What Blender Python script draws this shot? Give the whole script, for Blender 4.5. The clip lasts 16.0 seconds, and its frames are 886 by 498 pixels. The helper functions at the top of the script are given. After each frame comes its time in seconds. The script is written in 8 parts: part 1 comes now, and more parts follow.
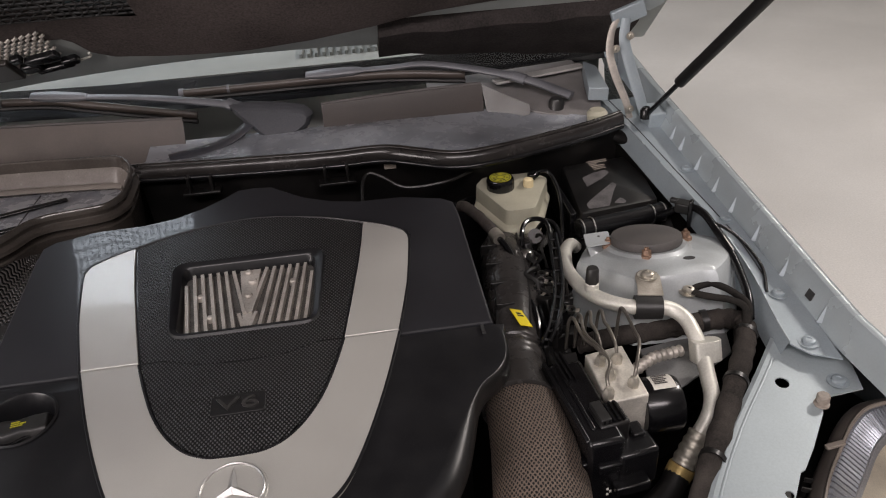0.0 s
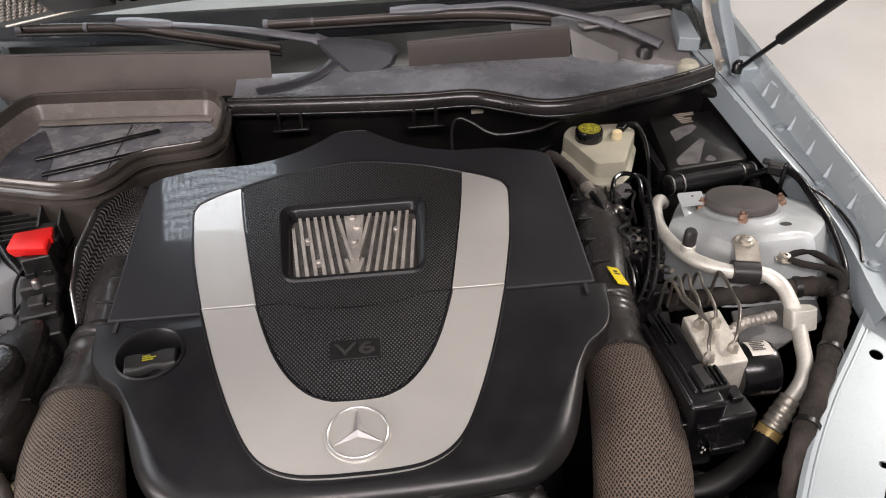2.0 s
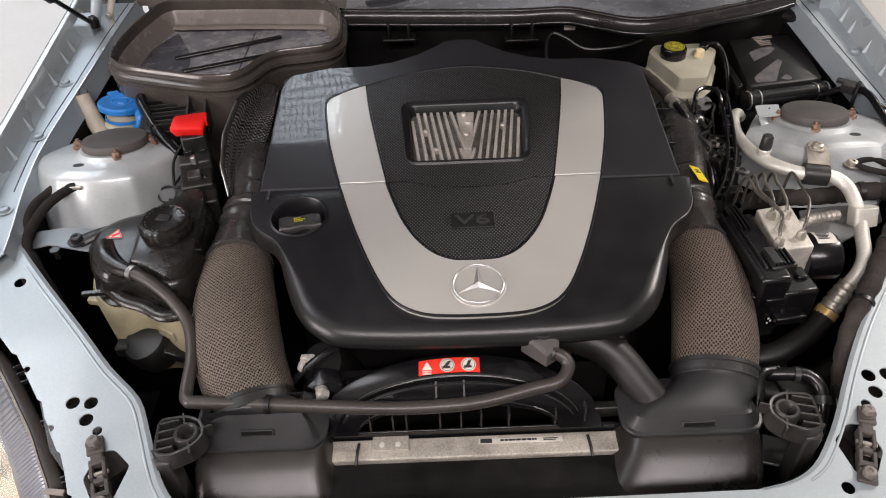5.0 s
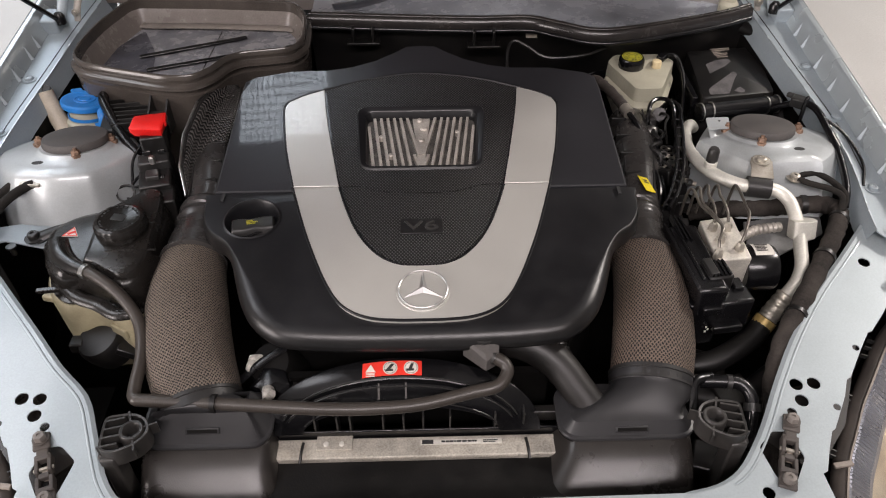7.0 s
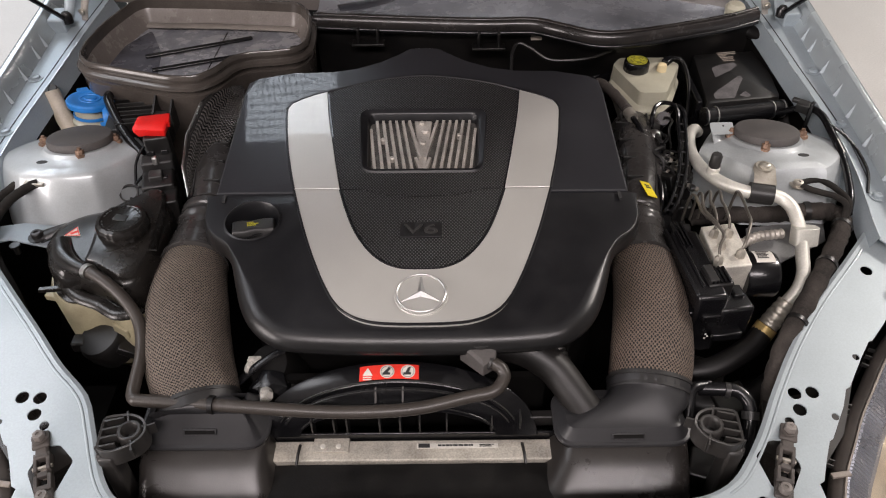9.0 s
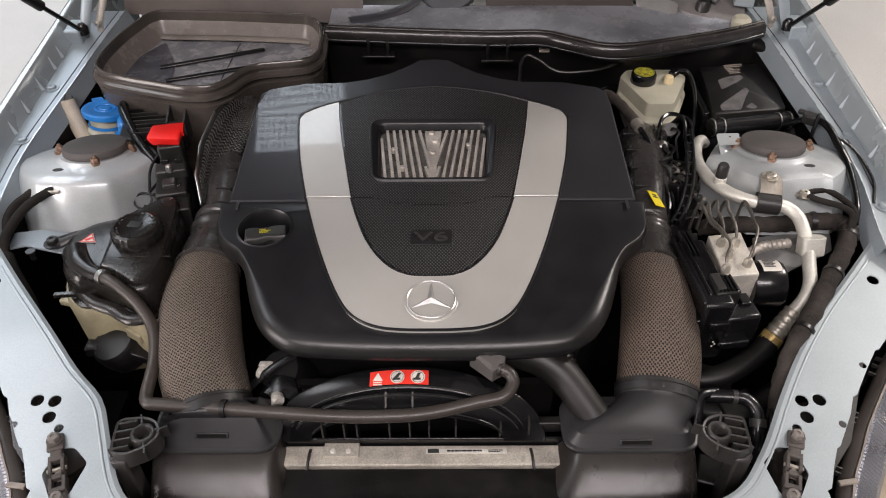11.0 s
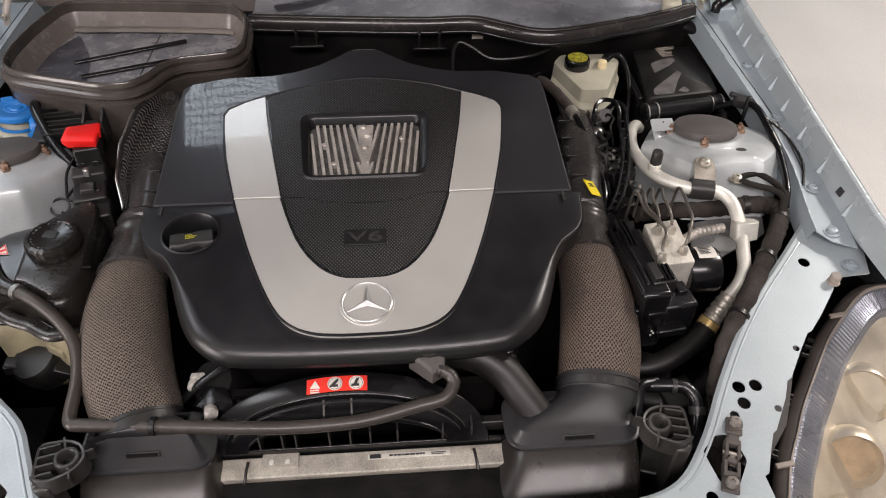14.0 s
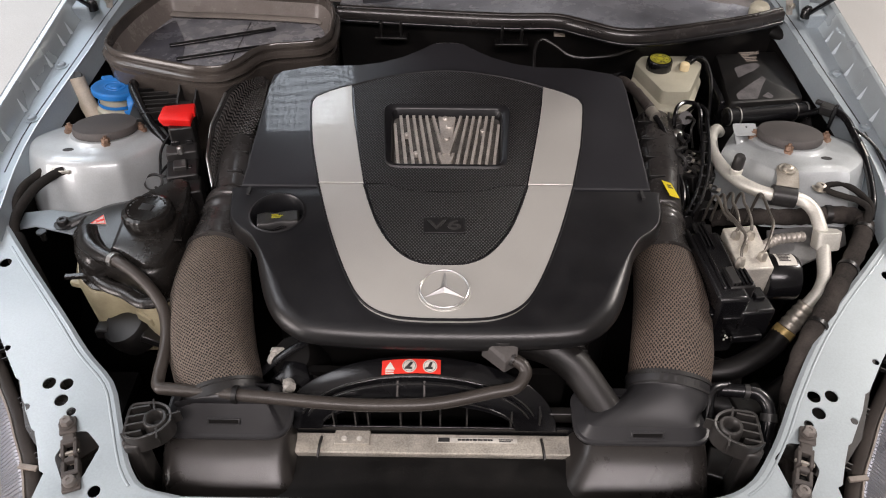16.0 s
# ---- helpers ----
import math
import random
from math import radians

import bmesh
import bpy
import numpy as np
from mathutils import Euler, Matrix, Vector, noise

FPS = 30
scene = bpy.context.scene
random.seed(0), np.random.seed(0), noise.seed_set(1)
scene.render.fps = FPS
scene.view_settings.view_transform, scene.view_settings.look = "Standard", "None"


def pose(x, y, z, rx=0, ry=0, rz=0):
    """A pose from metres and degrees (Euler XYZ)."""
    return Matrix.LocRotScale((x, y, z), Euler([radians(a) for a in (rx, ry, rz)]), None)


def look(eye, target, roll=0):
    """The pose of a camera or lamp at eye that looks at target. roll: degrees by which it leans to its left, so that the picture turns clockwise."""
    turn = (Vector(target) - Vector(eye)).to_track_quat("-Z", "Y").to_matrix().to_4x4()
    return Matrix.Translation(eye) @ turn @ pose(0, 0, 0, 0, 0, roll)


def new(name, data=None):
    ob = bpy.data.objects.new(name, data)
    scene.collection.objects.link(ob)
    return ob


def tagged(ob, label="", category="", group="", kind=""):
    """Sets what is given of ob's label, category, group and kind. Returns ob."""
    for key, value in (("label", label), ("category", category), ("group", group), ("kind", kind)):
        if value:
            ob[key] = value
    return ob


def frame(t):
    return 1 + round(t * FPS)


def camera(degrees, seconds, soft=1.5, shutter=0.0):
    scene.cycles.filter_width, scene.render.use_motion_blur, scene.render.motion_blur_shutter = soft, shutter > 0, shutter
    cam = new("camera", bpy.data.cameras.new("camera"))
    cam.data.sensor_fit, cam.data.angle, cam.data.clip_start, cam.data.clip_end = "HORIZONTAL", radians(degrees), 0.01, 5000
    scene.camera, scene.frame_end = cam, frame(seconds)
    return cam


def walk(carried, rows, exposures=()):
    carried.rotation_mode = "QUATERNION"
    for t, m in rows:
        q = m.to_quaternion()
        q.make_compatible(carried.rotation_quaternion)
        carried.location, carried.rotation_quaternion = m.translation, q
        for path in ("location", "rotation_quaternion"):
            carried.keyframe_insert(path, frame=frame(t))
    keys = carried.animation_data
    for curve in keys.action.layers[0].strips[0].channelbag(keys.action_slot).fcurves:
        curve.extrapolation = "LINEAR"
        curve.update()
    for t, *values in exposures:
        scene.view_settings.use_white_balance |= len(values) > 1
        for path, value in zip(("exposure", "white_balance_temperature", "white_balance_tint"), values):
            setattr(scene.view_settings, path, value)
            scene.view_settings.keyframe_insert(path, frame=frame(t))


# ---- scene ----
cam = camera(61.0, 16.0, soft=1.1)
PATH = [
    (0, (0.155, -0.506, 1.381), (0.347, 1.189, 0.336), -3.6),
    (0.5, (0.118, -0.493, 1.398), (0.303, 1.168, 0.3), -2.7),
    (1, (0.085, -0.482, 1.411), (0.239, 1.14, 0.251), -2.6),
    (1.5, (0.072, -0.475, 1.423), (0.206, 1.127, 0.233), -2.3),
    (2, (0.056, -0.487, 1.429), (0.172, 1.098, 0.214), -2.1),
    (2.5, (0.034, -0.503, 1.429), (0.117, 1.068, 0.194), -2.0),
    (3, (-0.001, -0.526, 1.433), (0.041, 1.029, 0.176), -2.0),
    (3.5, (-0.014, -0.566, 1.456), (-0.055, 0.971, 0.177), -3.3),
    (4, (-0.039, -0.596, 1.457), (-0.085, 0.921, 0.156), -3.2),
    (4.5, (-0.07, -0.614, 1.449), (-0.106, 0.884, 0.125), -2.9),
    (5, (-0.04, -0.638, 1.46), (-0.041, 0.857, 0.132), -2.3),
    (5.2, (-0.013, -0.644, 1.466), (0.009, 0.85, 0.136), -1.7),
    (7.3, (0.01, -0.647, 1.49), (0.039, 0.832, 0.143), -0.1),
    (7.5, (0.01, -0.644, 1.493), (0.029, 0.83, 0.14), -0.2),
    (8, (0.021, -0.643, 1.494), (0.025, 0.83, 0.141), -0.4),
    (8.5, (0.025, -0.64, 1.493), (0.031, 0.834, 0.141), -0.4),
    (11, (0.019, -0.656, 1.495), (0.011, 0.847, 0.175), -0.5),
    (11.5, (0.017, -0.653, 1.497), (-0.005, 0.845, 0.172), -0.8),
    (12, (0.023, -0.65, 1.499), (0.002, 0.838, 0.162), -1.0),
    (12.5, (0.022, -0.646, 1.499), (0.028, 0.836, 0.157), -0.9),
    (13, (0.03, -0.635, 1.497), (0.085, 0.838, 0.145), -0.4),
    (13.5, (0.038, -0.625, 1.496), (0.142, 0.84, 0.139), 0.3),
    (14, (0.035, -0.622, 1.499), (0.166, 0.837, 0.137), 1.0),
    (14.5, (0.03, -0.625, 1.5), (0.146, 0.832, 0.134), 1.3),
    (15, (0.015, -0.631, 1.501), (0.09, 0.828, 0.136), 1.2),
    (15.5, (0.0, -0.642, 1.504), (0.019, 0.822, 0.142), 0.7),
    (16, (0.003, -0.641, 1.503), (-0.008, 0.819, 0.137), 0.4),
]
walk(cam, [(t, look(eye, target, roll)) for t, eye, target, roll in PATH], [(0.0, -0.38), (0.5, 0.0), (1.0, 0.14), (3.0, 0.22), (4.0, 0.16), (5.0, 0.08), (8.0, 0.0), (12.0, 0.0), (14.0, 0.08), (16.0, 0.04)])

# ---- world, lamps, exposure ----
world = bpy.data.worlds.new("world")
scene.world = world
world.use_nodes = True
world.node_tree.nodes["Background"].inputs[0].default_value = (0.75, 0.82, 0.92, 1)
world.node_tree.nodes["Background"].inputs[1].default_value = 0.015


def lamp(name, eye, target, size_x, size_y, watts, colour):
    data = bpy.data.lights.new(name, "AREA")
    data.shape, data.size, data.size_y, data.energy, data.color = "RECTANGLE", size_x, size_y, watts, colour
    ob = new(name, data)
    ob.matrix_world = look(eye, target)
    return ob


# unseen lamps, placed to match brightness; the first has no opening behind it
lamp("daylight_opening", (-4.5, -2.9, 1.9), (0.2, 0.2, 0.85), 2.4, 2.0, 187, (1.0, 0.90, 0.88))
lamp("ceiling_light", (0.0, -2.75, 3.65), (0.0, 0.3, 0.85), 3.4, 0.55, 129, (1.0, 0.90, 0.905))
# added overhead lamps: one reflects in the cover, one glares on a panel
lamp("rooflight", (-2.15, 3.60, 3.94), (-2.15, 3.60, 0), 2.9, 2.7, 178, (0.82, 0.90, 1.0))
lamp("rooflight", (-3.1, 0.75, 3.94), (-3.1, 0.75, 0), 1.9, 1.7, 58, (0.95, 0.95, 1.0))
# added lamps: harder light on the tower, and a brighter floor
lamp("high_bay_light", (3.3, 1.3, 3.4), (0.55, 0.35, 0.85), 0.3, 0.3, 90, (1.0, 0.915, 0.865))
lamp("high_bay_light", (3.7, 3.3, 3.9), (3.6, 3.1, 0), 1.4, 0.4, 55, (1.0, 0.94, 0.88))
scene.view_settings.exposure = 0.0

# ---- materials ----
def material(name, colour, rough=0.5, metal=0.0, spots=0.25, spot_scale=9.0, grain=0.12, grain_scale=420.0, bump=0.08, coat=0.0,
             dust=0.0, dust_colour=(0.16, 0.13, 0.10), transmission=0.0, alpha=1.0, spec=0.5, specks=0.0, speck_colour=(0.30, 0.28, 0.26), coat_rough=0.08, rough_var=1.0):
    """A surface with stains at two scales, fine relief, and a film of dust with its own broken outline."""
    m = bpy.data.materials.new(name)
    m.use_nodes = True
    nt = m.node_tree
    n, link = nt.nodes, nt.links.new
    b = n["Principled BSDF"]
    tc = n.new("ShaderNodeTexCoord")
    big, fine = n.new("ShaderNodeTexNoise"), n.new("ShaderNodeTexNoise")
    big.inputs["Scale"].default_value, big.inputs["Detail"].default_value = spot_scale, 6
    fine.inputs["Scale"].default_value, fine.inputs["Detail"].default_value = grain_scale, 3
    link(tc.outputs["Object"], big.inputs["Vector"])
    link(tc.outputs["Object"], fine.inputs["Vector"])
    mixf = n.new("ShaderNodeMath")
    mixf.operation = "MULTIPLY_ADD"
    link(fine.outputs["Fac"], mixf.inputs[0])
    mixf.inputs[1].default_value = grain / max(spots + grain, 1e-3)
    scl = n.new("ShaderNodeMath")
    scl.operation = "MULTIPLY"
    link(big.outputs["Fac"], scl.inputs[0])
    scl.inputs[1].default_value = spots / max(spots + grain, 1e-3)
    link(scl.outputs[0], mixf.inputs[2])
    ramp = n.new("ShaderNodeValToRGB")
    k = spots + grain
    ramp.color_ramp.elements[0].position, ramp.color_ramp.elements[1].position = 0.30, 0.72
    ramp.color_ramp.elements[0].color = (*[c * (1 - k) for c in colour], 1)
    ramp.color_ramp.elements[1].color = (*[min(1, c * (1 + k)) for c in colour], 1)
    link(mixf.outputs[0], ramp.inputs[0])
    base = ramp.outputs[0]
    rmap = n.new("ShaderNodeMapRange")
    rmap.inputs["To Min"].default_value, rmap.inputs["To Max"].default_value = max(0.03, rough - 0.08 * rough_var), min(1, rough + 0.10 * rough_var)
    link(big.outputs["Fac"], rmap.inputs["Value"])
    rsock = rmap.outputs[0]
    if dust > 0:
        dn = n.new("ShaderNodeTexNoise")
        dn.inputs["Scale"].default_value, dn.inputs["Detail"].default_value, dn.inputs["Roughness"].default_value = 26, 8, 0.68
        link(tc.outputs["Object"], dn.inputs["Vector"])
        dr = n.new("ShaderNodeMapRange")
        dr.inputs["From Min"].default_value, dr.inputs["From Max"].default_value = 0.42, 0.75
        dr.inputs["To Max"].default_value = dust
        link(dn.outputs["Fac"], dr.inputs["Value"])
        mx = n.new("ShaderNodeMix")
        mx.data_type = "RGBA"
        link(dr.outputs[0], mx.inputs["Factor"])
        link(base, mx.inputs["A"])
        mx.inputs["B"].default_value = (*dust_colour, 1)
        base = mx.outputs["Result"]
        ra = n.new("ShaderNodeMath")
        ra.operation = "ADD"
        ra.use_clamp = True
        link(rsock, ra.inputs[0])
        rb = n.new("ShaderNodeMath")
        rb.operation = "MULTIPLY"
        rb.inputs[1].default_value = 0.5
        link(dr.outputs[0], rb.inputs[0])
        link(rb.outputs[0], ra.inputs[1])
        rsock = ra.outputs[0]
    if specks > 0:
        sn = n.new("ShaderNodeTexNoise")
        sn.inputs["Scale"].default_value, sn.inputs["Detail"].default_value = 620, 1
        link(tc.outputs["Object"], sn.inputs["Vector"])
        sr = n.new("ShaderNodeMapRange")
        sr.inputs["From Min"].default_value, sr.inputs["From Max"].default_value = 0.70, 0.78
        sr.inputs["To Max"].default_value = specks
        link(sn.outputs["Fac"], sr.inputs["Value"])
        sm = n.new("ShaderNodeMix")
        sm.data_type = "RGBA"
        link(sr.outputs[0], sm.inputs["Factor"])
        link(base, sm.inputs["A"])
        sm.inputs["B"].default_value = (*speck_colour, 1)
        base = sm.outputs["Result"]
    link(base, b.inputs["Base Color"])
    link(rsock, b.inputs["Roughness"])
    b.inputs["Metallic"].default_value = metal
    b.inputs["Coat Weight"].default_value = coat
    b.inputs["Coat Roughness"].default_value = coat_rough
    b.inputs["Transmission Weight"].default_value = transmission
    b.inputs["Specular IOR Level"].default_value = spec
    b.inputs["Alpha"].default_value = alpha
    bp = n.new("ShaderNodeBump")
    bp.inputs["Strength"].default_value, bp.inputs["Distance"].default_value = bump, 0.001
    link(fine.outputs["Fac"], bp.inputs["Height"])
    link(bp.outputs[0], b.inputs["Normal"])
    return m


def weave(name, dark, light, kx, ky, rough=0.7, depth=0.5, uv=True, shift=True, lo=0.25, hi=0.6, raised=False, zigzag=0.0, wobble=0.0):
    """A knit or perforated surface: staggered pits over a lighter net."""
    m = material(name, light, rough, spots=0.22, grain=0.1)
    nt = m.node_tree
    n, link = nt.nodes, nt.links.new
    b = n["Principled BSDF"]
    tc = n.new("ShaderNodeTexCoord")
    sep = n.new("ShaderNodeSeparateXYZ")
    link(tc.outputs["UV" if uv else "Object"], sep.inputs[0])

    def op(kind, a, c=None):
        o = n.new("ShaderNodeMath")
        o.operation = kind
        for i, v in enumerate((a, c)):
            if v is None:
                continue
            if isinstance(v, (int, float)):
                o.inputs[i].default_value = v
            else:
                link(v, o.inputs[i])
        return o.outputs[0]
    u, v = op("MULTIPLY", sep.outputs[0], kx), op("MULTIPLY", sep.outputs[1], ky)
    if wobble:
        # stretched and slack places in the fabric
        slack = n.new("ShaderNodeTexNoise")
        slack.inputs["Scale"].default_value, slack.inputs["Detail"].default_value = 90.0, 3
        link(tc.outputs["UV" if uv else "Object"], slack.inputs["Vector"])
        drift = op("MULTIPLY", op("SUBTRACT", slack.outputs["Fac"], 0.5), wobble)
        u, v = op("ADD", u, drift), op("ADD", v, op("MULTIPLY", drift, 1.4))
    if shift:
        a, c = op("SINE", op("ADD", u, v)), op("SINE", op("SUBTRACT", u, v))
    else:
        # rows of cells that lean a little from row to row
        a, c = op("SINE", op("ADD", u, op("MULTIPLY", v, 0.09))), op("SINE", v)
    h = op("MULTIPLY", op("ADD", a, 1.0), op("ADD", c, 1.0))
    h = op("MULTIPLY", h, 0.25)
    if zigzag:
        # pressed chevrons: wavy ridges, each broken at its bends
        h = op("ADD", op("MULTIPLY", op("SINE", op("ADD", v, op("MULTIPLY", op("SINE", u), zigzag))), 0.5), 0.5)
    mr = n.new("ShaderNodeMapRange")
    mr.inputs["From Min"].default_value, mr.inputs["From Max"].default_value = lo, hi
    link(h, mr.inputs["Value"])
    mx = n.new("ShaderNodeMix")
    mx.data_type = "RGBA"
    old = b.inputs["Base Color"].links[0].from_socket
    link(mr.outputs[0], mx.inputs["Factor"])
    link(old, mx.inputs["A"])
    mx.inputs["B"].default_value = (*dark, 1)
    link(mx.outputs["Result"], b.inputs["Base Color"])
    bp = n.new("ShaderNodeBump")
    bp.inputs["Strength"].default_value, bp.inputs["Distance"].default_value = depth, 0.0012
    link(h if raised else op("SUBTRACT", 1.0, h), bp.inputs["Height"])
    link(bp.outputs[0], b.inputs["Normal"])
    return m


PAINT = material("silver_blue_paint", (0.36, 0.41, 0.43), 0.36, metal=0.25, spots=0.05, grain=0.05, bump=0.02, coat=0.5)
PAINT_OUT = material("glossy_outer_paint", (0.40, 0.45, 0.47), 0.26, metal=0.3, spots=0.04, grain=0.03, bump=0.01, coat=1.0)
PAINT_IN = material("silver_blue_paint_inner", (0.30, 0.35, 0.38), 0.38, metal=0.2, spots=0.10, grain=0.05, bump=0.03, dust=0.18, dust_colour=(0.33, 0.33, 0.31))
TOWER = material("silver_blue_paint_tower", (0.49, 0.525, 0.535), 0.36, metal=0.22, spots=0.22, spot_scale=11, grain=0.05, bump=0.03, coat=0.8, coat_rough=0.10, dust=0.22, dust_colour=(0.44, 0.43, 0.41))
COVER = material("black_cover_plastic", (0.0088, 0.0090, 0.0104), 0.34, spots=0.25, grain=0.15, grain_scale=900, bump=0.03, dust=0.06, dust_colour=(0.10, 0.095, 0.09), specks=0.05)
# the rear half's reflected grey is put into this lighter base colour
COVER_REAR = material("lightened_cover_plastic", (0.0175, 0.0180, 0.0212), 0.40, spots=0.12, grain=0.12, grain_scale=900, bump=0.01, coat=0.75, coat_rough=0.06, dust=0.03, dust_colour=(0.06, 0.058, 0.056))
COVER_EDGE = material("grey_black_skirt_plastic", (0.0095, 0.0092, 0.0094), 0.32, spots=0.2, grain=0.15, grain_scale=900, bump=0.12, dust=0.07, dust_colour=(0.10, 0.09, 0.08), specks=0.05)
SILVER = material("silver_trim_lacquer", (0.60, 0.592, 0.555), 0.40, metal=0.5, spots=0.04, grain=0.03, grain_scale=1400, bump=0.01, coat=1.0, coat_rough=0.05)
CHROME = material("chrome", (0.60, 0.595, 0.59), 0.34, metal=1.0, spots=0.05, grain=0.03, bump=0.0)
CHROME_DULL = material("dull_chrome", (0.55, 0.54, 0.52), 0.30, metal=1.0, spots=0.2, grain=0.05, bump=0.03)
ALU = material("cast_aluminium", (0.50, 0.465, 0.42), 0.46, metal=0.45, spots=0.25, spot_scale=30, grain=0.12, bump=0.12, dust=0.15)
ALU_PIPE = material("aluminium_pipe", (0.70, 0.69, 0.625), 0.44, metal=0.45, spots=0.15, spot_scale=22, grain=0.08, bump=0.08, dust=0.08)
RAD_ALU = material("dusty_radiator_aluminium", (0.50, 0.47, 0.41), 0.60, metal=0.3, spots=0.22, spot_scale=40, grain=0.2, bump=0.2, dust=0.35, dust_colour=(0.25, 0.21, 0.16), specks=0.4, speck_colour=(0.10, 0.08, 0.06))
PLASTIC = material("dusty_black_plastic", (0.0070, 0.0067, 0.0066), 0.35, spots=0.3, grain=0.15, bump=0.12, dust=0.20, dust_colour=(0.036, 0.031, 0.027))
PLASTIC_BROWN = material("brown_dusty_plastic", (0.015, 0.0128, 0.0116), 0.27, spots=0.35, spot_scale=7, grain=0.15, bump=0.10, dust=0.28, dust_colour=(0.075, 0.063, 0.053))
PLASTIC_GREY = material("grey_black_plastic", (0.018, 0.0176, 0.0174), 0.36, spots=0.25, grain=0.15, bump=0.10, dust=0.15, dust_colour=(0.075, 0.066, 0.058))
GLOSS_BLACK = material("gloss_black_plastic", (0.0050, 0.0050, 0.0058), 0.22, spots=0.2, grain=0.1, bump=0.04, dust=0.09, dust_colour=(0.026, 0.023, 0.020))
RUBBER = material("black_rubber", (0.0058, 0.0054, 0.0054), 0.46, spec=0.4, spots=0.3, grain=0.15, bump=0.15, dust=0.08, dust_colour=(0.034, 0.029, 0.025))
LOOM = material("cloth_tape_loom", (0.016, 0.0145, 0.013), 0.80, spec=0.2, spots=0.35, spot_scale=40, grain=0.25, bump=0.4, dust=0.3, dust_colour=(0.06, 0.052, 0.045))
LINING = material("bonnet_lining_felt", (0.078, 0.064, 0.060), 0.9, spec=0.2, spots=0.3, spot_scale=5, grain=0.3, grain_scale=260, bump=0.5)
FELT = material("insulation_felt", (0.034, 0.029, 0.028), 0.92, spec=0.2, spots=0.35, spot_scale=18, grain=0.3, grain_scale=260, bump=0.5)
# grimy near-black, with the shade of deep places put into the colour
DEEP = material("grimy_shaded_black", (0.004, 0.0037, 0.0035), 0.6, spec=0.12, spots=0.4, spot_scale=14, grain=0.3, bump=0.3, dust=0.15, dust_colour=(0.014, 0.012, 0.010))
MILKY = material("milky_reservoir_plastic", (0.43, 0.415, 0.325), 0.34, spots=0.12, spot_scale=20, grain=0.05, bump=0.03, dust=0.25, dust_colour=(0.38, 0.33, 0.23))
CREAM = material("yellowed_tank_plastic", (0.37, 0.33, 0.215), 0.42, spots=0.25, spot_scale=20, grain=0.06, bump=0.04, dust=0.3, dust_colour=(0.20, 0.165, 0.105))
IVORY = material("ivory_plastic", (0.72, 0.60, 0.36), 0.40, spots=0.1, grain=0.05, bump=0.03)
BEIGE = material("dusty_beige_plastic", (0.27, 0.235, 0.20), 0.55, spots=0.25, spot_scale=30, grain=0.1, bump=0.1)
BLUE = material("blue_cap_plastic", (0.02, 0.19, 0.56), 0.36, spots=0.12, spot_scale=25, grain=0.06, bump=0.05)
RED = material("red_cap_plastic", (0.72, 0.012, 0.010), 0.38, spots=0.10, spot_scale=25, grain=0.06, bump=0.04)
RED_LABEL = material("red_label", (0.72, 0.03, 0.016), 0.42, spots=0.08, grain=0.05, bump=0.02, dust=0.06)
YELLOW = material("yellow_print", (0.40, 0.37, 0.02), 0.45, spots=0.1, grain=0.05, bump=0.02)
YELLOW_LABEL = material("yellow_label", (0.78, 0.62, 0.01), 0.42, spots=0.08, grain=0.05, bump=0.02)
WHITE = material("white_label", (0.66, 0.64, 0.58), 0.5, spots=0.12, spot_scale=40, grain=0.08, bump=0.03, dust=0.2, dust_colour=(0.4, 0.36, 0.3))
# black print; holes and slots are solid fills with their dark in this colour
INK = material("black_ink_and_hole_dark", (0.03, 0.03, 0.03), 0.6, spots=0.1, grain=0.1, bump=0.0)
RUST = material("rusty_nut", (0.255, 0.165, 0.115), 0.5, metal=0.5, spots=0.4, spot_scale=90, grain=0.2, bump=0.3)
STEEL = material("zinc_bolt", (0.50, 0.47, 0.41), 0.42, metal=0.8, spots=0.25, spot_scale=60, grain=0.1, bump=0.1)
RUBBER_GREY = material("grey_rubber_cap", (0.078, 0.072, 0.069), 0.62, spots=0.2, spot_scale=22, grain=0.12, bump=0.12, dust=0.3, dust_colour=(0.12, 0.105, 0.092))
RUBBER_C = material("smooth_black_rubber", (0.038, 0.0355, 0.034), 0.25, spots=0.25, grain=0.1, bump=0.06, dust=0.12, dust_colour=(0.060, 0.053, 0.047))
KNIT = weave("brown_open_knit", (0.0025, 0.002, 0.0018), (0.130, 0.097, 0.075), 430, 1040, rough=0.75, depth=1.0, lo=0.14, hi=0.36, wobble=3.0)
KNIT_WIDE = weave("brown_close_knit", (0.004, 0.0035, 0.003), (0.150, 0.120, 0.096), 450, 1400, rough=0.78, depth=1.0, lo=0.15, hi=0.42, wobble=5.0)
PERF = weave("dotted_black_panel", (0.088, 0.087, 0.090), (0.0018, 0.0018, 0.0019), 1420, 1130, rough=0.32, depth=0.6, uv=False, lo=0.18, hi=0.68, raised=True)
FLOOR = material("pale_concrete_floor", (0.55, 0.525, 0.495), 0.42, spots=0.10, spot_scale=1.4, grain=0.09, grain_scale=160, bump=0.1, dust=0.3, dust_colour=(0.54, 0.51, 0.47))
WALL = material("grey_wall_paint", (0.36, 0.355, 0.35), 0.7, spots=0.05, spot_scale=2, grain=0.03, bump=0.05)
GLASS = material("clear_glass", (0.9, 0.93, 0.93), 0.04, spots=0.02, grain=0.0, bump=0.0, transmission=1.0)
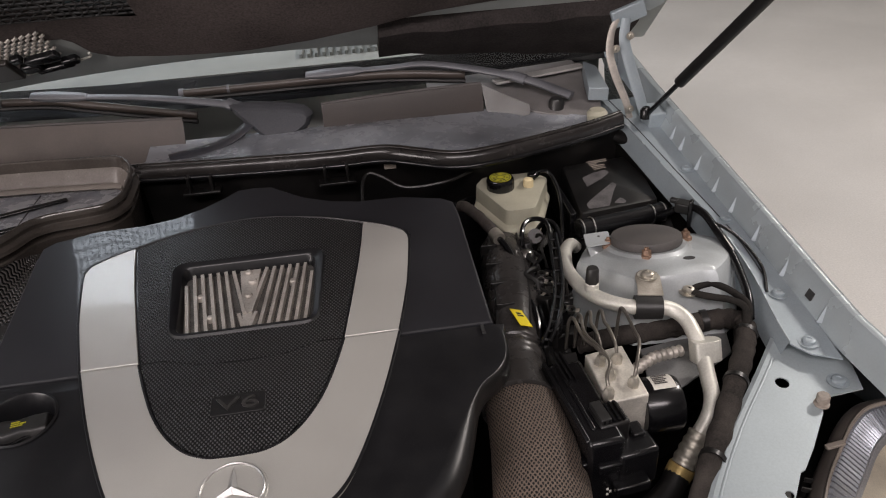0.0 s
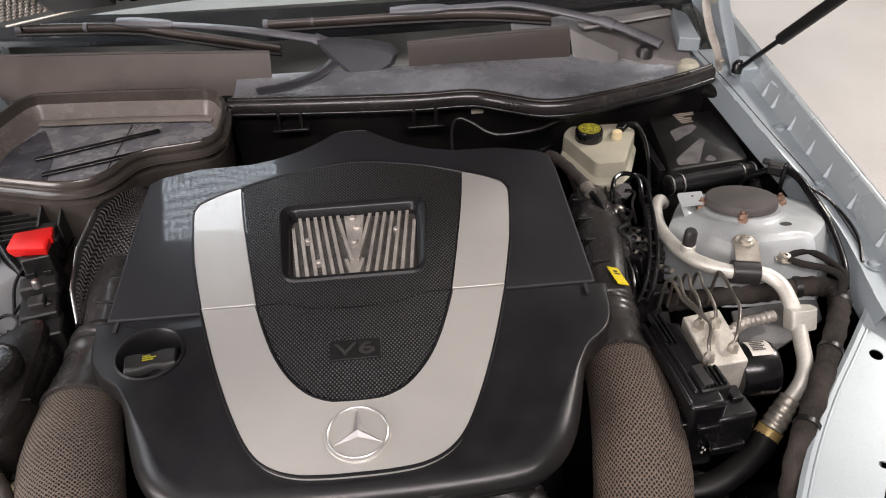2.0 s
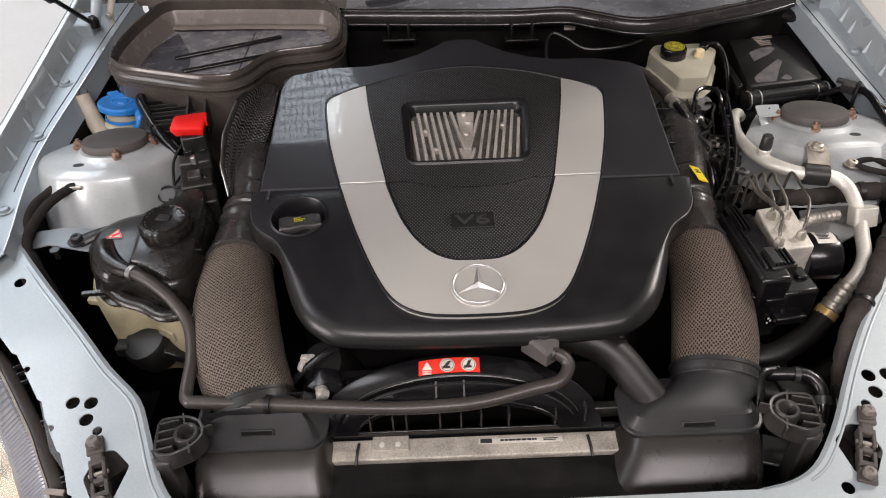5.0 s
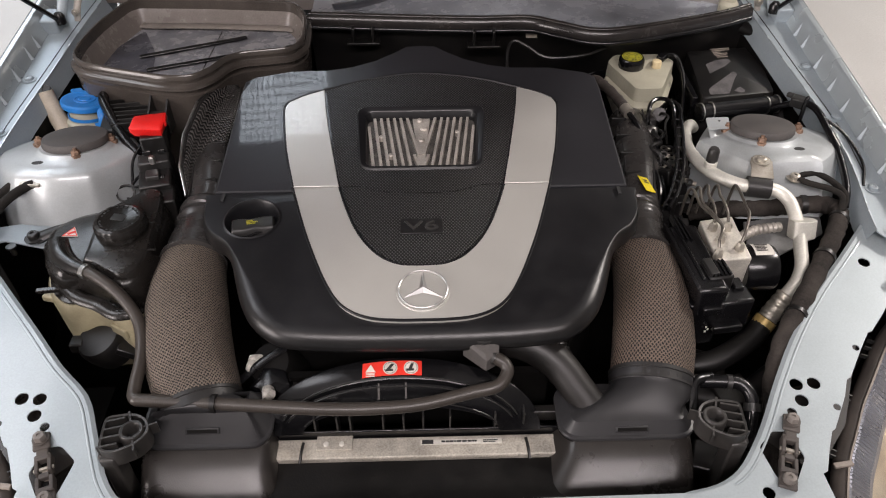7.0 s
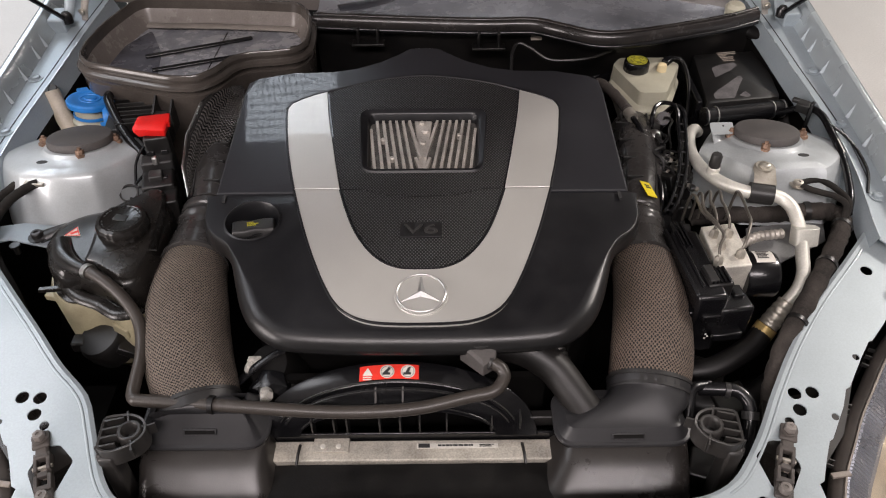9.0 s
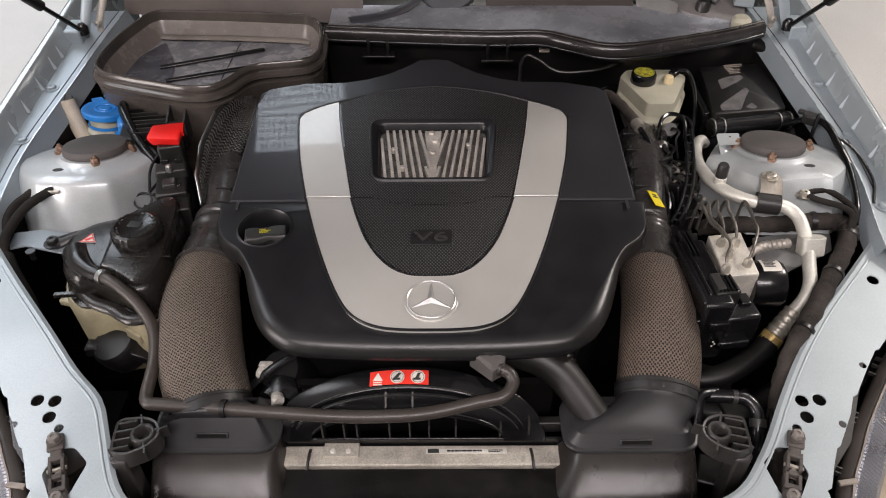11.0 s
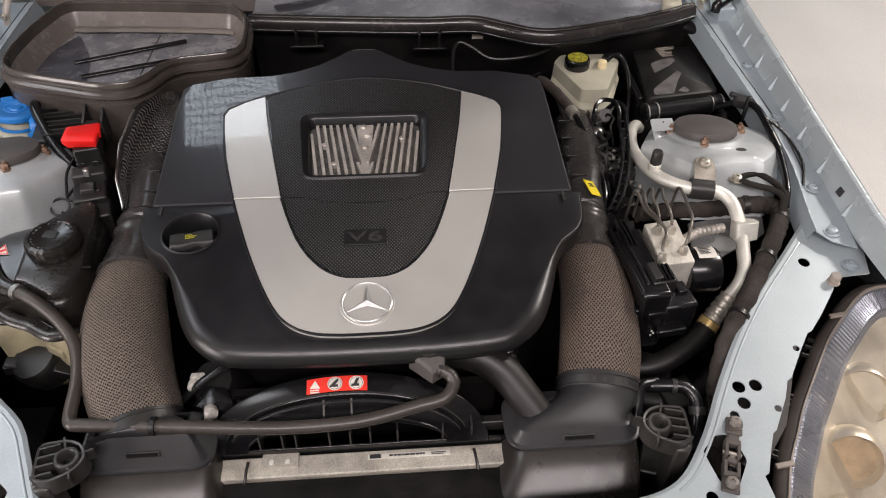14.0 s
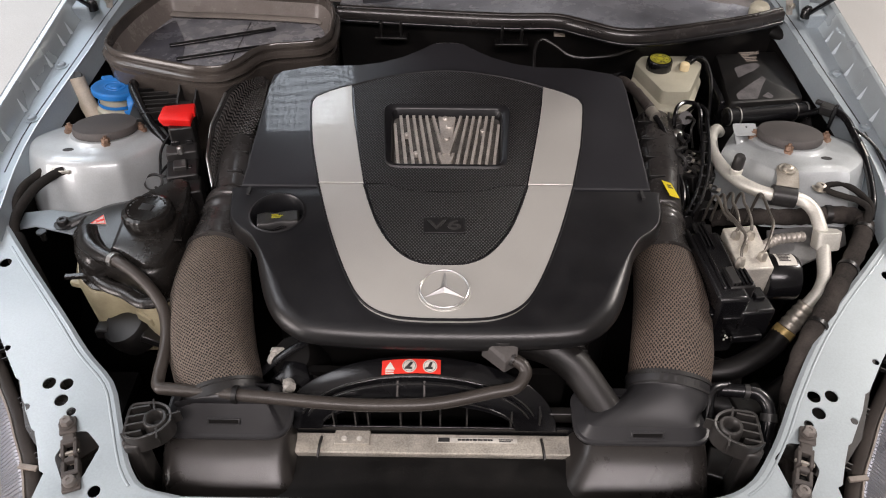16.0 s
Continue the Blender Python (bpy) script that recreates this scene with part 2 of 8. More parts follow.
# dashboard colour lightened to stand for the windscreen's bright reflection
DASH = material("lightened_dashboard", (0.36, 0.37, 0.345), 0.6, spots=0.2, spot_scale=5, grain=0.05, bump=0.1)
AMBER = material("amber_reflector", (0.56, 0.43, 0.28), 0.28, metal=0.5, spots=0.35, spot_scale=30, grain=0.05, bump=0.05)

# ---- mesh helpers ----
def part(name, bm, mat, parent=None, label="", sharp=38, bevel=0.0, segments=2, kind=""):
    """Links a bmesh as one mesh object under a thing or a part."""
    me = bpy.data.meshes.new(name)
    bmesh.ops.recalc_face_normals(bm, faces=bm.faces)
    bm.to_mesh(me)
    bm.free()
    me.materials.append(mat)
    me.polygons.foreach_set("use_smooth", [True] * len(me.polygons))
    me.set_sharp_from_angle(angle=radians(sharp))
    ob = new(name, me)
    if parent is not None:
        ob.parent = parent
    if label:
        tagged(ob, label)
    if bevel:
        md = ob.modifiers.new("bevel", "BEVEL")
        md.width, md.segments, md.limit_method, md.angle_limit = bevel, segments, "ANGLE", radians(40)
        md.harden_normals = False
    return ob


def thing(name, label, category, group="", kind=""):
    return tagged(new(name), label, category, group, kind)


def smooth_path(pts, samples=8):
    p = [Vector(q) for q in pts]
    if len(p) < 3 or samples < 2:
        return p
    p = [2 * p[0] - p[1]] + p + [2 * p[-1] - p[-2]]
    out = []
    for i in range(1, len(p) - 2):
        for k in range(samples):
            t = k / samples
            a, b, c, d = p[i - 1:i + 3]
            out.append(0.5 * (2 * b + (c - a) * t + (2 * a - 5 * b + 4 * c - d) * t * t + (3 * b - a - 3 * c + d) * t ** 3))
    return out + [p[-2]]


def tube(bm, pts, radii, seg=14, samples=8, squash=(1.0, 1.0), ridge=0.0, ridge_step=0.01):
    """Sweeps a round section along a smooth path; radii one number or one per point. UV: turns and metres."""
    path = smooth_path(pts, samples)
    if isinstance(radii, (int, float)):
        rad = [radii] * len(path)
    else:
        n = len(radii) - 1
        rad = []
        for i in range(len(path)):
            f = i / (len(path) - 1) * n
            k = min(int(f), n - 1)
            rad.append(radii[k] + (radii[k + 1] - radii[k]) * (f - k))
    uv = bm.loops.layers.uv.verify()
    rings, length, lens = [], 0.0, []
    up = None
    for i, c in enumerate(path):
        d = (path[min(i + 1, len(path) - 1)] - path[max(i - 1, 0)]).normalized()
        if up is None:
            up = Vector((0, 0, 1)) if abs(d.z) < 0.9 else Vector((0, 1, 0))
        side = d.cross(up).normalized()
        up = side.cross(d).normalized()
        if i:
            length += (c - path[i - 1]).length
        lens.append(length)
        r = rad[i] + (ridge * (0.5 + 0.5 * math.sin(2 * math.pi * length / ridge_step)) if ridge else 0)
        rings.append([bm.verts.new(c + side * (r * squash[0] * math.cos(2 * math.pi * k / seg)) + up * (r * squash[1] * math.sin(2 * math.pi * k / seg))) for k in range(seg)])
    for i in range(len(rings) - 1):
        for k in range(seg):
            f = bm.faces.new((rings[i][k], rings[i][(k + 1) % seg], rings[i + 1][(k + 1) % seg], rings[i + 1][k]))
            for loop, (a, b) in zip(f.loops, ((k, i), (k + 1, i), (k + 1, i + 1), (k, i + 1))):
                loop[uv].uv = (a / seg, lens[b])
    bm.faces.new(rings[0][::-1])
    bm.faces.new(rings[-1])
    return bm


def lathe(bm, profile, at=(0, 0, 0), turn=None, seg=28, wave=0.0, teeth=0):
    """Turns a profile of (radius, height) about an axis; teeth and wave give a gripped rim."""
    m = Matrix.Translation(at) @ (turn or Matrix())
    rings = []
    for r, h in profile:
        ring = []
        for k in range(seg):
            a = 2 * math.pi * k / seg
            rr = r * (1 + (wave if teeth and math.cos(a * teeth) > 0.2 else 0))
            ring.append(bm.verts.new(m @ Vector((rr * math.cos(a), rr * math.sin(a), h))))
        rings.append(ring)
    for a, b in zip(rings, rings[1:]):
        for k in range(seg):
            bm.faces.new((a[k], a[(k + 1) % seg], b[(k + 1) % seg], b[k]))
    if profile[0][0] > 1e-5 and profile[-1][0] > 1e-5:
        for k in range(seg):
            bm.faces.new((rings[-1][k], rings[-1][(k + 1) % seg], rings[0][(k + 1) % seg], rings[0][k]))
    elif profile[0][0] > 1e-5:
        bm.faces.new(rings[0][::-1])
    elif profile[-1][0] > 1e-5:
        bm.faces.new(rings[-1])
    bmesh.ops.remove_doubles(bm, verts=bm.verts, dist=1e-6)
    return bm


def block(bm, centre, size, turn=None, taper=1.0):
    """A box, tapered to its top."""
    m = Matrix.Translation(centre) @ (turn or Matrix())
    x, y, z = [s / 2 for s in size]
    v = [bm.verts.new(m @ Vector((sx * x * t, sy * y * t, sz * z))) for sz, t in ((-1, 1.0), (1, taper)) for sx, sy in ((-1, -1), (1, -1), (1, 1), (-1, 1))]
    for f in ((3, 2, 1, 0), (4, 5, 6, 7), (0, 1, 5, 4), (1, 2, 6, 5), (2, 3, 7, 6), (3, 0, 4, 7)):
        bm.faces.new([v[i] for i in f])
    return bm


def prism(bm, outline, top, bottom):
    """A plate of any outline; top and bottom are heights or functions of (x, y)."""
    zt = top if callable(top) else (lambda x, y: top)
    zb = bottom if callable(bottom) else (lambda x, y: bottom)
    a = [bm.verts.new((x, y, zt(x, y))) for x, y in outline]
    b = [bm.verts.new((x, y, zb(x, y))) for x, y in outline]
    fa, fb = bm.faces.new(a), bm.faces.new(b[::-1])
    n = len(outline)
    for i in range(n):
        bm.faces.new((a[i], b[i], b[(i + 1) % n], a[(i + 1) % n]))
    bmesh.ops.triangulate(bm, faces=[fa, fb])
    return bm


def sheet(bm, outline, holes, height, thick):
    """A plate of sheet metal with holes through it, on the height function."""
    loops = []
    for poly in (outline, *holes):
        vs = [bm.verts.new((x, y, 0)) for x, y in poly]
        loops.append(vs)
    edges = [bm.edges.new((vs[i], vs[(i + 1) % len(vs)])) for vs in loops for i in range(len(vs))]
    bmesh.ops.triangle_fill(bm, use_beauty=True, use_dissolve=False, edges=edges)
    bad = []
    for f in bm.faces:
        c = f.calc_center_median()
        for hole in holes:
            if inside(c.x, c.y, hole):
                bad.append(f)
                break
    if bad:
        bmesh.ops.delete(bm, geom=bad, context="FACES_ONLY")
    bmesh.ops.recalc_face_normals(bm, faces=bm.faces)
    if bm.faces and next(iter(bm.faces)).normal.z < 0:
        bmesh.ops.reverse_faces(bm, faces=bm.faces)
    ext = bmesh.ops.extrude_face_region(bm, geom=list(bm.faces))
    top = {v for v in ext["geom"] if isinstance(v, bmesh.types.BMVert)}
    for v in bm.verts:
        z = height(v.co.x, v.co.y)
        v.co.z = z if v in top else z - thick
    return bm


def inside(x, y, poly):
    hit, j = False, len(poly) - 1
    for i in range(len(poly)):
        (xi, yi), (xj, yj) = poly[i], poly[j]
        if (yi > y) != (yj > y) and x < (xj - xi) * (y - yi) / (yj - yi) + xi:
            hit = not hit
        j = i
    return hit


def circle(x, y, r, n=18, sx=1.0, sy=1.0):
    return [(x + r * sx * math.cos(2 * math.pi * k / n), y + r * sy * math.sin(2 * math.pi * k / n)) for k in range(n)]


def area(poly):
    return sum(a[0] * b[1] - b[0] * a[1] for a, b in zip(poly, poly[1:] + poly[:1])) / 2


def inset(poly, d):
    """The outline moved inwards by d."""
    sign = 1 if area(poly) > 0 else -1
    n, out = len(poly), []
    for i in range(n):
        p, q, r = Vector(poly[i - 1]), Vector(poly[i]), Vector(poly[(i + 1) % n])
        a, b = (q - p).normalized(), (r - q).normalized()
        na, nb = Vector((-a.y, a.x)) * sign, Vector((-b.y, b.x)) * sign
        m = na + nb
        m = m.normalized() / max(0.5, m.normalized().dot(na)) if m.length > 1e-6 else na
        out.append((q.x + m.x * d, q.y + m.y * d))
    return out


def rounded(poly, r, n=4):
    """The outline with rounded corners."""
    out = []
    for i in range(len(poly)):
        p, q, s = Vector(poly[i - 1]), Vector(poly[i]), Vector(poly[(i + 1) % len(poly)])
        ra = min(r, (p - q).length * 0.45, (s - q).length * 0.45)
        a, b = q + (p - q).normalized() * ra, q + (s - q).normalized() * ra
        for k in range(n + 1):
            t = k / n
            out.append(tuple((1 - t) ** 2 * a + 2 * t * (1 - t) * q + t * t * b))
    return out


def curve2(pts, samples=5):
    return [(p.x, p.y) for p in smooth_path([(x, y, 0) for x, y in pts], samples)]


def shell(bm, rings, close_top=True, close_bottom=True):
    """Joins rings of equal count, from top to bottom."""
    vs = [[bm.verts.new(p) for p in ring] for ring in rings]
    n = len(vs[0])
    for a, b in zip(vs, vs[1:]):
        for i in range(n):
            bm.faces.new((a[i], b[i], b[(i + 1) % n], a[(i + 1) % n]))
    caps = []
    if close_top:
        caps.append(bm.faces.new(vs[0]))
    if close_bottom:
        caps.append(bm.faces.new(vs[-1][::-1]))
    if caps:
        bmesh.ops.triangulate(bm, faces=caps)
    return bm


def mirror_poly(half):
    """A closed outline from its half with x >= 0, given from back to front."""
    left = [(-x, y) for x, y in reversed(half) if abs(x) > 1e-6]
    return list(half) + left


def bolt(parent, at, r=0.009, h=0.007, mat=None, turn=None, washer=True, name="bolt", label=""):
    bm = bmesh.new()
    prof = [(r * 1.7, 0), (r * 1.7, h * 0.18), (r * 1.05, h * 0.2)] if washer else [(r, 0)]
    lathe(bm, prof + [(r, h * 0.85), (r * 0.8, h), (r * 0.45, h), (r * 0.4, h * 0.8), (0, h * 0.8)], at, turn, seg=12)
    return part(name, bm, mat or STEEL, parent, label)


def bars(parent, at, rows, width, height, mat=None, turn=None, name="print"):
    """Lines of unreadable print as plain bars on a flat label."""
    m = Matrix.Translation(at) @ (turn or Matrix())
    bm = bmesh.new()
    rng = random.Random(len(rows) * 7 + 3)
    step = height / max(1, len(rows))
    for i, gaps in enumerate(rows):
        y = height / 2 - step * (i + 0.5)
        x = -width / 2
        while x < width / 2 * gaps:
            w = rng.uniform(0.04, 0.14) * width
            w = min(w, width / 2 * gaps - x)
            c = m @ Vector((x + w / 2, y, 0.0003))
            block(bm, c, (w * 0.85, step * 0.55, 0.0005), (turn or Matrix()))
            x += w
    return part(name, bm, mat or INK, parent)

# ---- the room ----
def plane_box(name, centre, size, mat, label, category):
    bm = block(bmesh.new(), centre, size)
    return tagged(part(name, bm, mat), label, category, kind="structure")


plane_box("floor", (0, 1, -0.05), (12, 14, 0.1), FLOOR, "pale beige polished concrete workshop floor", "floor")
# walls and ceiling are added; their grey sets how much light bounces back
plane_box("wall_north", (0, 8.1, 2), (12.4, 0.2, 4), WALL, "grey wall added behind the car", "wall")
plane_box("wall_south", (0, -6.1, 2), (12.4, 0.2, 4), WALL, "grey wall added in front of the car", "wall")
plane_box("wall_east", (6.1, 1, 2), (0.2, 14, 4), WALL, "grey side wall added to close the room", "wall")
plane_box("wall_west", (-6.1, 1, 2), (0.2, 14, 4), WALL, "grey side wall added to close the room", "wall")
plane_box("ceiling", (0, 1, 4.05), (12.4, 14.4, 0.1), WALL, "unseen grey ceiling added over the car", "ceiling")

# ---- the car's body round the engine bay ----
car = thing("car_body", "silver-blue car with its bonnet raised over the engine", "car")


def z_panel(x, y):
    return 0.769 + 0.14 * max(y, -0.24)


def z_rail(x, y):
    return 0.787 + 0.105 * y


def both(poly):
    return poly, [(-x, y) for x, y in reversed(poly)]


inner_edge = curve2([(0.646, 0.178), (0.580, 0.105), (0.518, 0.038), (0.466, -0.028), (0.424, -0.092), (0.397, -0.138), (0.374, -0.172), (0.350, -0.200), (0.322, -0.216), (0.285, -0.224)], 3)
outer_edge = [(0.462, -0.40), (0.453, -0.206), (0.459, -0.203), (0.470, -0.178), (0.481, -0.156), (0.486, -0.153), (0.512, -0.113), (0.523, -0.090), (0.529, -0.087),
              (0.556, -0.049), (0.575, -0.024), (0.581, -0.022), (0.604, 0.002), (0.628, 0.040), (0.640, 0.060), (0.690, 0.064), (0.705, 0.13), (0.68, 0.19)]
outer_edge = [(x - (0.012 if y < 0.03 else 0.004), y) for x, y in outer_edge]
inner_left = curve2([(-0.646, 0.182), (-0.572, 0.095), (-0.495, 0.009), (-0.448, -0.045), (-0.404, -0.088), (-0.383, -0.130), (-0.368, -0.165), (-0.352, -0.196), (-0.331, -0.217), (-0.290, -0.2265)], 3)
outline = inner_edge + [(0.0, -0.226)] + list(reversed(inner_left)) + [(-x - (0.006 if y < 0.03 else 0), y + 0.004) for x, y in reversed(outer_edge)] + outer_edge
holes = []
for s in (1, -1):
    for x, y, r in ((0.602, 0.088, 0.0085), (0.539, -0.046, 0.0048), (0.486, -0.126, 0.0050), (0.4475, -0.095, 0.0086), (0.4690, -0.094, 0.0086), (0.4470, -0.1165, 0.0086), (0.4305, -0.131, 0.0060), (0.374, -0.226, 0.0075)):
        holes.append(circle(s * x + (-0.010 if s < 0 and y < 0 else 0), y + (0.004 if s < 0 else 0), r * 0.94, 14))
    hexagon = [(0.379, -0.173), (0.400, -0.154), (0.418, -0.155), (0.427, -0.187), (0.408, -0.216), (0.388, -0.210)]
    holes.append(rounded([(s * x + (-0.014 if s < 0 else 0), y + (0.003 if s < 0 else 0)) for x, y in hexagon], 0.004, 2))
part("front_panel", sheet(bmesh.new(), outline, holes, z_panel, 0.0016), PAINT, car, sharp=30)
for s in (1, -1):
    bm = bmesh.new()
    edge = inner_edge if s > 0 else inner_left
    a = [bm.verts.new((x, y, z_panel(x, y))) for x, y in edge]
    b = [bm.verts.new((x + s * 0.002, y - 0.001, z_panel(x, y) + 0.0012)) for x, y in edge]
    c = [bm.verts.new((x - s * 0.0020, y + 0.0015, z_panel(x, y) - 0.001)) for x, y in edge]
    d = [bm.verts.new((x - s * 0.0012, y + 0.001, z_panel(x, y) - 0.008)) for x, y in edge]
    for p, q in ((a, b), (b, c), (c, d)):
        for i in range(len(edge) - 1):
            bm.faces.new((p[i], p[i + 1], q[i + 1], q[i]))
    part("panel_flange", bm, PAINT, car)
    bead = [(x + s * 0.0075, y - 0.0045, z_panel(x, y - 0.0045) + 0.0004) for x, y in edge[2:-4]]
    part("panel_bead", tube(bmesh.new(), bead, 0.0016, 8, 2, (1.0, 0.7)), PAINT, car)
    # inner rail with its bolts
    rail = [(0.612, 0.775), (0.625, 0.66), (0.636, 0.52), (0.646, 0.41), (0.650, 0.33), (0.646, 0.25), (0.634, 0.168), (0.630, 0.128), (0.645, 0.108), (0.676, 0.094), (0.682, 0.20), (0.682, 0.45), (0.682, 0.775)]
    bm = sheet(bmesh.new(), [(s * x, y) for x, y in rail], [], lambda x, y: z_rail(x, y) + 0.002, 0.002)
    part("inner_rail", bm, PAINT_IN, car, sharp=30)
    bm = bmesh.new()
    pts = [(0.612, 0.775), (0.625, 0.66), (0.636, 0.52), (0.646, 0.41), (0.650, 0.33), (0.646, 0.25), (0.634, 0.168), (0.630, 0.128)]
    a = [bm.verts.new((s * x, y, z_rail(x, y) + 0.002)) for x, y in pts]
    e = [bm.verts.new((s * (x - 0.001), y, z_rail(x, y) + 0.005)) for x, y in pts]
    b = [bm.verts.new((s * (x - 0.014), y, z_rail(x, y) - 0.026)) for x, y in pts]
    for p, q in ((a, e), (e, b)):
        for i in range(len(pts) - 1):
            bm.faces.new((p[i], p[i + 1], q[i + 1], q[i]))
    part("rail_flank", bm, PAINT_IN, car)
    part("rail_lip", tube(bmesh.new(), [(s * (x - 0.001), y, z_rail(x, y) + 0.0052) for x, y in pts], 0.0013, 6, 3), PAINT_OUT, car)
    part("rail_seam", tube(bmesh.new(), [(s * (x + 0.014), y, z_rail(x, y) + 0.0016) for x, y in pts[:6]], 0.0012, 6, 3), INK, car)
    # wall below the rail: near-black stands for its paint in shade
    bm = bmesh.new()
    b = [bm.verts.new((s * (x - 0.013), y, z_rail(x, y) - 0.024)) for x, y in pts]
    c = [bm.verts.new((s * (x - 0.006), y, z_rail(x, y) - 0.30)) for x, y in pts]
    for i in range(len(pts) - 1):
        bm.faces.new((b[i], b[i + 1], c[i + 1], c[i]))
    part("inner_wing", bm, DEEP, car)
    for x, y in ((0.668, 0.517), (0.666, 0.375), (0.660, 0.212), (0.652, 0.126)):
        bolt(car, (s * x, y, z_rail(x, y) + 0.002), 0.0075, 0.005, PAINT_IN)
    bolt(car, (s * 0.664, 0.078, z_panel(0, 0.078) + 0.001), 0.0075, 0.005, PAINT_IN)
    # outer wing: upright flange with pressed gussets, rounded crest, flank
    bm = bmesh.new()
    prof = [(0.679, 0.000), (0.684, 0.010), (0.692, 0.034), (0.695, 0.0385), (0.700, 0.040), (0.705, 0.039), (0.712, 0.032), (0.726, 0.012), (0.752, -0.035), (0.79, -0.12), (0.83, -0.22), (0.845, -0.36), (0.84, -0.50)]
    ys = [0.03 + 0.09 * i for i in range(16)]
    grid = []
    for y in ys:
        lift = 0.0 if y < 0.75 else 0.03 * (y - 0.75)
        grid.append([bm.verts.new((s * (x + (0.012 if y < 0.06 else 0)), y, z_rail(x, y) + dz + lift)) for x, dz in prof])
    for i in range(len(grid) - 1):
        for k in range(len(prof) - 1):
            bm.faces.new((grid[i][k], grid[i][k + 1], grid[i + 1][k + 1], grid[i + 1][k]))
    part("wing", bm, PAINT_OUT, car)
    for y in (0.155, 0.245, 0.322, 0.392, 0.448, 0.512, 0.575, 0.612):
        bm = bmesh.new()
        z = z_rail(0, y)
        v = [bm.verts.new(p) for p in ((s * 0.6815, y - 0.006, z + 0.004), (s * 0.6815, y + 0.004, z + 0.004), (s * 0.6905, y + 0.003, z + 0.028), (s * 0.6765, y - 0.002, z + 0.004))]
        for f in ((0, 1, 3), (0, 3, 2), (1, 2, 3)):
            bm.faces.new([v[i] for i in f])
        part("gusset", bm, PAINT_IN, car)
    bm = block(bmesh.new(), (s * 0.6865, 0.187, z_rail(0, 0.187) + 0.016), (0.004, 0.012, 0.011), Matrix.Rotation(radians(s * 22), 4, "Y"))
    part("slot", bm, INK, car)

for s in (1, -1):
    shelf = [(0.405, -0.150), (0.420, -0.085), (0.475, -0.075), (0.520, -0.020), (0.560, -0.020), (0.505, -0.130), (0.450, -0.190)]
    part("lamp_shelf", prism(bmesh.new(), [(s * x, y) for x, y in shelf], lambda x, y: z_panel(x, y) - 0.030, lambda x, y: z_panel(x, y) - 0.034), PLASTIC_BROWN, car)
# engine bay tub below everything, the bay's shade put into its colour
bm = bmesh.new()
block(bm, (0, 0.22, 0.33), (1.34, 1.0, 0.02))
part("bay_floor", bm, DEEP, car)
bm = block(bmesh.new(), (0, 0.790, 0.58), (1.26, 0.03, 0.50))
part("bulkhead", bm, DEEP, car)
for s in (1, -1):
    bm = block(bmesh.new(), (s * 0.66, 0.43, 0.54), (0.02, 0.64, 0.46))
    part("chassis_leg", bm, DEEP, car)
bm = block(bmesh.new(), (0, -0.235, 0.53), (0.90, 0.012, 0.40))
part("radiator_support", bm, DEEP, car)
# bumper skin in front
bm = bmesh.new()
rings = []
for x in [-0.84 + 0.12 * i for i in range(15)]:
    f = 0.12 * (x / 0.84) ** 2
    rings.append([bm.verts.new((x, y + f, z)) for y, z in ((-0.40, 0.735), (-0.46, 0.72), (-0.52, 0.66), (-0.55, 0.55), (-0.55, 0.35), (-0.50, 0.20))])
for a, b in zip(rings, rings[1:]):
    for k in range(5):
        bm.faces.new((a[k], a[k + 1], b[k + 1], b[k]))
part("bumper", bm, PAINT, car)

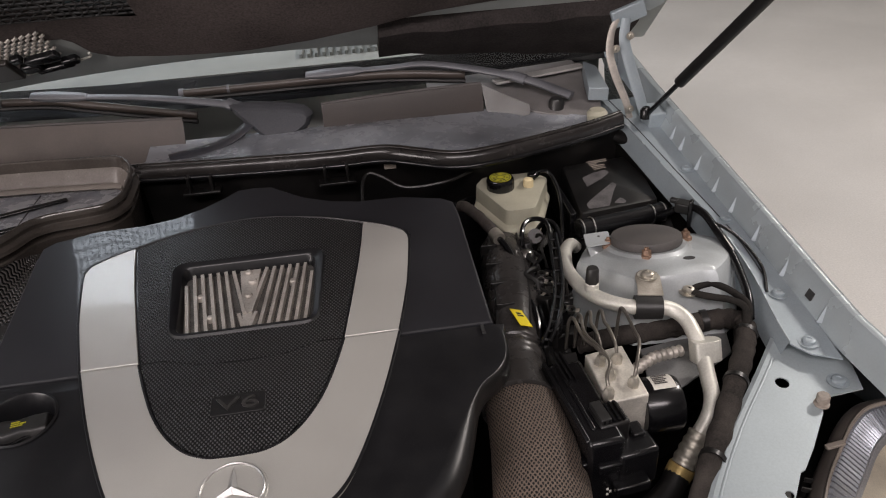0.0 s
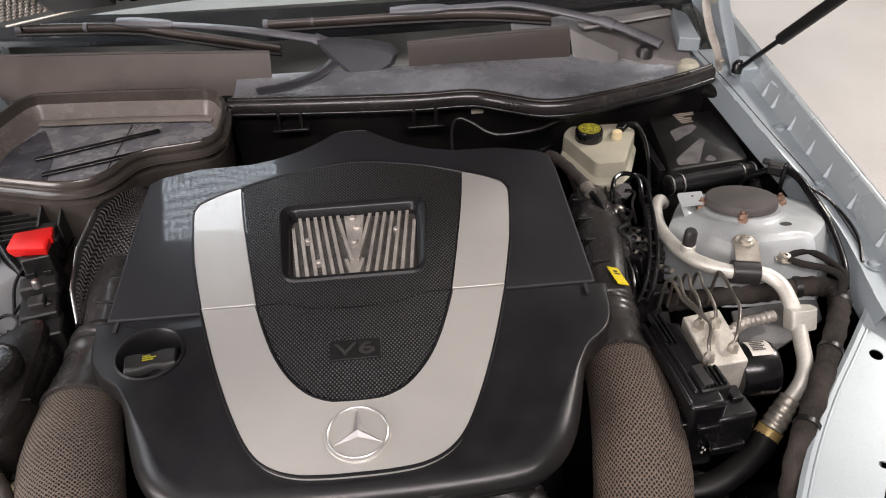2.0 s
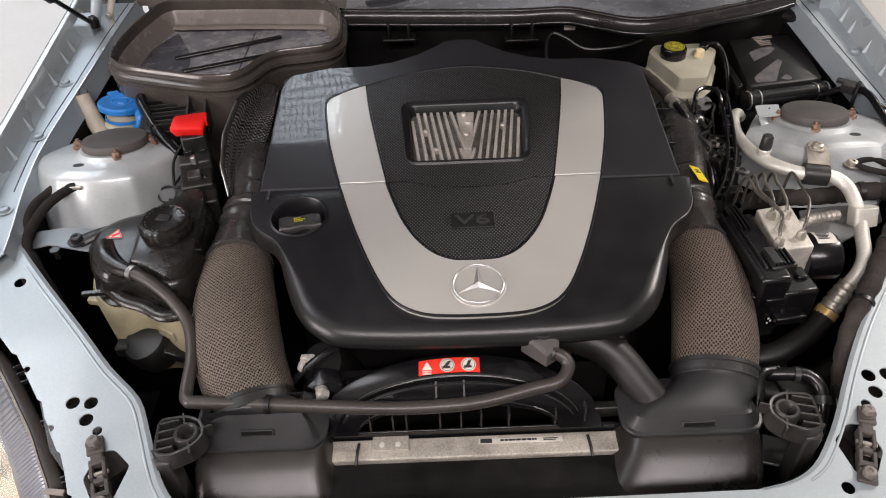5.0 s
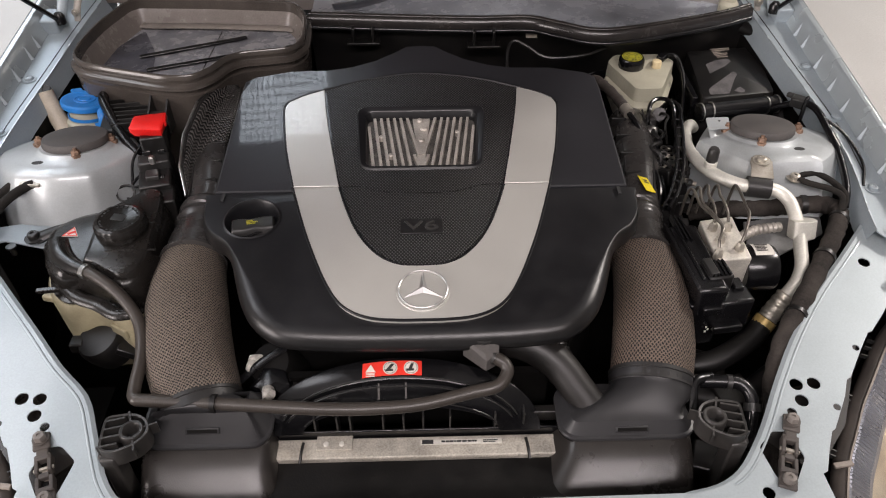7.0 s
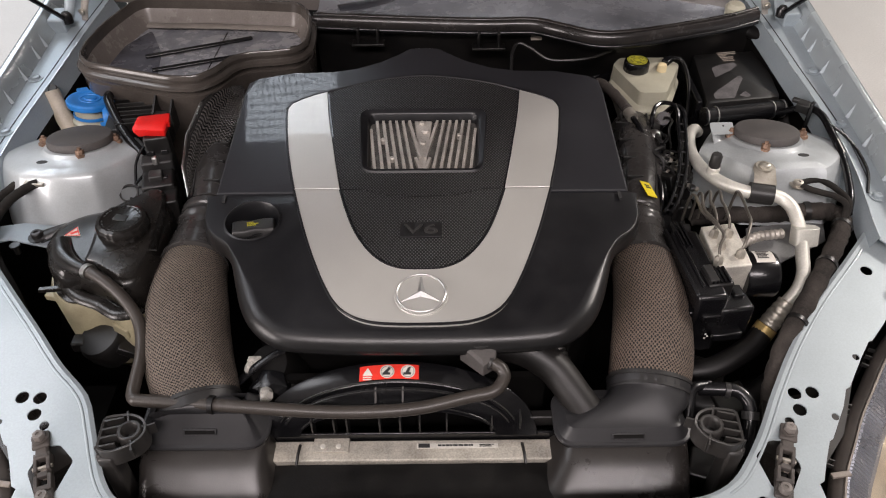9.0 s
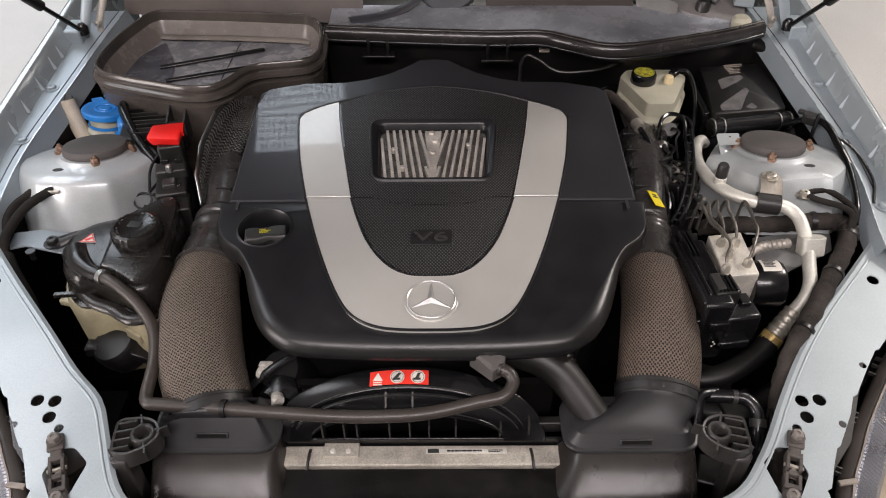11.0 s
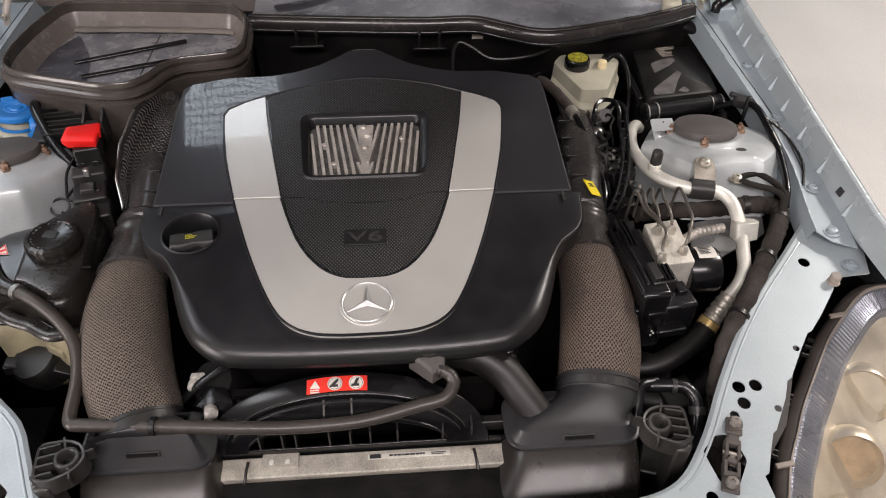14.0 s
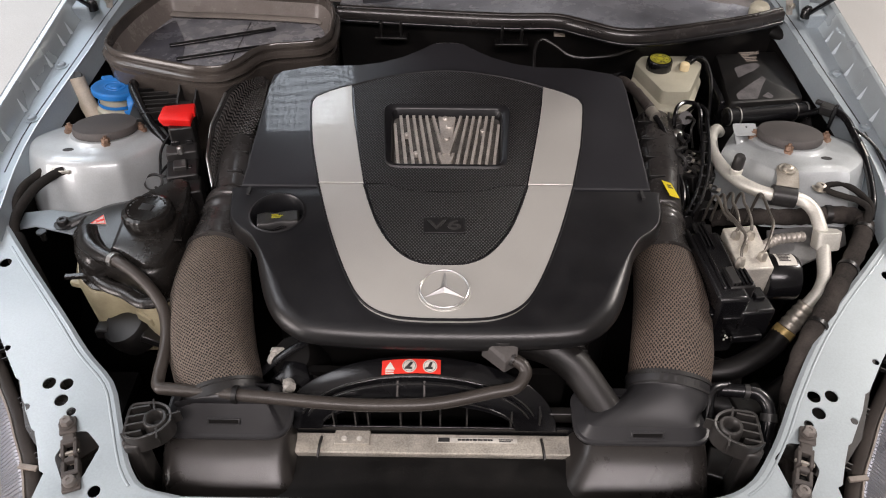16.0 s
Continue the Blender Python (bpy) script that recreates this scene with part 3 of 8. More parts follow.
# spring towers with rubber caps
def tower(s):
    cx, cy, cz = s * 0.534, 0.339, 0.830
    prof = [(0.052, 0.0), (0.0560, 0.0040), (0.060, 0.0058), (0.072, 0.0078), (0.0850, 0.0112), (0.0890, 0.0136), (0.0915, 0.0190), (0.0945, 0.0320), (0.0985, 0.0560), (0.101, 0.0800), (0.102, 0.1000)]
    n = 96
    bm = bmesh.new()
    rings = [[bm.verts.new((0, 0, 0))]]
    for r, drop in prof:
        row = []
        for k in range(n):
            a = 2 * math.pi * k / n
            ux, uy = math.cos(a), math.sin(a)
            rr = r
            if r > 0.065:
                # pressed panels round the shoulder
                h = (a + math.pi / 2 + math.pi / 6) % (math.pi / 3) - math.pi / 6
                rr *= 1.0 + (0.955 / math.cos(h) - 1.0) * (0.85 if s > 0 else 0.4) * min(1, (r - 0.062) / 0.02)
                if uy < 0:
                    rr *= 1.0 + 0.10 * uy * uy
                if ux > 0.4:
                    rr *= 1.0 + 0.45 * (ux - 0.4)
            row.append(bm.verts.new((s * rr * ux, rr * uy, -drop)))
        rings.append(row)
    for k in range(n):
        bm.faces.new((rings[0][0], rings[1][k], rings[1][(k + 1) % n]))
    for p, q in zip(rings[1:], rings[2:]):
        for k in range(n):
            bm.faces.new((p[k], q[k], q[(k + 1) % n], p[(k + 1) % n]))
    bmesh.ops.recalc_face_normals(bm, faces=bm.faces)
    turn = Matrix.Translation((cx, cy, cz)) @ Matrix.Rotation(radians(-13), 4, "X")
    bm.transform(turn)
    part("spring_tower", bm, TOWER, car, "silver-blue painted tower top with scuffs", sharp=20 if s > 0 else 40)
    # foot blackened for the shade below the shoulder
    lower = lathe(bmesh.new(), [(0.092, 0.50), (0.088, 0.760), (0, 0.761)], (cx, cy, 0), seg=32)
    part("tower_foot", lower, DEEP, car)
    # drain hole, rib and weld seam on the shoulder
    hole = lathe(bmesh.new(), [(0, -0.003), (0.0085, -0.003), (0.0085, 0.0012), (0, 0.0012)], turn=turn @ Matrix.Translation((s * 0.034, -0.0600, -0.0074)) @ Matrix.Rotation(radians(8), 4, "X") @ Matrix.Diagonal((1, 0.6, 1, 1)), seg=18)
    part("drain_hole", hole, INK, car)


tower(1), tower(-1)
for s in (1, -1):
    cap = thing("strut_cap", "round grey rubber cap on the spring tower", "cap", "strut caps")
    cap.location = (s * 0.534, 0.341, 0.830)
    cap.rotation_euler = (radians(-13), 0, 0)
    bm = lathe(bmesh.new(), [(0.0, 0.0), (0.0475, 0.0), (0.0485, 0.002), (0.0480, 0.009), (0.0465, 0.0115), (0.0440, 0.0122), (0.0, 0.0124)], seg=44)
    part("cap_disc", bm, RUBBER_GREY, cap)
    for k, (dx, dy) in enumerate(((-0.018, -0.047), (0.060, 0.006), (-0.050, 0.012))):
        part("nut", lathe(bmesh.new(), [(0.0, -0.004), (0.0088, -0.004), (0.0088, 0.001), (0.0062, 0.0018), (0.0062, 0.0070), (0.0052, 0.0082), (0.0030, 0.0082), (0.0028, 0.0115), (0.0, 0.0120)], (s * dx, dy, -0.002), seg=12, wave=-0.10, teeth=6), RUST, cap, "rusty hexagon nut")
# folded tab beside the cap
bm = prism(bmesh.new(), rounded([(0.455, 0.376), (0.492, 0.377), (0.484, 0.345), (0.450, 0.343)], 0.004, 2), 0.833, 0.8315)
part("tower_tab", bm, TOWER, car)
bm = bmesh.new()
fa = [(0.4505, 0.345, 0.8325), (0.4535, 0.333, 0.822), (0.4500, 0.318, 0.812), (0.440, 0.295, 0.806)]
va = [bm.verts.new(p) for p in fa]
vb = [bm.verts.new((p[0] + 0.022, p[1] + 0.006, p[2] - 0.004)) for p in fa]
for k in range(3):
    bm.faces.new((va[k], va[k + 1], vb[k + 1], vb[k]))
tab = part("tower_tab", bm, TOWER, car)
md = tab.modifiers.new("thick", "SOLIDIFY")
md.thickness = 0.0018
bolt(car, (0.474, 0.366, 0.833), 0.0018, 0.0006, INK, washer=False, name="tab_hole")

# bonnet: raised, seen from below
BON_Y, BON_Z, BON_A = 0.872, 1.000, radians(44)


def bonnet_point(x, d, lift):
    """d metres up the bonnet from its rear edge; lift: towards the engine."""
    return Vector((x, BON_Y - d * math.cos(BON_A) - lift * math.sin(BON_A), BON_Z + d * math.sin(BON_A) - lift * math.cos(BON_A)))


def bonnet_patch(bm, xs, ds, lift, thick, hole=None, rear=None):
    def arc(x, d):
        if rear:
            return max(d, rear(x) + 0.9 * (d - ds[0])) if d > 0.11 else rear(x) + d - ds[0]
        return d - min(0.10, 0.018 + 0.22 * x * x) * (1 if d < 0.02 else 0)
    top = [[bm.verts.new(bonnet_point(x, arc(x, d), lift(x, d))) for x in xs] for d in ds]
    bot = [[bm.verts.new(bonnet_point(x, arc(x, d), lift(x, d) - thick)) for x in xs] for d in ds]
    for g in (top, bot):
        for i in range(len(ds) - 1):
            for k in range(len(xs) - 1):
                if hole and hole[0] < (xs[k] + xs[k + 1]) / 2 < hole[1] and hole[2] < (ds[i] + ds[i + 1]) / 2 < hole[3]:
                    continue
                bm.faces.new((g[i][k], g[i][k + 1], g[i + 1][k + 1], g[i + 1][k]))
    rim = [(0, k) for k in range(len(xs))] + [(i, len(xs) - 1) for i in range(1, len(ds))] + [(len(ds) - 1, k) for k in range(len(xs) - 2, -1, -1)] + [(i, 0) for i in range(len(ds) - 2, 0, -1)]
    for a, b in zip(rim, rim[1:] + rim[:1]):
        bm.faces.new((top[a[0]][a[1]], top[b[0]][b[1]], bot[b[0]][b[1]], bot[a[0]][a[1]]))
    return bm


def lining_edge(x):
    """The felt's rear edge, cut back beside the latch and towards the far side."""
    table = ((-0.70, 0.100), (-0.292, 0.100), (-0.268, 0.048), (-0.235, 0.031), (-0.15, 0.030), (-0.03, 0.040), (0.11, 0.064), (0.30, 0.098), (0.70, 0.100))
    for (a, da), (b, db) in zip(table, table[1:]):
        if x <= b:
            return da + (db - da) * (x - a) / (b - a)
    return 0.1


bonnet = thing("bonnet", "raised silver-blue bonnet with black felt lining underneath", "bonnet")
xs = [-0.75, -0.70, -0.60, -0.52, -0.42, -0.36, -0.30, -0.24, -0.16, -0.08, 0.0, 0.1, 0.2, 0.3, 0.4, 0.5, 0.6, 0.70, 0.75]
# hole added so that an overhead lamp reflects in the engine cover
LIGHT_HOLE = (-0.42, -0.16, 0.170, 0.365)
bm = bonnet_patch(bmesh.new(), xs, [0, 0.03, 0.08, 0.12, 0.170, 0.365, 0.6, 0.9, 1.10], lambda x, d: -0.012 + (0.012 if d < 0.01 else 0), 0.02, LIGHT_HOLE)
part("skin", bm, PAINT, bonnet)
bm = bonnet_patch(bmesh.new(), xs, [0, 0.012, 0.03, 0.075, 0.135], lambda x, d: 0.004 * (d > 0.01), 0.010)
part("inner_frame", bm, material("matt_underside_paint", (0.36, 0.385, 0.375), 0.5, metal=0.0, spots=0.12, grain=0.06, bump=0.04, dust=0.2, dust_colour=(0.30, 0.29, 0.26)), bonnet)
bm = bonnet_patch(bmesh.new(), [-0.66, -0.56, -0.48, -0.42, -0.36, -0.30, -0.285, -0.268, -0.25, -0.235, -0.20, -0.16, -0.12, -0.08, -0.04, 0.0, 0.1, 0.2, 0.3, 0.4, 0.5, 0.6, 0.66], [0.055, 0.063, 0.085, 0.12, 0.170, 0.365, 0.5, 0.8, 1.05],
                  lambda x, d: (0.006 if d < 0.06 else 0.020) + 0.014 * math.sin(7 * x + 1) * math.sin(9 * d + 0.6) * (d > 0.06), 0.018, LIGHT_HOLE, lining_edge)
part("lining", bm, LINING, bonnet, "black felt sound insulation")
bm = bonnet_patch(bmesh.new(), [0.215 + 0.06 * i for i in range(9)], [-0.012, -0.006, 0.02, 0.055, 0.065], lambda x, d: (0.030 if 0 < d < 0.06 else 0.018) + 0.003 * math.sin(40 * x), 0.022)
part("foam_block", bm, FELT, bonnet, "black foam sealing block")
for sx in (1, -1):
    bm = bonnet_patch(bmesh.new(), sorted([sx * v for v in (0.665, 0.69, 0.72, 0.745)]), [0.03, 0.075, 0.2, 0.4, 0.7, 1.09], lambda x, d: 0.004 + 0.010 * (0.68 < abs(x) < 0.73), 0.010)
    part("side_frame", bm, PAINT_IN, bonnet)
tilt_b = Matrix.Rotation(-BON_A, 4, "X")
part("edge_strip", tube(bmesh.new(), [bonnet_point(-0.62, -0.068, 0.012), bonnet_point(-0.415, -0.001, 0.012), bonnet_point(-0.285, 0.042, 0.012), bonnet_point(-0.272, 0.060, 0.012)], 0.0022, 8, 4), ALU_PIPE, bonnet, "bright folded edge")
part("latch_cover", block(bmesh.new(), bonnet_point(-0.455, 0.030, 0.018), (0.115, 0.055, 0.012), tilt_b @ Matrix.Rotation(radians(-9), 4, "Z")), PLASTIC_BROWN, bonnet, "brown plastic latch cover", bevel=0.003)
for x, d, w, l in ((-0.372, 0.040, 0.034, 0.022), (-0.335, 0.036, 0.070, 0.012), (-0.345, 0.066, 0.060, 0.018), (-0.305, 0.052, 0.030, 0.016), (-0.385, 0.070, 0.020, 0.014)):
    part("latch_piece", block(bmesh.new(), bonnet_point(x, d, 0.018), (w, l, 0.014), tilt_b @ Matrix.Rotation(radians(-16), 4, "Z")), GLOSS_BLACK, bonnet, bevel=0.004)
# wire mesh in the bonnet's added hole, and the mesh pad at the rear edge
bm = bmesh.new()
for i in range(21):
    # wavy strands, alternate ones out of step, that leave rows of small cells
    x = -0.42 + 0.26 * i / 20
    pts = [bonnet_point(x + 0.0040 * (1 if (k + i) % 2 else -1), 0.170 + 0.195 * k / 16, 0.012) for k in range(17)]
    tube(bm, pts, 0.0017, 5, 1)
for i in range(17):
    d = 0.170 + 0.195 * i / 16
    tube(bm, [bonnet_point(-0.42, d, 0.012), bonnet_point(-0.16, d, 0.012)], 0.0021, 5, 1)
part("vent_mesh", bm, PLASTIC_GREY, bonnet, "wire mesh in an added bonnet hole, reflected in the cover", kind="stuff")
bm = bmesh.new()
for i in range(26):
    for k in range(9):
        x = -0.64 + 0.0125 * i + 0.006 * (k % 2)
        p = bonnet_point(x, -0.028 + 0.325 * (x + 0.555) + 0.0105 * k, 0.010)
        tube(bm, [p + Vector((-0.0035, 0, -0.002)), p + Vector((0.0035, 0, 0.003))], 0.0028, 5, 1)
part("mesh_pad", bm, ALU, bonnet, "bright dimpled mesh pad", kind="stuff")
for s in (1, -1):
    # hinge arms
    bm = tube(bmesh.new(), [(s * 0.640, 0.700, 0.862), (s * 0.634, 0.706, 0.890), (s * 0.616, 0.718, 0.935), (s * 0.606, 0.728, 0.975), (s * 0.610, 0.735, 1.010), (s * 0.620, 0.738, 1.03)], [0.006, 0.0065, 0.007, 0.007, 0.006, 0.005], 10, 5, (1.0, 0.4))
    part("hinge_arm", bm, ALU, bonnet, "dull metal hinge arm")
    bm = tube(bmesh.new(), [(s * 0.664, 0.682, 0.858), (s * 0.655, 0.692, 0.895), (s * 0.640, 0.712, 0.950), (s * 0.630, 0.726, 0.995), (s * 0.634, 0.735, 1.03)], [0.008, 0.0095, 0.010, 0.0095, 0.008], 10, 5, (1.0, 0.4))
    part("hinge_arm", bm, PAINT_IN, bonnet)
    for hp in ((s * 0.638, 0.697, 0.880), (s * 0.612, 0.715, 0.985), (s * 0.636, 0.716, 1.005)):
        bolt(bonnet, hp, 0.0042, 0.005, STEEL, Matrix.Rotation(radians(90), 4, "X"), name="hinge_pin")
    bm = block(bmesh.new(), (s * 0.640, 0.742, 1.035), (0.060, 0.012, 0.030), Matrix.Rotation(radians(-s * 18), 4, "Y"))
    part("hinge_bracket", bm, PAINT_IN, bonnet, bevel=0.003)
    bm = block(bmesh.new(), (s * 0.674, 0.678, 0.872), (0.030, 0.045, 0.028), Matrix.Rotation(radians(6), 4, "X"))
    part("hinge_bracket", bm, PAINT_IN, bonnet, bevel=0.003)
    stay = thing("gas_stay", "slim black gas stay holding the bonnet open", "gas stay", "gas stays")
    foot, head = Vector((s * 0.656, 0.668, 0.877)), Vector((s * 0.716, 0.395, 1.165))
    d = (head - foot)
    part("ball_joint", lathe(bmesh.new(), [(0, -0.004), (0.010, -0.004), (0.010, 0.010), (0.006, 0.016), (0, 0.016)], foot, seg=14), GLOSS_BLACK, stay)
    part("rod", tube(bmesh.new(), [foot, foot + d * 0.30], 0.0042, 10, 1), GLOSS_BLACK, stay)
    part("cylinder", tube(bmesh.new(), [foot + d * 0.295, foot + d * 0.305, foot + d * 1.2, foot + d * 1.9], 0.0095, 14, 1), RUBBER, stay)
    part("stay_eye", tube(bmesh.new(), [foot + d * 1.9, Vector((s * 0.70, 0.30, 1.53))], 0.005, 8, 1), GLOSS_BLACK, stay)

# ---- scuttle, windscreen, wipers ----
scuttle = thing("scuttle_panel", "dusty dark plastic scuttle tray below the windscreen", "scuttle panel")
seal_path = [(-0.205, 0.668, 0.868), (-0.05, 0.652, 0.868), (0.10, 0.640, 0.868), (0.195, 0.640, 0.868), (0.250, 0.614, 0.868), (0.300, 0.592, 0.866), (0.350, 0.590, 0.866), (0.43, 0.606, 0.868), (0.54, 0.638, 0.870), (0.612, 0.668, 0.872)]
part("sealing_strip", tube(bmesh.new(), seal_path, 0.0150, 14, 6, (0.55, 1.0)), material("gloss_rubber_seal", (0.019, 0.017, 0.0165), 0.20, spots=0.3, grain=0.12, bump=0.06, dust=0.22, dust_colour=(0.06, 0.052, 0.045)), scuttle, "long dusty rubber sealing strip")
bm = bmesh.new()
sp = smooth_path(seal_path, 6)
a = [bm.verts.new((p.x, p.y + 0.004, 0.862)) for p in sp]
b = [bm.verts.new((p.x, 0.70, 0.66)) for p in sp]
for i in range(len(sp) - 1):
    bm.faces.new((a[i], a[i + 1], b[i + 1], b[i]))
part("tray_front", bm, PLASTIC, scuttle)
part("seal_lip", tube(bmesh.new(), [(x, y - 0.008, z - 0.006) for x, y, z in seal_path], 0.0045, 10, 6), GLOSS_BLACK, scuttle)
part("seal_lip", tube(bmesh.new(), [(x, y + 0.007, z + 0.013) for x, y, z in seal_path], 0.0042, 10, 6), PLASTIC_BROWN, scuttle)
for x, y in ((-0.105, 0.652), (0.116, 0.632)):
    bm = block(bmesh.new(), (x - 0.018, y - 0.005, 0.852), (0.005, 0.018, 0.030))
    block(bm, (x + 0.018, y - 0.005, 0.852), (0.005, 0.018, 0.030))
    block(bm, (x, y - 0.006, 0.838), (0.060, 0.022, 0.005))
    part("clip", bm, PLASTIC, scuttle, bevel=0.0012)
bm = bmesh.new()
lo = [(p.x, p.y + 0.006, 0.880) for p in sp]
hi = [(p.x, 0.79 - 0.11 * max(0, p.x - 0.43) / 0.18, 0.872) for p in sp]
mid = [((p[0] + q[0]) / 2, (p[1] + q[1]) / 2, 0.876 + 0.012 * math.sin(9 * p[0])) for p, q in zip(lo, hi)]


def tray_span(first, last):
    span = bmesh.new()
    g = [[span.verts.new(p) for p in row[first:last + 1]] for row in (lo, mid, hi)]
    for r, q in zip(g, g[1:]):
        for i in range(last - first):
            span.faces.new((r[i], r[i + 1], q[i + 1], q[i]))
    return span


# bright reflections on the tray are put into its blotched grey
part("tray", tray_span(0, len(sp) - 1), material("rain_tray_plastic", (0.27, 0.285, 0.31), 0.22, spots=0.6, spot_scale=5, grain=0.08, bump=0.05, dust=0.25, dust_colour=(0.34, 0.345, 0.37), coat=0.8, coat_rough=0.12), scuttle, "grey rain tray with painted reflections")
# one baffle plastic twice: shade and light put into the two colours
UPSTAND_SHADED = material("shaded_brown_baffle", (0.040, 0.032, 0.028), 0.34, spec=0.18, spots=0.35, spot_scale=4, grain=0.08, bump=0.05, dust=0.05, dust_colour=(0.12, 0.10, 0.088))
UPSTAND_LIT = material("lit_brown_baffle", (0.078, 0.064, 0.056), 0.36, spec=0.3, spots=0.35, spot_scale=4, grain=0.08, bump=0.05, dust=0.3, dust_colour=(0.13, 0.11, 0.097))
for p0, p1, z0, z1, dz, skin in (((0.100, 0.795), (0.392, 0.800), 0.910, 0.917, 0.070, UPSTAND_SHADED), ((-0.62, 0.815), (-0.143, 0.797), 0.926, 0.909, 0.066, UPSTAND_LIT)):
    bm = bmesh.new()
    n = 8
    rows = [[], [], [], []]
    for i in range(n + 1):
        t = i / n
        x, y, z = p0[0] + (p1[0] - p0[0]) * t, p0[1] + (p1[1] - p0[1]) * t, z0 + (z1 - z0) * t
        for row, (oy, oz) in zip(rows, ((0.006, 0.0), (0.0, 0.001), (-0.004, -0.006), (-0.030, -dz))):
            row.append(bm.verts.new((x, y + oy, z + oz)))
    for r, q in zip(rows, rows[1:]):
        for i in range(n):
            bm.faces.new((r[i], r[i + 1], q[i + 1], q[i]))
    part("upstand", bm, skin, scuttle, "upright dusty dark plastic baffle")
    part("upstand_edge", tube(bmesh.new(), [(p0[0], p0[1] + 0.002, z0 + 0.001), ((p0[0] + p1[0]) / 2, (p0[1] + p1[1]) / 2 + 0.002, (z0 + z1) / 2 + 0.003), (p1[0], p1[1] + 0.002, z1 + 0.001)], 0.0030, 8, 5), RUBBER_GREY, scuttle)
bm = bmesh.new()
v = [bm.verts.new(p) for p in ((0.392, 0.800, 0.917), (0.398, 0.790, 0.915), (0.470, 0.748, 0.888), (0.468, 0.738, 0.874), (0.40, 0.768, 0.846))]
bm.faces.new(v)
part("upstand_end", bm, PLASTIC_BROWN, scuttle)
part("grommet", lathe(bmesh.new(), [(0, -0.012), (0.017, -0.012), (0.018, 0.004), (0.013, 0.010), (0, 0.011)], (0.572, 0.678, 0.884), seg=18), MILKY, scuttle, "pale round plug")
bm = prism(bmesh.new(), rounded([(0.30, 0.806), (0.30, 0.895), (0.60, 0.925), (0.615, 0.80), (0.590, 0.70), (0.500, 0.735), (0.40, 0.800)], 0.01, 2), lambda x, y: 0.884 + 0.16 * (y - 0.80), lambda x, y: 0.880 + 0.16 * (y - 0.80))
part("cowl_plate", bm, material("pale_cowl_plastic", (0.20, 0.19, 0.185), 0.4, spots=0.35, spot_scale=9, grain=0.1, bump=0.06, dust=0.3, dust_colour=(0.26, 0.24, 0.23)), scuttle, "pale weathered cowl plate")
bm = prism(bmesh.new(), [(0.578, 0.748), (0.612, 0.736), (0.620, 0.835), (0.602, 0.862)], lambda x, y: 0.908 + 0.10 * (y - 0.74), 0.884)
part("cowl_corner", bm, PAINT_IN, scuttle, "silver-blue painted corner plate", bevel=0.002)
bm = block(bmesh.new(), (0.515, 0.858, 0.905), (0.190, 0.024, 0.005), Matrix.Rotation(radians(14), 4, "Z"))
part("cowl_strip", bm, material("pale_weathered_strip", (0.46, 0.45, 0.43), 0.4, spots=0.3, spot_scale=12, grain=0.1, bump=0.06, dust=0.2, dust_colour=(0.3, 0.28, 0.26)), scuttle, "pale weathered strip", bevel=0.0015)
screen = thing("windscreen", "raked windscreen with a dark printed border", "windscreen")
bm = bmesh.new()
rows = [[bm.verts.new((x, 0.905 + t * 0.62 + 0.06 * (x / 0.68) ** 2, 0.905 + t * 0.36)) for x in [-0.68 + 0.085 * i for i in range(17)]] for t in (0, 0.25, 0.5, 0.75, 1)]
for a, b in zip(rows, rows[1:]):
    for i in range(16):
        bm.faces.new((a[i], a[i + 1], b[i + 1], b[i]))
glass = part("pane", bm, GLASS, screen)
glass.visible_shadow = False
bm = bmesh.new()
rows = [[bm.verts.new((x, 0.905 + t * 0.62 + 0.06 * (x / 0.68) ** 2, 0.899 + t * 0.36)) for x in [-0.68 + 0.085 * i for i in range(17)]] for t in (-0.02, 0.085)]
for i in range(16):
    bm.faces.new((rows[0][i], rows[0][i + 1], rows[1][i + 1], rows[1][i]))
part("printed_border", bm, GLOSS_BLACK, screen, "black printed lower border")
dash = thing("dashboard", "dashboard top behind the windscreen, lightened for the glass's reflection", "dashboard")
bm = bmesh.new()
prism(bm, [(-0.70, 1.05), (0.70, 1.05), (0.70, 1.65), (-0.70, 1.65)], lambda x, y: 0.905 + 0.03 * (y - 1.05), 0.60)
part("dash_top", bm, DASH, dash)
for i in range(14):
    x = 0.06 + 0.016 * i
    part("vent_slat", block(bmesh.new(), (x, 1.13, 0.911), (0.006, 0.06, 0.008)), material("grey_dash_slat", (0.24, 0.25, 0.235), 0.6), dash)


WIPER = material("grey_wiper_plastic", (0.135, 0.138, 0.150), 0.36, spots=0.2, spot_scale=12, grain=0.12, bump=0.08, dust=0.25, dust_colour=(0.19, 0.185, 0.185))
BLADE = material("brown_black_blade", (0.055, 0.044, 0.038), 0.32, spots=0.3, spot_scale=12, grain=0.1, bump=0.06, dust=0.2, dust_colour=(0.12, 0.10, 0.09))


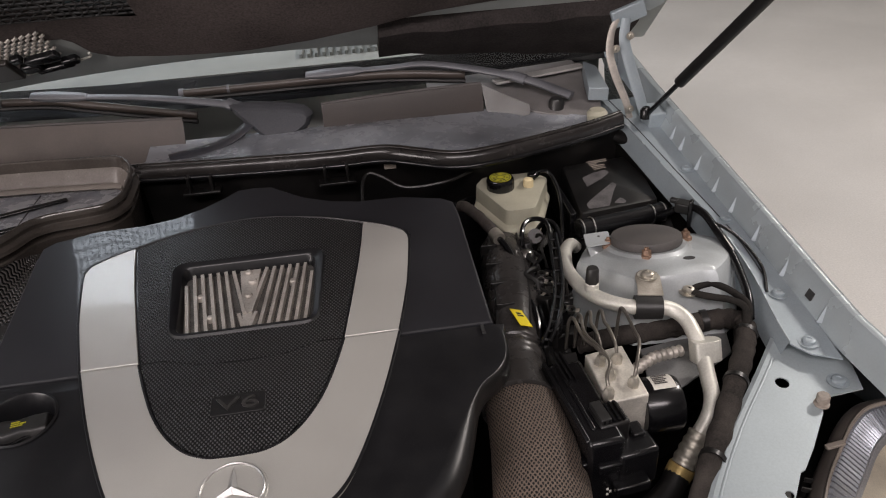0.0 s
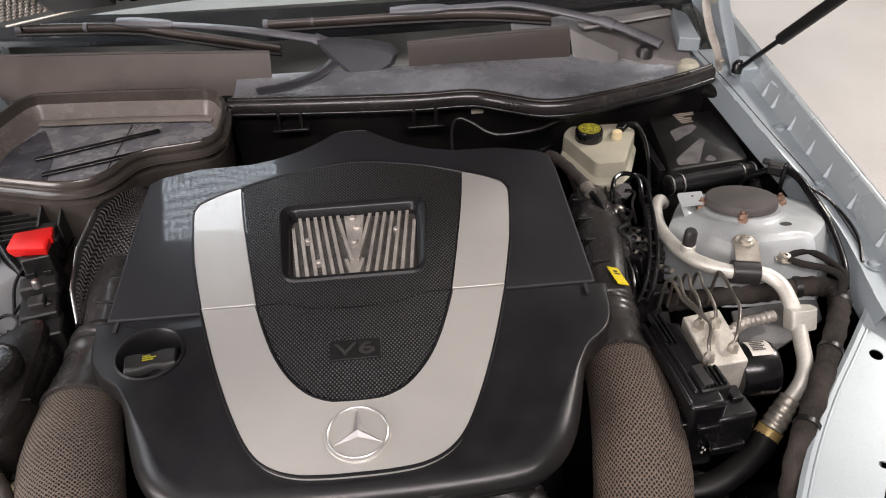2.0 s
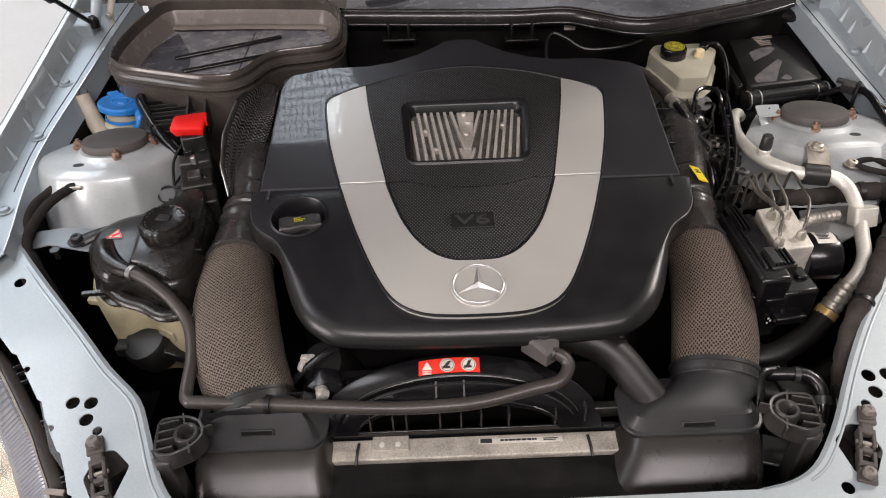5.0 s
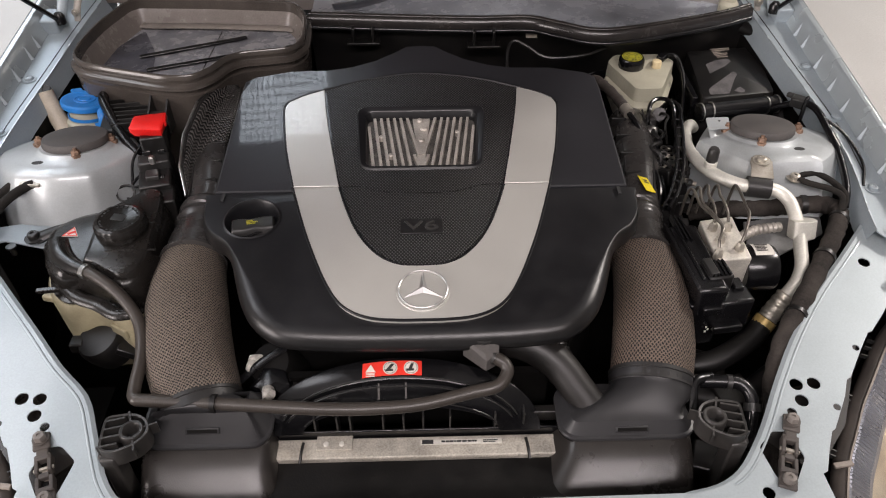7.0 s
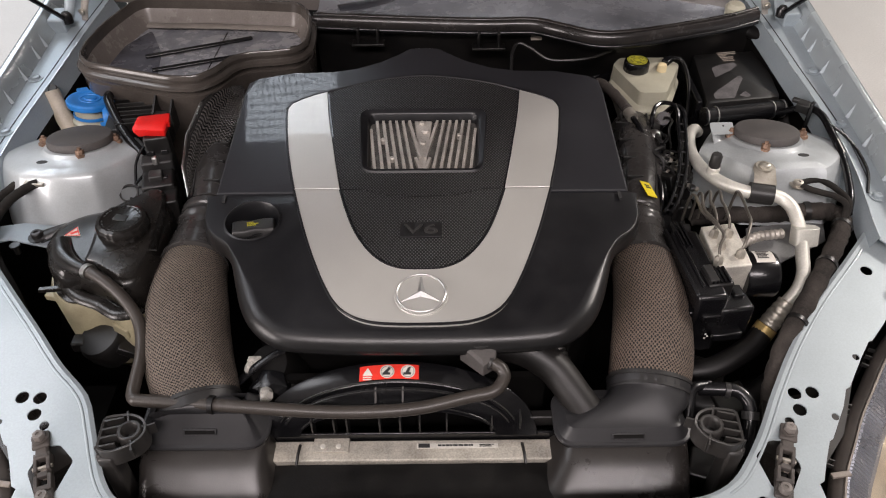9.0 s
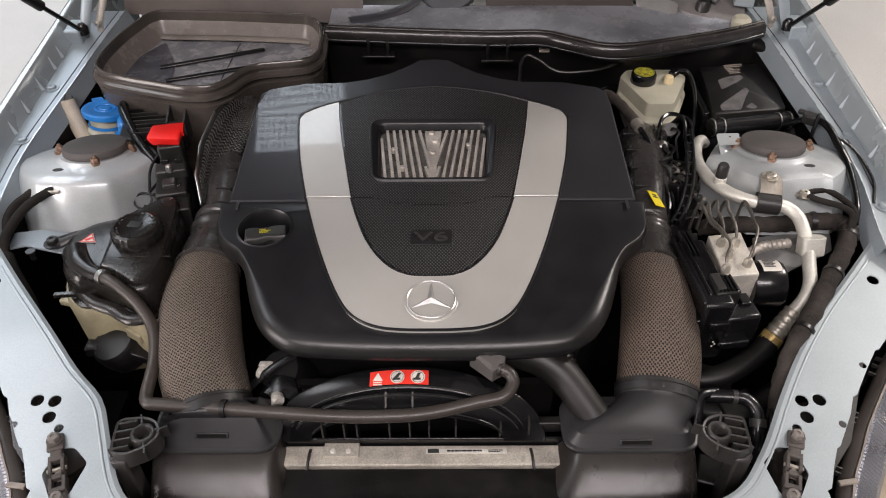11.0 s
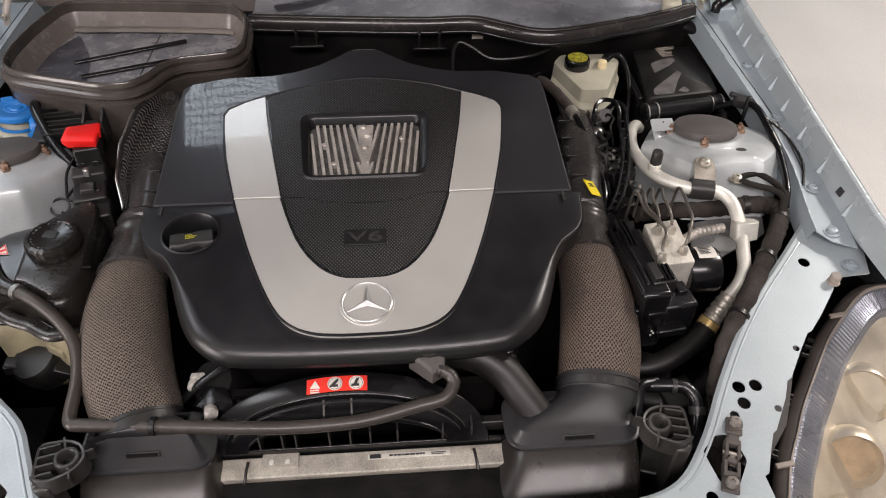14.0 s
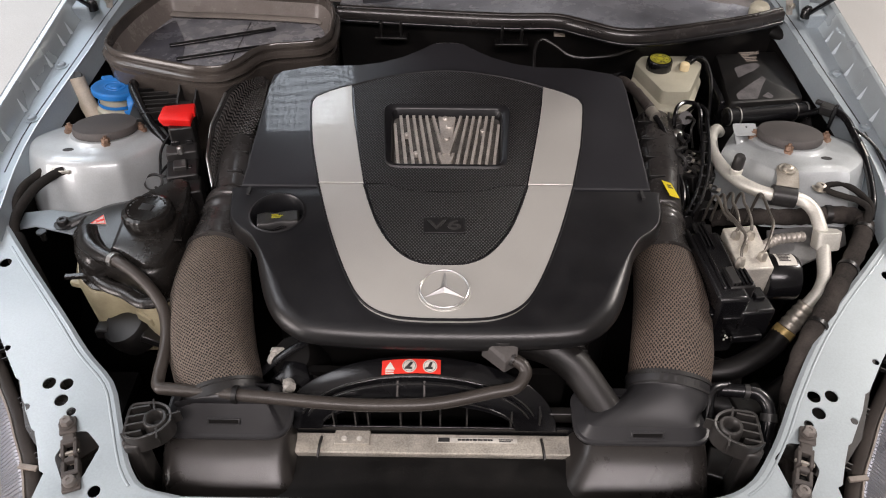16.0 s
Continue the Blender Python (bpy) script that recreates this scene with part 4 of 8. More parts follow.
def wiper(path, blade, root, joint):
    w = thing("wiper", "grey wiper arm with a brown-black blade resting on the windscreen", "wiper", "wipers")
    part("arm", tube(bmesh.new(), path, [0.013, 0.012, 0.009, 0.008, 0.007], 12, 6, (1, 0.55)), WIPER, w)
    part("arm_joint", tube(bmesh.new(), [joint[0], joint[1]], 0.0145, 12, 1, (1, 0.6)), WIPER, w)
    part("spine", tube(bmesh.new(), blade, 0.0075, 10, 4, (0.8, 1.0)), BLADE, w)
    part("rubber", tube(bmesh.new(), [(x, y - 0.006, z - 0.010) for x, y, z in blade], 0.0045, 8, 4), RUBBER, w)
    c = Vector(path[-1])
    d = (Vector(path[-2]) - c).normalized()
    part("blade_clip", tube(bmesh.new(), [c - d * 0.055, c - d * 0.02, c + d * 0.03, c + d * 0.05], [0.010, 0.0135, 0.012, 0.008], 12, 4, (1, 0.7)), WIPER, w, "pale grey blade clip")
    b0, b1 = Vector(blade[0]), Vector(blade[1])
    part("end_cap", tube(bmesh.new(), [b0, b0.lerp(b1, 0.06)], 0.0092, 10, 2), WIPER, w)
    e = b0.lerp(b1, 0.62)
    part("spine_band", tube(bmesh.new(), [e, e.lerp(b1, 0.08)], 0.0090, 10, 1), WIPER, w)
    part("pivot", lathe(bmesh.new(), [(0, -0.05), (0.014, -0.05), (0.014, 0.004), (0.010, 0.010), (0, 0.011)], root, seg=16), PLASTIC_GREY, w)
    return w


wiper([(0.550, 0.758, 0.893), (0.467, 0.820, 0.915), (0.319, 0.870, 0.939), (0.234, 0.888, 0.936), (0.130, 0.900, 0.932)], [(-0.162, 0.905, 0.920), (-0.019, 0.903, 0.920), (0.084, 0.900, 0.921), (0.234, 0.889, 0.922), (0.373, 0.868, 0.914)], (0.520, 0.752, 0.884), ((0.478, 0.812, 0.912), (0.456, 0.826, 0.918)))
wl = wiper([(-0.030, 0.790, 0.918), (-0.056, 0.800, 0.926), (-0.204, 0.860, 0.932), (-0.325, 0.908, 0.930), (-0.375, 0.918, 0.932)], [(-0.62, 0.945, 0.928), (-0.417, 0.930, 0.923), (-0.324, 0.905, 0.915), (-0.131, 0.868, 0.888)], (0.055, 0.792, 0.885), ((-0.050, 0.797, 0.924), (-0.062, 0.803, 0.928)))
part("cable_strip", tube(bmesh.new(), [(-0.028, 0.786, 0.892), (-0.060, 0.768, 0.876), (-0.100, 0.750, 0.868), (-0.165, 0.730, 0.866)], 0.015, 10, 6, (1, 0.35)), material("blue_grey_strip", (0.040, 0.042, 0.050), 0.28, dust=0.2), scuttle, "flat blue-grey moulded strip")
bm = bmesh.new()
plate = [(-0.058, 0.930), (-0.02, 0.931), (0.03, 0.924), (0.072, 0.914), (0.084, 0.900), (0.076, 0.880), (0.055, 0.866), (0.020, 0.853), (-0.005, 0.860), (-0.028, 0.886), (-0.05, 0.912)]
shell(bm, [[(x, 0.800, z) for x, z in inset(plate, 0.006)], [(x, 0.794, z) for x, z in plate], [(x, 0.782, z) for x, z in inset(plate, 0.001)], [(x, 0.772, z) for x, z in inset(plate, 0.010)]])
part("arm_root_cover", bm, material("wiper_grey_plastic", (0.072, 0.074, 0.082), 0.45, spots=0.2, grain=0.15, bump=0.1, dust=0.15, dust_colour=(0.12, 0.12, 0.125)), wl, "grey wiper motor cover")

# ---- engine cover ----
def z_cover(x, y):
    return 0.838 + 0.075 * y - 0.9 * max(0.0, abs(x) - 0.235) ** 2 * 2 - 1.2 * max(0.0, -0.02 - y) ** 2


cover = thing("engine_cover", "black plastic engine cover with a silver U-shaped trim", "engine cover")
rear_half = [(0.0, 0.548), (0.026, 0.545), (0.045, 0.527), (0.075, 0.504), (0.112, 0.486), (0.150, 0.477), (0.215, 0.475), (0.270, 0.463), (0.286, 0.455), (0.289, 0.42), (0.288, 0.30), (0.287, 0.1855)]
front_half = [(0.300, 0.1825), (0.298, 0.150), (0.290, 0.122), (0.276, 0.102), (0.258, 0.086), (0.246, 0.066), (0.236, 0.034), (0.223, -0.004), (0.207, -0.034), (0.186, -0.054), (0.160, -0.066), (0.110, -0.071), (0.055, -0.073), (0.0, -0.0735)]
front_half = [(0.292, 0.1825)] + curve2(front_half, 3)


def plate(name, half, side, label="", hole=None):
    out = mirror_poly(half)
    rings = []
    steps = ((0.0225, 0.0), (0.0208, -0.00004), (0.0155, -0.0010), (0.0105, -0.0028), (0.0062, -0.0057), (0.0030, -0.0098), (0.0008, -0.0150), (0.0, -0.0205), (0.0014, -0.0250), (0.005, -0.0275)) if side == "front" else ((0.003, 0.0), (0.0008, -0.0012), (0.0, -0.004), (-0.006, -0.036), (-0.002, -0.040))
    bm = bmesh.new()
    for d, dz in steps:
        ring = []
        for (x, y), (ox, oy) in zip(inset(out, d), out):
            if oy > 0.181 and side == "front":
                x, y = ox * (1 - abs(d) * 0.2), oy
            elif side == "front" and oy > 0.0:
                # the lip thins out along the flanks
                f = 1.0 - 0.78 * min(1.0, oy / 0.07)
                x, y = ox + (x - ox) * f, oy + (y - oy) * f
            ring.append((x, y, z_cover(ox, oy) + dz))
        rings.append(ring)
    if hole is None:
        shell(bm, rings, True, False)
    else:
        shell(bm, rings, False, False)
        rim_z = {(round(x, 6), round(y, 6)): z for x, y, z in rings[0]}
        bm2 = sheet(bmesh.new(), [(x, y) for x, y, z in rings[0]], [hole], lambda x, y: rim_z.get((round(x, 6), round(y, 6)), z_cover(x, y)), 0.0015)
        bm2.normal_update()
        bmesh.ops.delete(bm2, geom=[f for f in bm2.faces if f.normal.z < 0.5], context="FACES")
        me = bpy.data.meshes.new("tmp")
        bm2.to_mesh(me)
        bm2.free()
        bm.from_mesh(me)
        if side == "front":
            bmesh.ops.remove_doubles(bm, verts=bm.verts, dist=2e-5)
        bpy.data.meshes.remove(me)
    return part(name, bm, COVER_REAR if side == "rear" else COVER, cover, label, sharp=20 if side == "rear" else 50)


oil_hole = circle(-0.2255, 0.1265, 0.0365, 30, 1.0, 1.0)
win_hole = rounded([(-0.0955, 0.3625), (0.0955, 0.3625), (0.0840, 0.2215), (-0.0840, 0.2215)], 0.018, 5)
plate("rear_shell", rear_half, "rear", "", win_hole)
shell_front = plate("front_shell", front_half, "front", "black front half with rounded lip", oil_hole)
shell_front.data.materials.append(COVER_EDGE)
for poly in shell_front.data.polygons:
    if poly.normal.z < 0.88:
        poly.material_index = 1
bm = bmesh.new()
well = [(x, y) for x, y in oil_hole]
shell(bm, [[(x, y, z_cover(x, y) + 0.0012) for x, y in inset(well, -0.002)], [(x, y, z_cover(x, y) + 0.0022) for x, y in inset(well, 0.0005)], [(x, y, z_cover(x, y) - 0.001) for x, y in inset(well, 0.0025)], [(x, y, 0.800) for x, y in inset(well, 0.006)]], False, True)
part("filler_well", bm, COVER, cover, "round well for the oil filler")

# silver trim
v_out = [(0.153, 0.4165), (0.182, 0.4015), (0.2055, 0.3835), (0.2105, 0.370), (0.2085, 0.345), (0.197, 0.269), (0.1775, 0.1855)]
v_in = [(0.1145, 0.1855), (0.1265, 0.248), (0.1405, 0.325), (0.1475, 0.37)]
u_out = curve2([(0.1770, 0.1825), (0.159, 0.120), (0.1425, 0.070), (0.1235, 0.021), (0.1055, -0.0145), (0.0865, -0.0345), (0.061, -0.0455), (0.030, -0.0490), (0.0, -0.0495)], 4)
u_in = curve2([(0.1140, 0.1825), (0.1025, 0.143), (0.088, 0.103), (0.0705, 0.0715), (0.050, 0.0485), (0.029, 0.0378), (0.012, 0.0358), (0.0, 0.0355)], 4)
PROUD = 0.0030


def trim(name, poly, mat, up, under=0.004, parent=cover, bev=0.0009, label=""):
    bm = prism(bmesh.new(), poly, lambda x, y: z_cover(x, y) + up, lambda x, y: z_cover(x, y) - under)
    return part(name, bm, mat, parent, label, sharp=30, bevel=bev)


trim("lower_trim", u_out + [(-x, y) for x, y in reversed(u_out[:-1])] + [(-x, y) for x, y in u_in[:-1]] + list(reversed(u_in)), SILVER, PROUD, label="silver painted U-shaped trim")
for s in (1, -1):
    poly = [(s * x, y) for x, y in v_out + v_in]
    trim("upper_trim", poly, SILVER, PROUD, label="silver painted trim")
# perforated centre, in two pieces round the window
arc = curve2([(0.1500, 0.4140), (0.090, 0.4400), (0.0, 0.4570), (-0.090, 0.4400), (-0.1500, 0.4140)], 6)
seam = curve2([(-0.1115, 0.1830), (-0.085, 0.1830), (-0.068, 0.1775), (-0.045, 0.1705), (0.0, 0.1680), (0.045, 0.1705), (0.068, 0.1775), (0.085, 0.1830), (0.1115, 0.1830)], 4)
win_out = rounded([(-0.0985, 0.3655), (0.0985, 0.3655), (0.0865, 0.2185), (-0.0865, 0.2185)], 0.020, 5)
right = [(0.1115, 0.1845), (0.1235, 0.248), (0.1372, 0.325), (0.1445, 0.37)]
upper = right + arc + [(-x, y) for x, y in reversed(right)] + [(x, y + 0.0016) for x, y in seam[1:-1]]
bm = sheet(bmesh.new(), upper, [win_out], lambda x, y: z_cover(x, y) + 0.0022, 0.006)
part("perforated_panel", bm, PERF, cover, "finely perforated black panel", sharp=30)
u_in2 = [(x - 0.003 if x > 0.003 else x, y + (0.002 if y < 0.06 else 0)) for x, y in u_in]
lower = [(x, y) for x, y in reversed(seam)] + [(-x, y) for x, y in u_in2[1:]] + [(x, y) for x, y in reversed(u_in2[1:-1])]
bm = sheet(bmesh.new(), lower, [], lambda x, y: z_cover(x, y) + 0.0022, 0.006)
part("perforated_panel", bm, PERF, cover, "finely perforated black panel", sharp=30)
# thin black lips along trim and panel
for pts in (u_in, [(-x, y) for x, y in u_in], u_out, [(-x, y) for x, y in u_out], v_out[2:], [(-x, y) for x, y in v_out[2:]]):
    part("lip", tube(bmesh.new(), [(x, y, z_cover(x, y) + 0.0018) for x, y in pts], 0.0020, 6, 2), COVER, cover)
full = [(0.2105, 0.372), (0.2065, 0.3845), (0.182, 0.4025), (0.152, 0.4172), (0.0915, 0.4425), (0.0, 0.4595)]
full = full + [(-x, y) for x, y in reversed(full[:-1])]
part("lip", tube(bmesh.new(), [(x, y, z_cover(x, y) + 0.0012) for x, y in full], 0.0030, 6, 3), COVER, cover)
# window: frame, cast fins below
bm = bmesh.new()
n = len(win_out)
rings = [[(x, y, z_cover(x, y) + 0.0012) for x, y in inset(win_out, -0.002)], [(x, y, z_cover(x, y) + 0.0048) for x, y in inset(win_out, 0.001)], [(x, y, z_cover(x, y) + 0.0030) for x, y in inset(win_out, 0.0075)]]
win_mid = rounded([(-0.0835, 0.3540), (0.0835, 0.3540), (0.0765, 0.2265), (-0.0765, 0.2265)], 0.012, 5)
rings += [[(x, y, z_cover(x, y) + 0.0010) for x, y in inset(win_mid, -0.002)], [(x, y, z_cover(x, y) - 0.0135) for x, y in inset(win_mid, 0.0015)]]
shell(bm, rings, False, False)
part("window_frame", bm, COVER, cover, "black rubber window surround", sharp=40)
bm = prism(bmesh.new(), [(-0.082, 0.353), (0.082, 0.353), (0.076, 0.226), (-0.076, 0.226)], lambda x, y: z_cover(x, y) - 0.0125, lambda x, y: z_cover(x, y) - 0.022)
part("fin_bed", bm, material("dark_cast_bed", (0.13, 0.125, 0.115), 0.5, metal=0.5, spots=0.4, spot_scale=60, grain=0.2, bump=0.3), cover)


def fin(x0, x1, y0, y1):
    bm = bmesh.new()
    d = Vector((x1 - x0, y1 - y0, 0)).normalized()
    sd = Vector((-d.y, d.x, 0))
    rows = []
    for x, y in ((x0, y0), (x1, y1)):
        z = z_cover(x, y) - 0.0130
        rows.append([bm.verts.new(Vector((x, y, z)) + sd * w + Vector((0, 0, h))) for w, h in ((-0.0026, 0), (-0.0021, 0.0075), (0.0021, 0.0075), (0.0026, 0))])
    a, b = rows
    for i in range(3):
        bm.faces.new((a[i], a[i + 1], b[i + 1], b[i]))
    bm.faces.new(a[::-1])
    bm.faces.new(b)
    part("fin", bm, ALU, cover)


for i in range(7):
    for s in (1, -1):
        xt = 0.0215 + 0.0100 * i
        xb = 0.0035 + 0.0107 * i
        if i == 6:
            fin(s * 0.0795, s * 0.0685, 0.330, 0.229)
            continue
        fin(s * xt, s * xb, 0.350, 0.262 if i == 0 else 0.229)
fin(0.0105, 0.0020, 0.262, 0.229), fin(-0.0105, -0.0020, 0.262, 0.229)
bm = prism(bmesh.new(), [(-0.0135, 0.351), (0.0135, 0.351), (0.0085, 0.29), (0.004, 0.228), (-0.004, 0.228), (-0.0085, 0.29)], lambda x, y: z_cover(x, y) - 0.0075, lambda x, y: z_cover(x, y) - 0.0135)
part("centre_web", bm, ALU, cover, "cast aluminium centre web", bevel=0.001)
for x, y, r in ((0.004, 0.325, 0.006), (-0.002, 0.345, 0.005), (0.0, 0.297, 0.005), (-0.060, 0.305, 0.0042), (-0.045, 0.262, 0.0042), (0.055, 0.315, 0.0046)):
    part("boss", lathe(bmesh.new(), [(0, 0.0), (r, 0.0), (r, 0.0065), (r * 0.7, 0.008), (0, 0.008)], (x, y, z_cover(x, y) - 0.0130), seg=12), ALU, cover)
# engine type plate
pl = rounded([(-0.0285, 0.1165), (0.0275, 0.1165), (0.0275, 0.0890), (-0.0285, 0.0890)], 0.003, 3)
p = trim("type_plate", pl, material("satin_type_plate", (0.010, 0.010, 0.0102), 0.36, grain=0.15, bump=0.08), 0.0046, 0.002, label="raised black plate lettered V6")
cu = bpy.data.curves.new("letters", "FONT")
cu.body, cu.size, cu.align_x, cu.align_y, cu.extrude, cu.space_character = "V6", 0.0235, "CENTER", "CENTER", 0.0012, 1.02
tmp = bpy.data.objects.new("tmp", cu)
scene.collection.objects.link(tmp)
bpy.context.view_layer.update()
me = bpy.data.meshes.new_from_object(tmp.evaluated_get(bpy.context.evaluated_depsgraph_get()))
bpy.data.objects.remove(tmp)
me.transform(pose(-0.0005, 0.1012, z_cover(0, 0.1012) + 0.0058, math.degrees(math.atan(0.075)), 0, 0) @ Matrix.Diagonal((1.75, 0.98, 1, 1)))
me.materials.clear()
me.materials.append(material("satin_letters", (0.032, 0.031, 0.030), 0.30, grain=0.1, bump=0.05))
letters = new("letters", me)
letters.parent = p
# round emblem: ring and three blades, as plain shapes
emb = trim("emblem", circle(0.0005, -0.0060, 0.0328, 40), SILVER, 0.0042, 0.001, label="round silver emblem disc")
tilt = Matrix.Rotation(math.atan(0.075), 4, "X")
bm = lathe(bmesh.new(), [(0.0284, 0.0), (0.0287, 0.0020), (0.0295, 0.0025), (0.0303, 0.0020), (0.0307, 0.0)], (0.0005, -0.006, z_cover(0, -0.006) + 0.0044), tilt, seg=48)
part("ring", bm, CHROME, emb, "chrome ring")
for k in range(3):
    a = radians(90 + 120 * k)
    m = Matrix.Translation((0.0005, -0.006, z_cover(0, -0.006) + 0.0046)) @ tilt @ Matrix.Rotation(a, 4, "Z")
    bm = bmesh.new()
    pts = [(0.0290, 0, 0.0010), (0.0016, 0.0048, 0.0), (0.0016, -0.0048, 0.0), (0.0, 0, 0.0048), (-0.0028, 0, 0.0)]
    v = [bm.verts.new(m @ Vector(q)) for q in pts]
    for f in ((0, 1, 3), (0, 3, 2), (1, 4, 3), (4, 2, 3)):
        bm.faces.new([v[i] for i in f])
    part("blade", bm, CHROME, emb, sharp=10)
# slots in the wings of the cover, and hidden support mass
for s in (1, -1):
    part("slot", block(bmesh.new(), (s * 0.272, 0.172, z_cover(0.272, 0.172) + 0.0006), (0.004, 0.016, 0.002)), INK, cover)
# the cover is tilted along rays from the camera's eye, to fit its view
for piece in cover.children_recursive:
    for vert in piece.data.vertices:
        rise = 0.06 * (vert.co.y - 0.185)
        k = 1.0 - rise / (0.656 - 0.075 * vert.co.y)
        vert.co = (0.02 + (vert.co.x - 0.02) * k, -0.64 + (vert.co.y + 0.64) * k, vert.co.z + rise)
hook = thing("lifting_eye", "small bright wire lifting eye behind the engine cover", "lifting eye")
part("wire", tube(bmesh.new(), [(-0.032, 0.545, 0.832), (-0.030, 0.556, 0.858), (-0.020, 0.562, 0.866), (0.018, 0.562, 0.866), (0.026, 0.556, 0.858), (0.028, 0.545, 0.832)], 0.0025, 8, 4), CHROME_DULL, hook)
engine = thing("engine_block", "grimy dark engine block below its cover", "engine")
bm = prism(bmesh.new(), inset(mirror_poly(rear_half), 0.03), 0.822, 0.40)
part("upper_block", bm, DEEP, engine)
bm = prism(bmesh.new(), [(-0.25, 0.20), (0.25, 0.20), (0.24, 0.085), (0.19, 0.0), (-0.19, 0.0), (-0.24, 0.085)], 0.796, 0.36)
part("lower_block", bm, DEEP, engine)

# oil filler cap
oil = thing("oil_filler_cap", "black oil filler cap with a grip bar and yellow print", "filler cap")
oil.location = (-0.2245, 0.1215, 0.817)
oil.rotation_euler = (0, 0, radians(9))
part("base", lathe(bmesh.new(), [(0, -0.006), (0.026, -0.006), (0.0262, 0.006), (0.024, 0.009), (0, 0.010)], seg=24), GLOSS_BLACK, oil)
bm = bmesh.new()
rings = []
for z, w, l in ((0.002, 0.0160, 0.0285), (0.014, 0.0150, 0.0287), (0.025, 0.0125, 0.0280), (0.0285, 0.0098, 0.0265)):
    rings.append([(l * cx, w * cy * (1.0 + 0.25 * abs(cx)), z) for cx, cy in [(-1, -0.8), (-0.5, -1), (0.1, -0.85), (0.6, -1), (1, -0.8), (1, 0.8), (0.5, 1), (-0.1, 0.85), (-0.6, 1), (-1, 0.8)]])
shell(bm, rings[::-1])
gp = part("grip", bm, PLASTIC_GREY, oil, "satin black grip bar", bevel=0.0015)
part("grip_groove", tube(bmesh.new(), [(-0.026, -0.0135, 0.020), (-0.010, -0.0165, 0.019), (0.008, -0.0125, 0.021), (0.026, -0.0150, 0.020)], 0.0016, 6, 5), GLOSS_BLACK, gp)
bars(oil, (0.002, 0.001, 0.0287), (-0.1, 0.5, 0.2), 0.020, 0.009, YELLOW)

# ---- air intake on both sides ----


def intake(s):
    hose = thing("intake_hose", "brown knitted air intake hose with black rubber ends", "air hose", "air intake hoses")
    if s < 0:
        path = [(-0.318, 0.145, 0.774), (-0.318, 0.110, 0.771), (-0.312, 0.050, 0.765), (-0.298, -0.020, 0.748), (-0.280, -0.068, 0.732), (-0.274, -0.085, 0.726)]
        rad = [0.040, 0.046, 0.053, 0.055, 0.052, 0.050]
        collar = ((-0.322, 0.232, 0.777), (-0.318, 0.120, 0.773))
        runner = [(-0.352, 0.47, 0.765), (-0.340, 0.39, 0.772), (-0.328, 0.30, 0.776), (-0.321, 0.235, 0.776)]
    else:
        path = [(0.305, 0.150, 0.768), (0.307, 0.100, 0.765), (0.306, 0.045, 0.752), (0.298, -0.010, 0.735), (0.291, -0.040, 0.724), (0.288, -0.056, 0.718)]
        rad = [0.040, 0.045, 0.051, 0.053, 0.052, 0.052]
        collar = ((0.319, 0.230, 0.772), (0.305, 0.122, 0.766))
        runner = [(0.356, 0.46, 0.768), (0.347, 0.38, 0.774), (0.336, 0.30, 0.776), (0.321, 0.225, 0.773)]
    part("knit_sleeve", tube(bmesh.new(), path, rad, 40, 12, (1.0, 0.92)), KNIT if s > 0 else KNIT_WIDE, hose, "brown knitted sleeve")
    end = [Vector(path[-2]), Vector(path[-1])]
    ed = (end[1] - end[0]).normalized()
    part("end_lip", tube(bmesh.new(), [end[1] - ed * 0.008, end[1] - ed * 0.006, end[1] + ed * 0.010], rad[-1] + 0.0012, 44, 2, (1.0, 0.92)), PLASTIC_GREY, hose, "black moulded end lip")
    part("end_ridge", tube(bmesh.new(), [end[1] - ed * 0.0065, end[1] - ed * 0.0025], rad[-1] + 0.0026, 44, 2, (1.0, 0.92)), PLASTIC_GREY, hose)
    # collar: two narrow rings at the runner, a smooth bulge, a thin lip over the knit
    c0, c1 = Vector(collar[0]), Vector(collar[1])
    prof = [(0.0, 0.0325), (0.03, 0.0365), (0.09, 0.0378), (0.14, 0.0370), (0.16, 0.0345), (0.20, 0.0342), (0.23, 0.0375), (0.29, 0.0388), (0.34, 0.0380), (0.36, 0.0362), (0.42, 0.0360), (0.50, 0.0372), (0.62, 0.0392), (0.76, 0.0412), (0.88, 0.0424), (0.93, 0.0428), (0.945, 0.0455), (0.99, 0.0462), (1.0, 0.0445)]
    part("rubber_collar", tube(bmesh.new(), [c0.lerp(c1, t) for t, r in prof], [r for t, r in prof], 44, 1), RUBBER_C, hose, "ringed black rubber collar")
    part("runner", tube(bmesh.new(), runner, [0.034, 0.038, 0.037, 0.034], 28, 8), RUBBER_C, hose, "satin black intake runner")
    for side in (-1, 1):
        part("runner_seam", tube(bmesh.new(), [(x + side * 0.022, y, z + 0.029) for x, y, z in runner], 0.0018, 6, 5), PLASTIC_GREY, hose)
    for k in range(4):
        y = 0.265 + 0.05 * k
        t = (y - 0.22) / 0.25
        bm = block(bmesh.new(), (s * (0.316 + 0.014 * t), y, 0.806 - 0.004 * t), (0.024, 0.003, 0.016))
        part("rib", bm, PLASTIC, hose, bevel=0.001)
    return hose


hr = intake(1)
intake(-1)
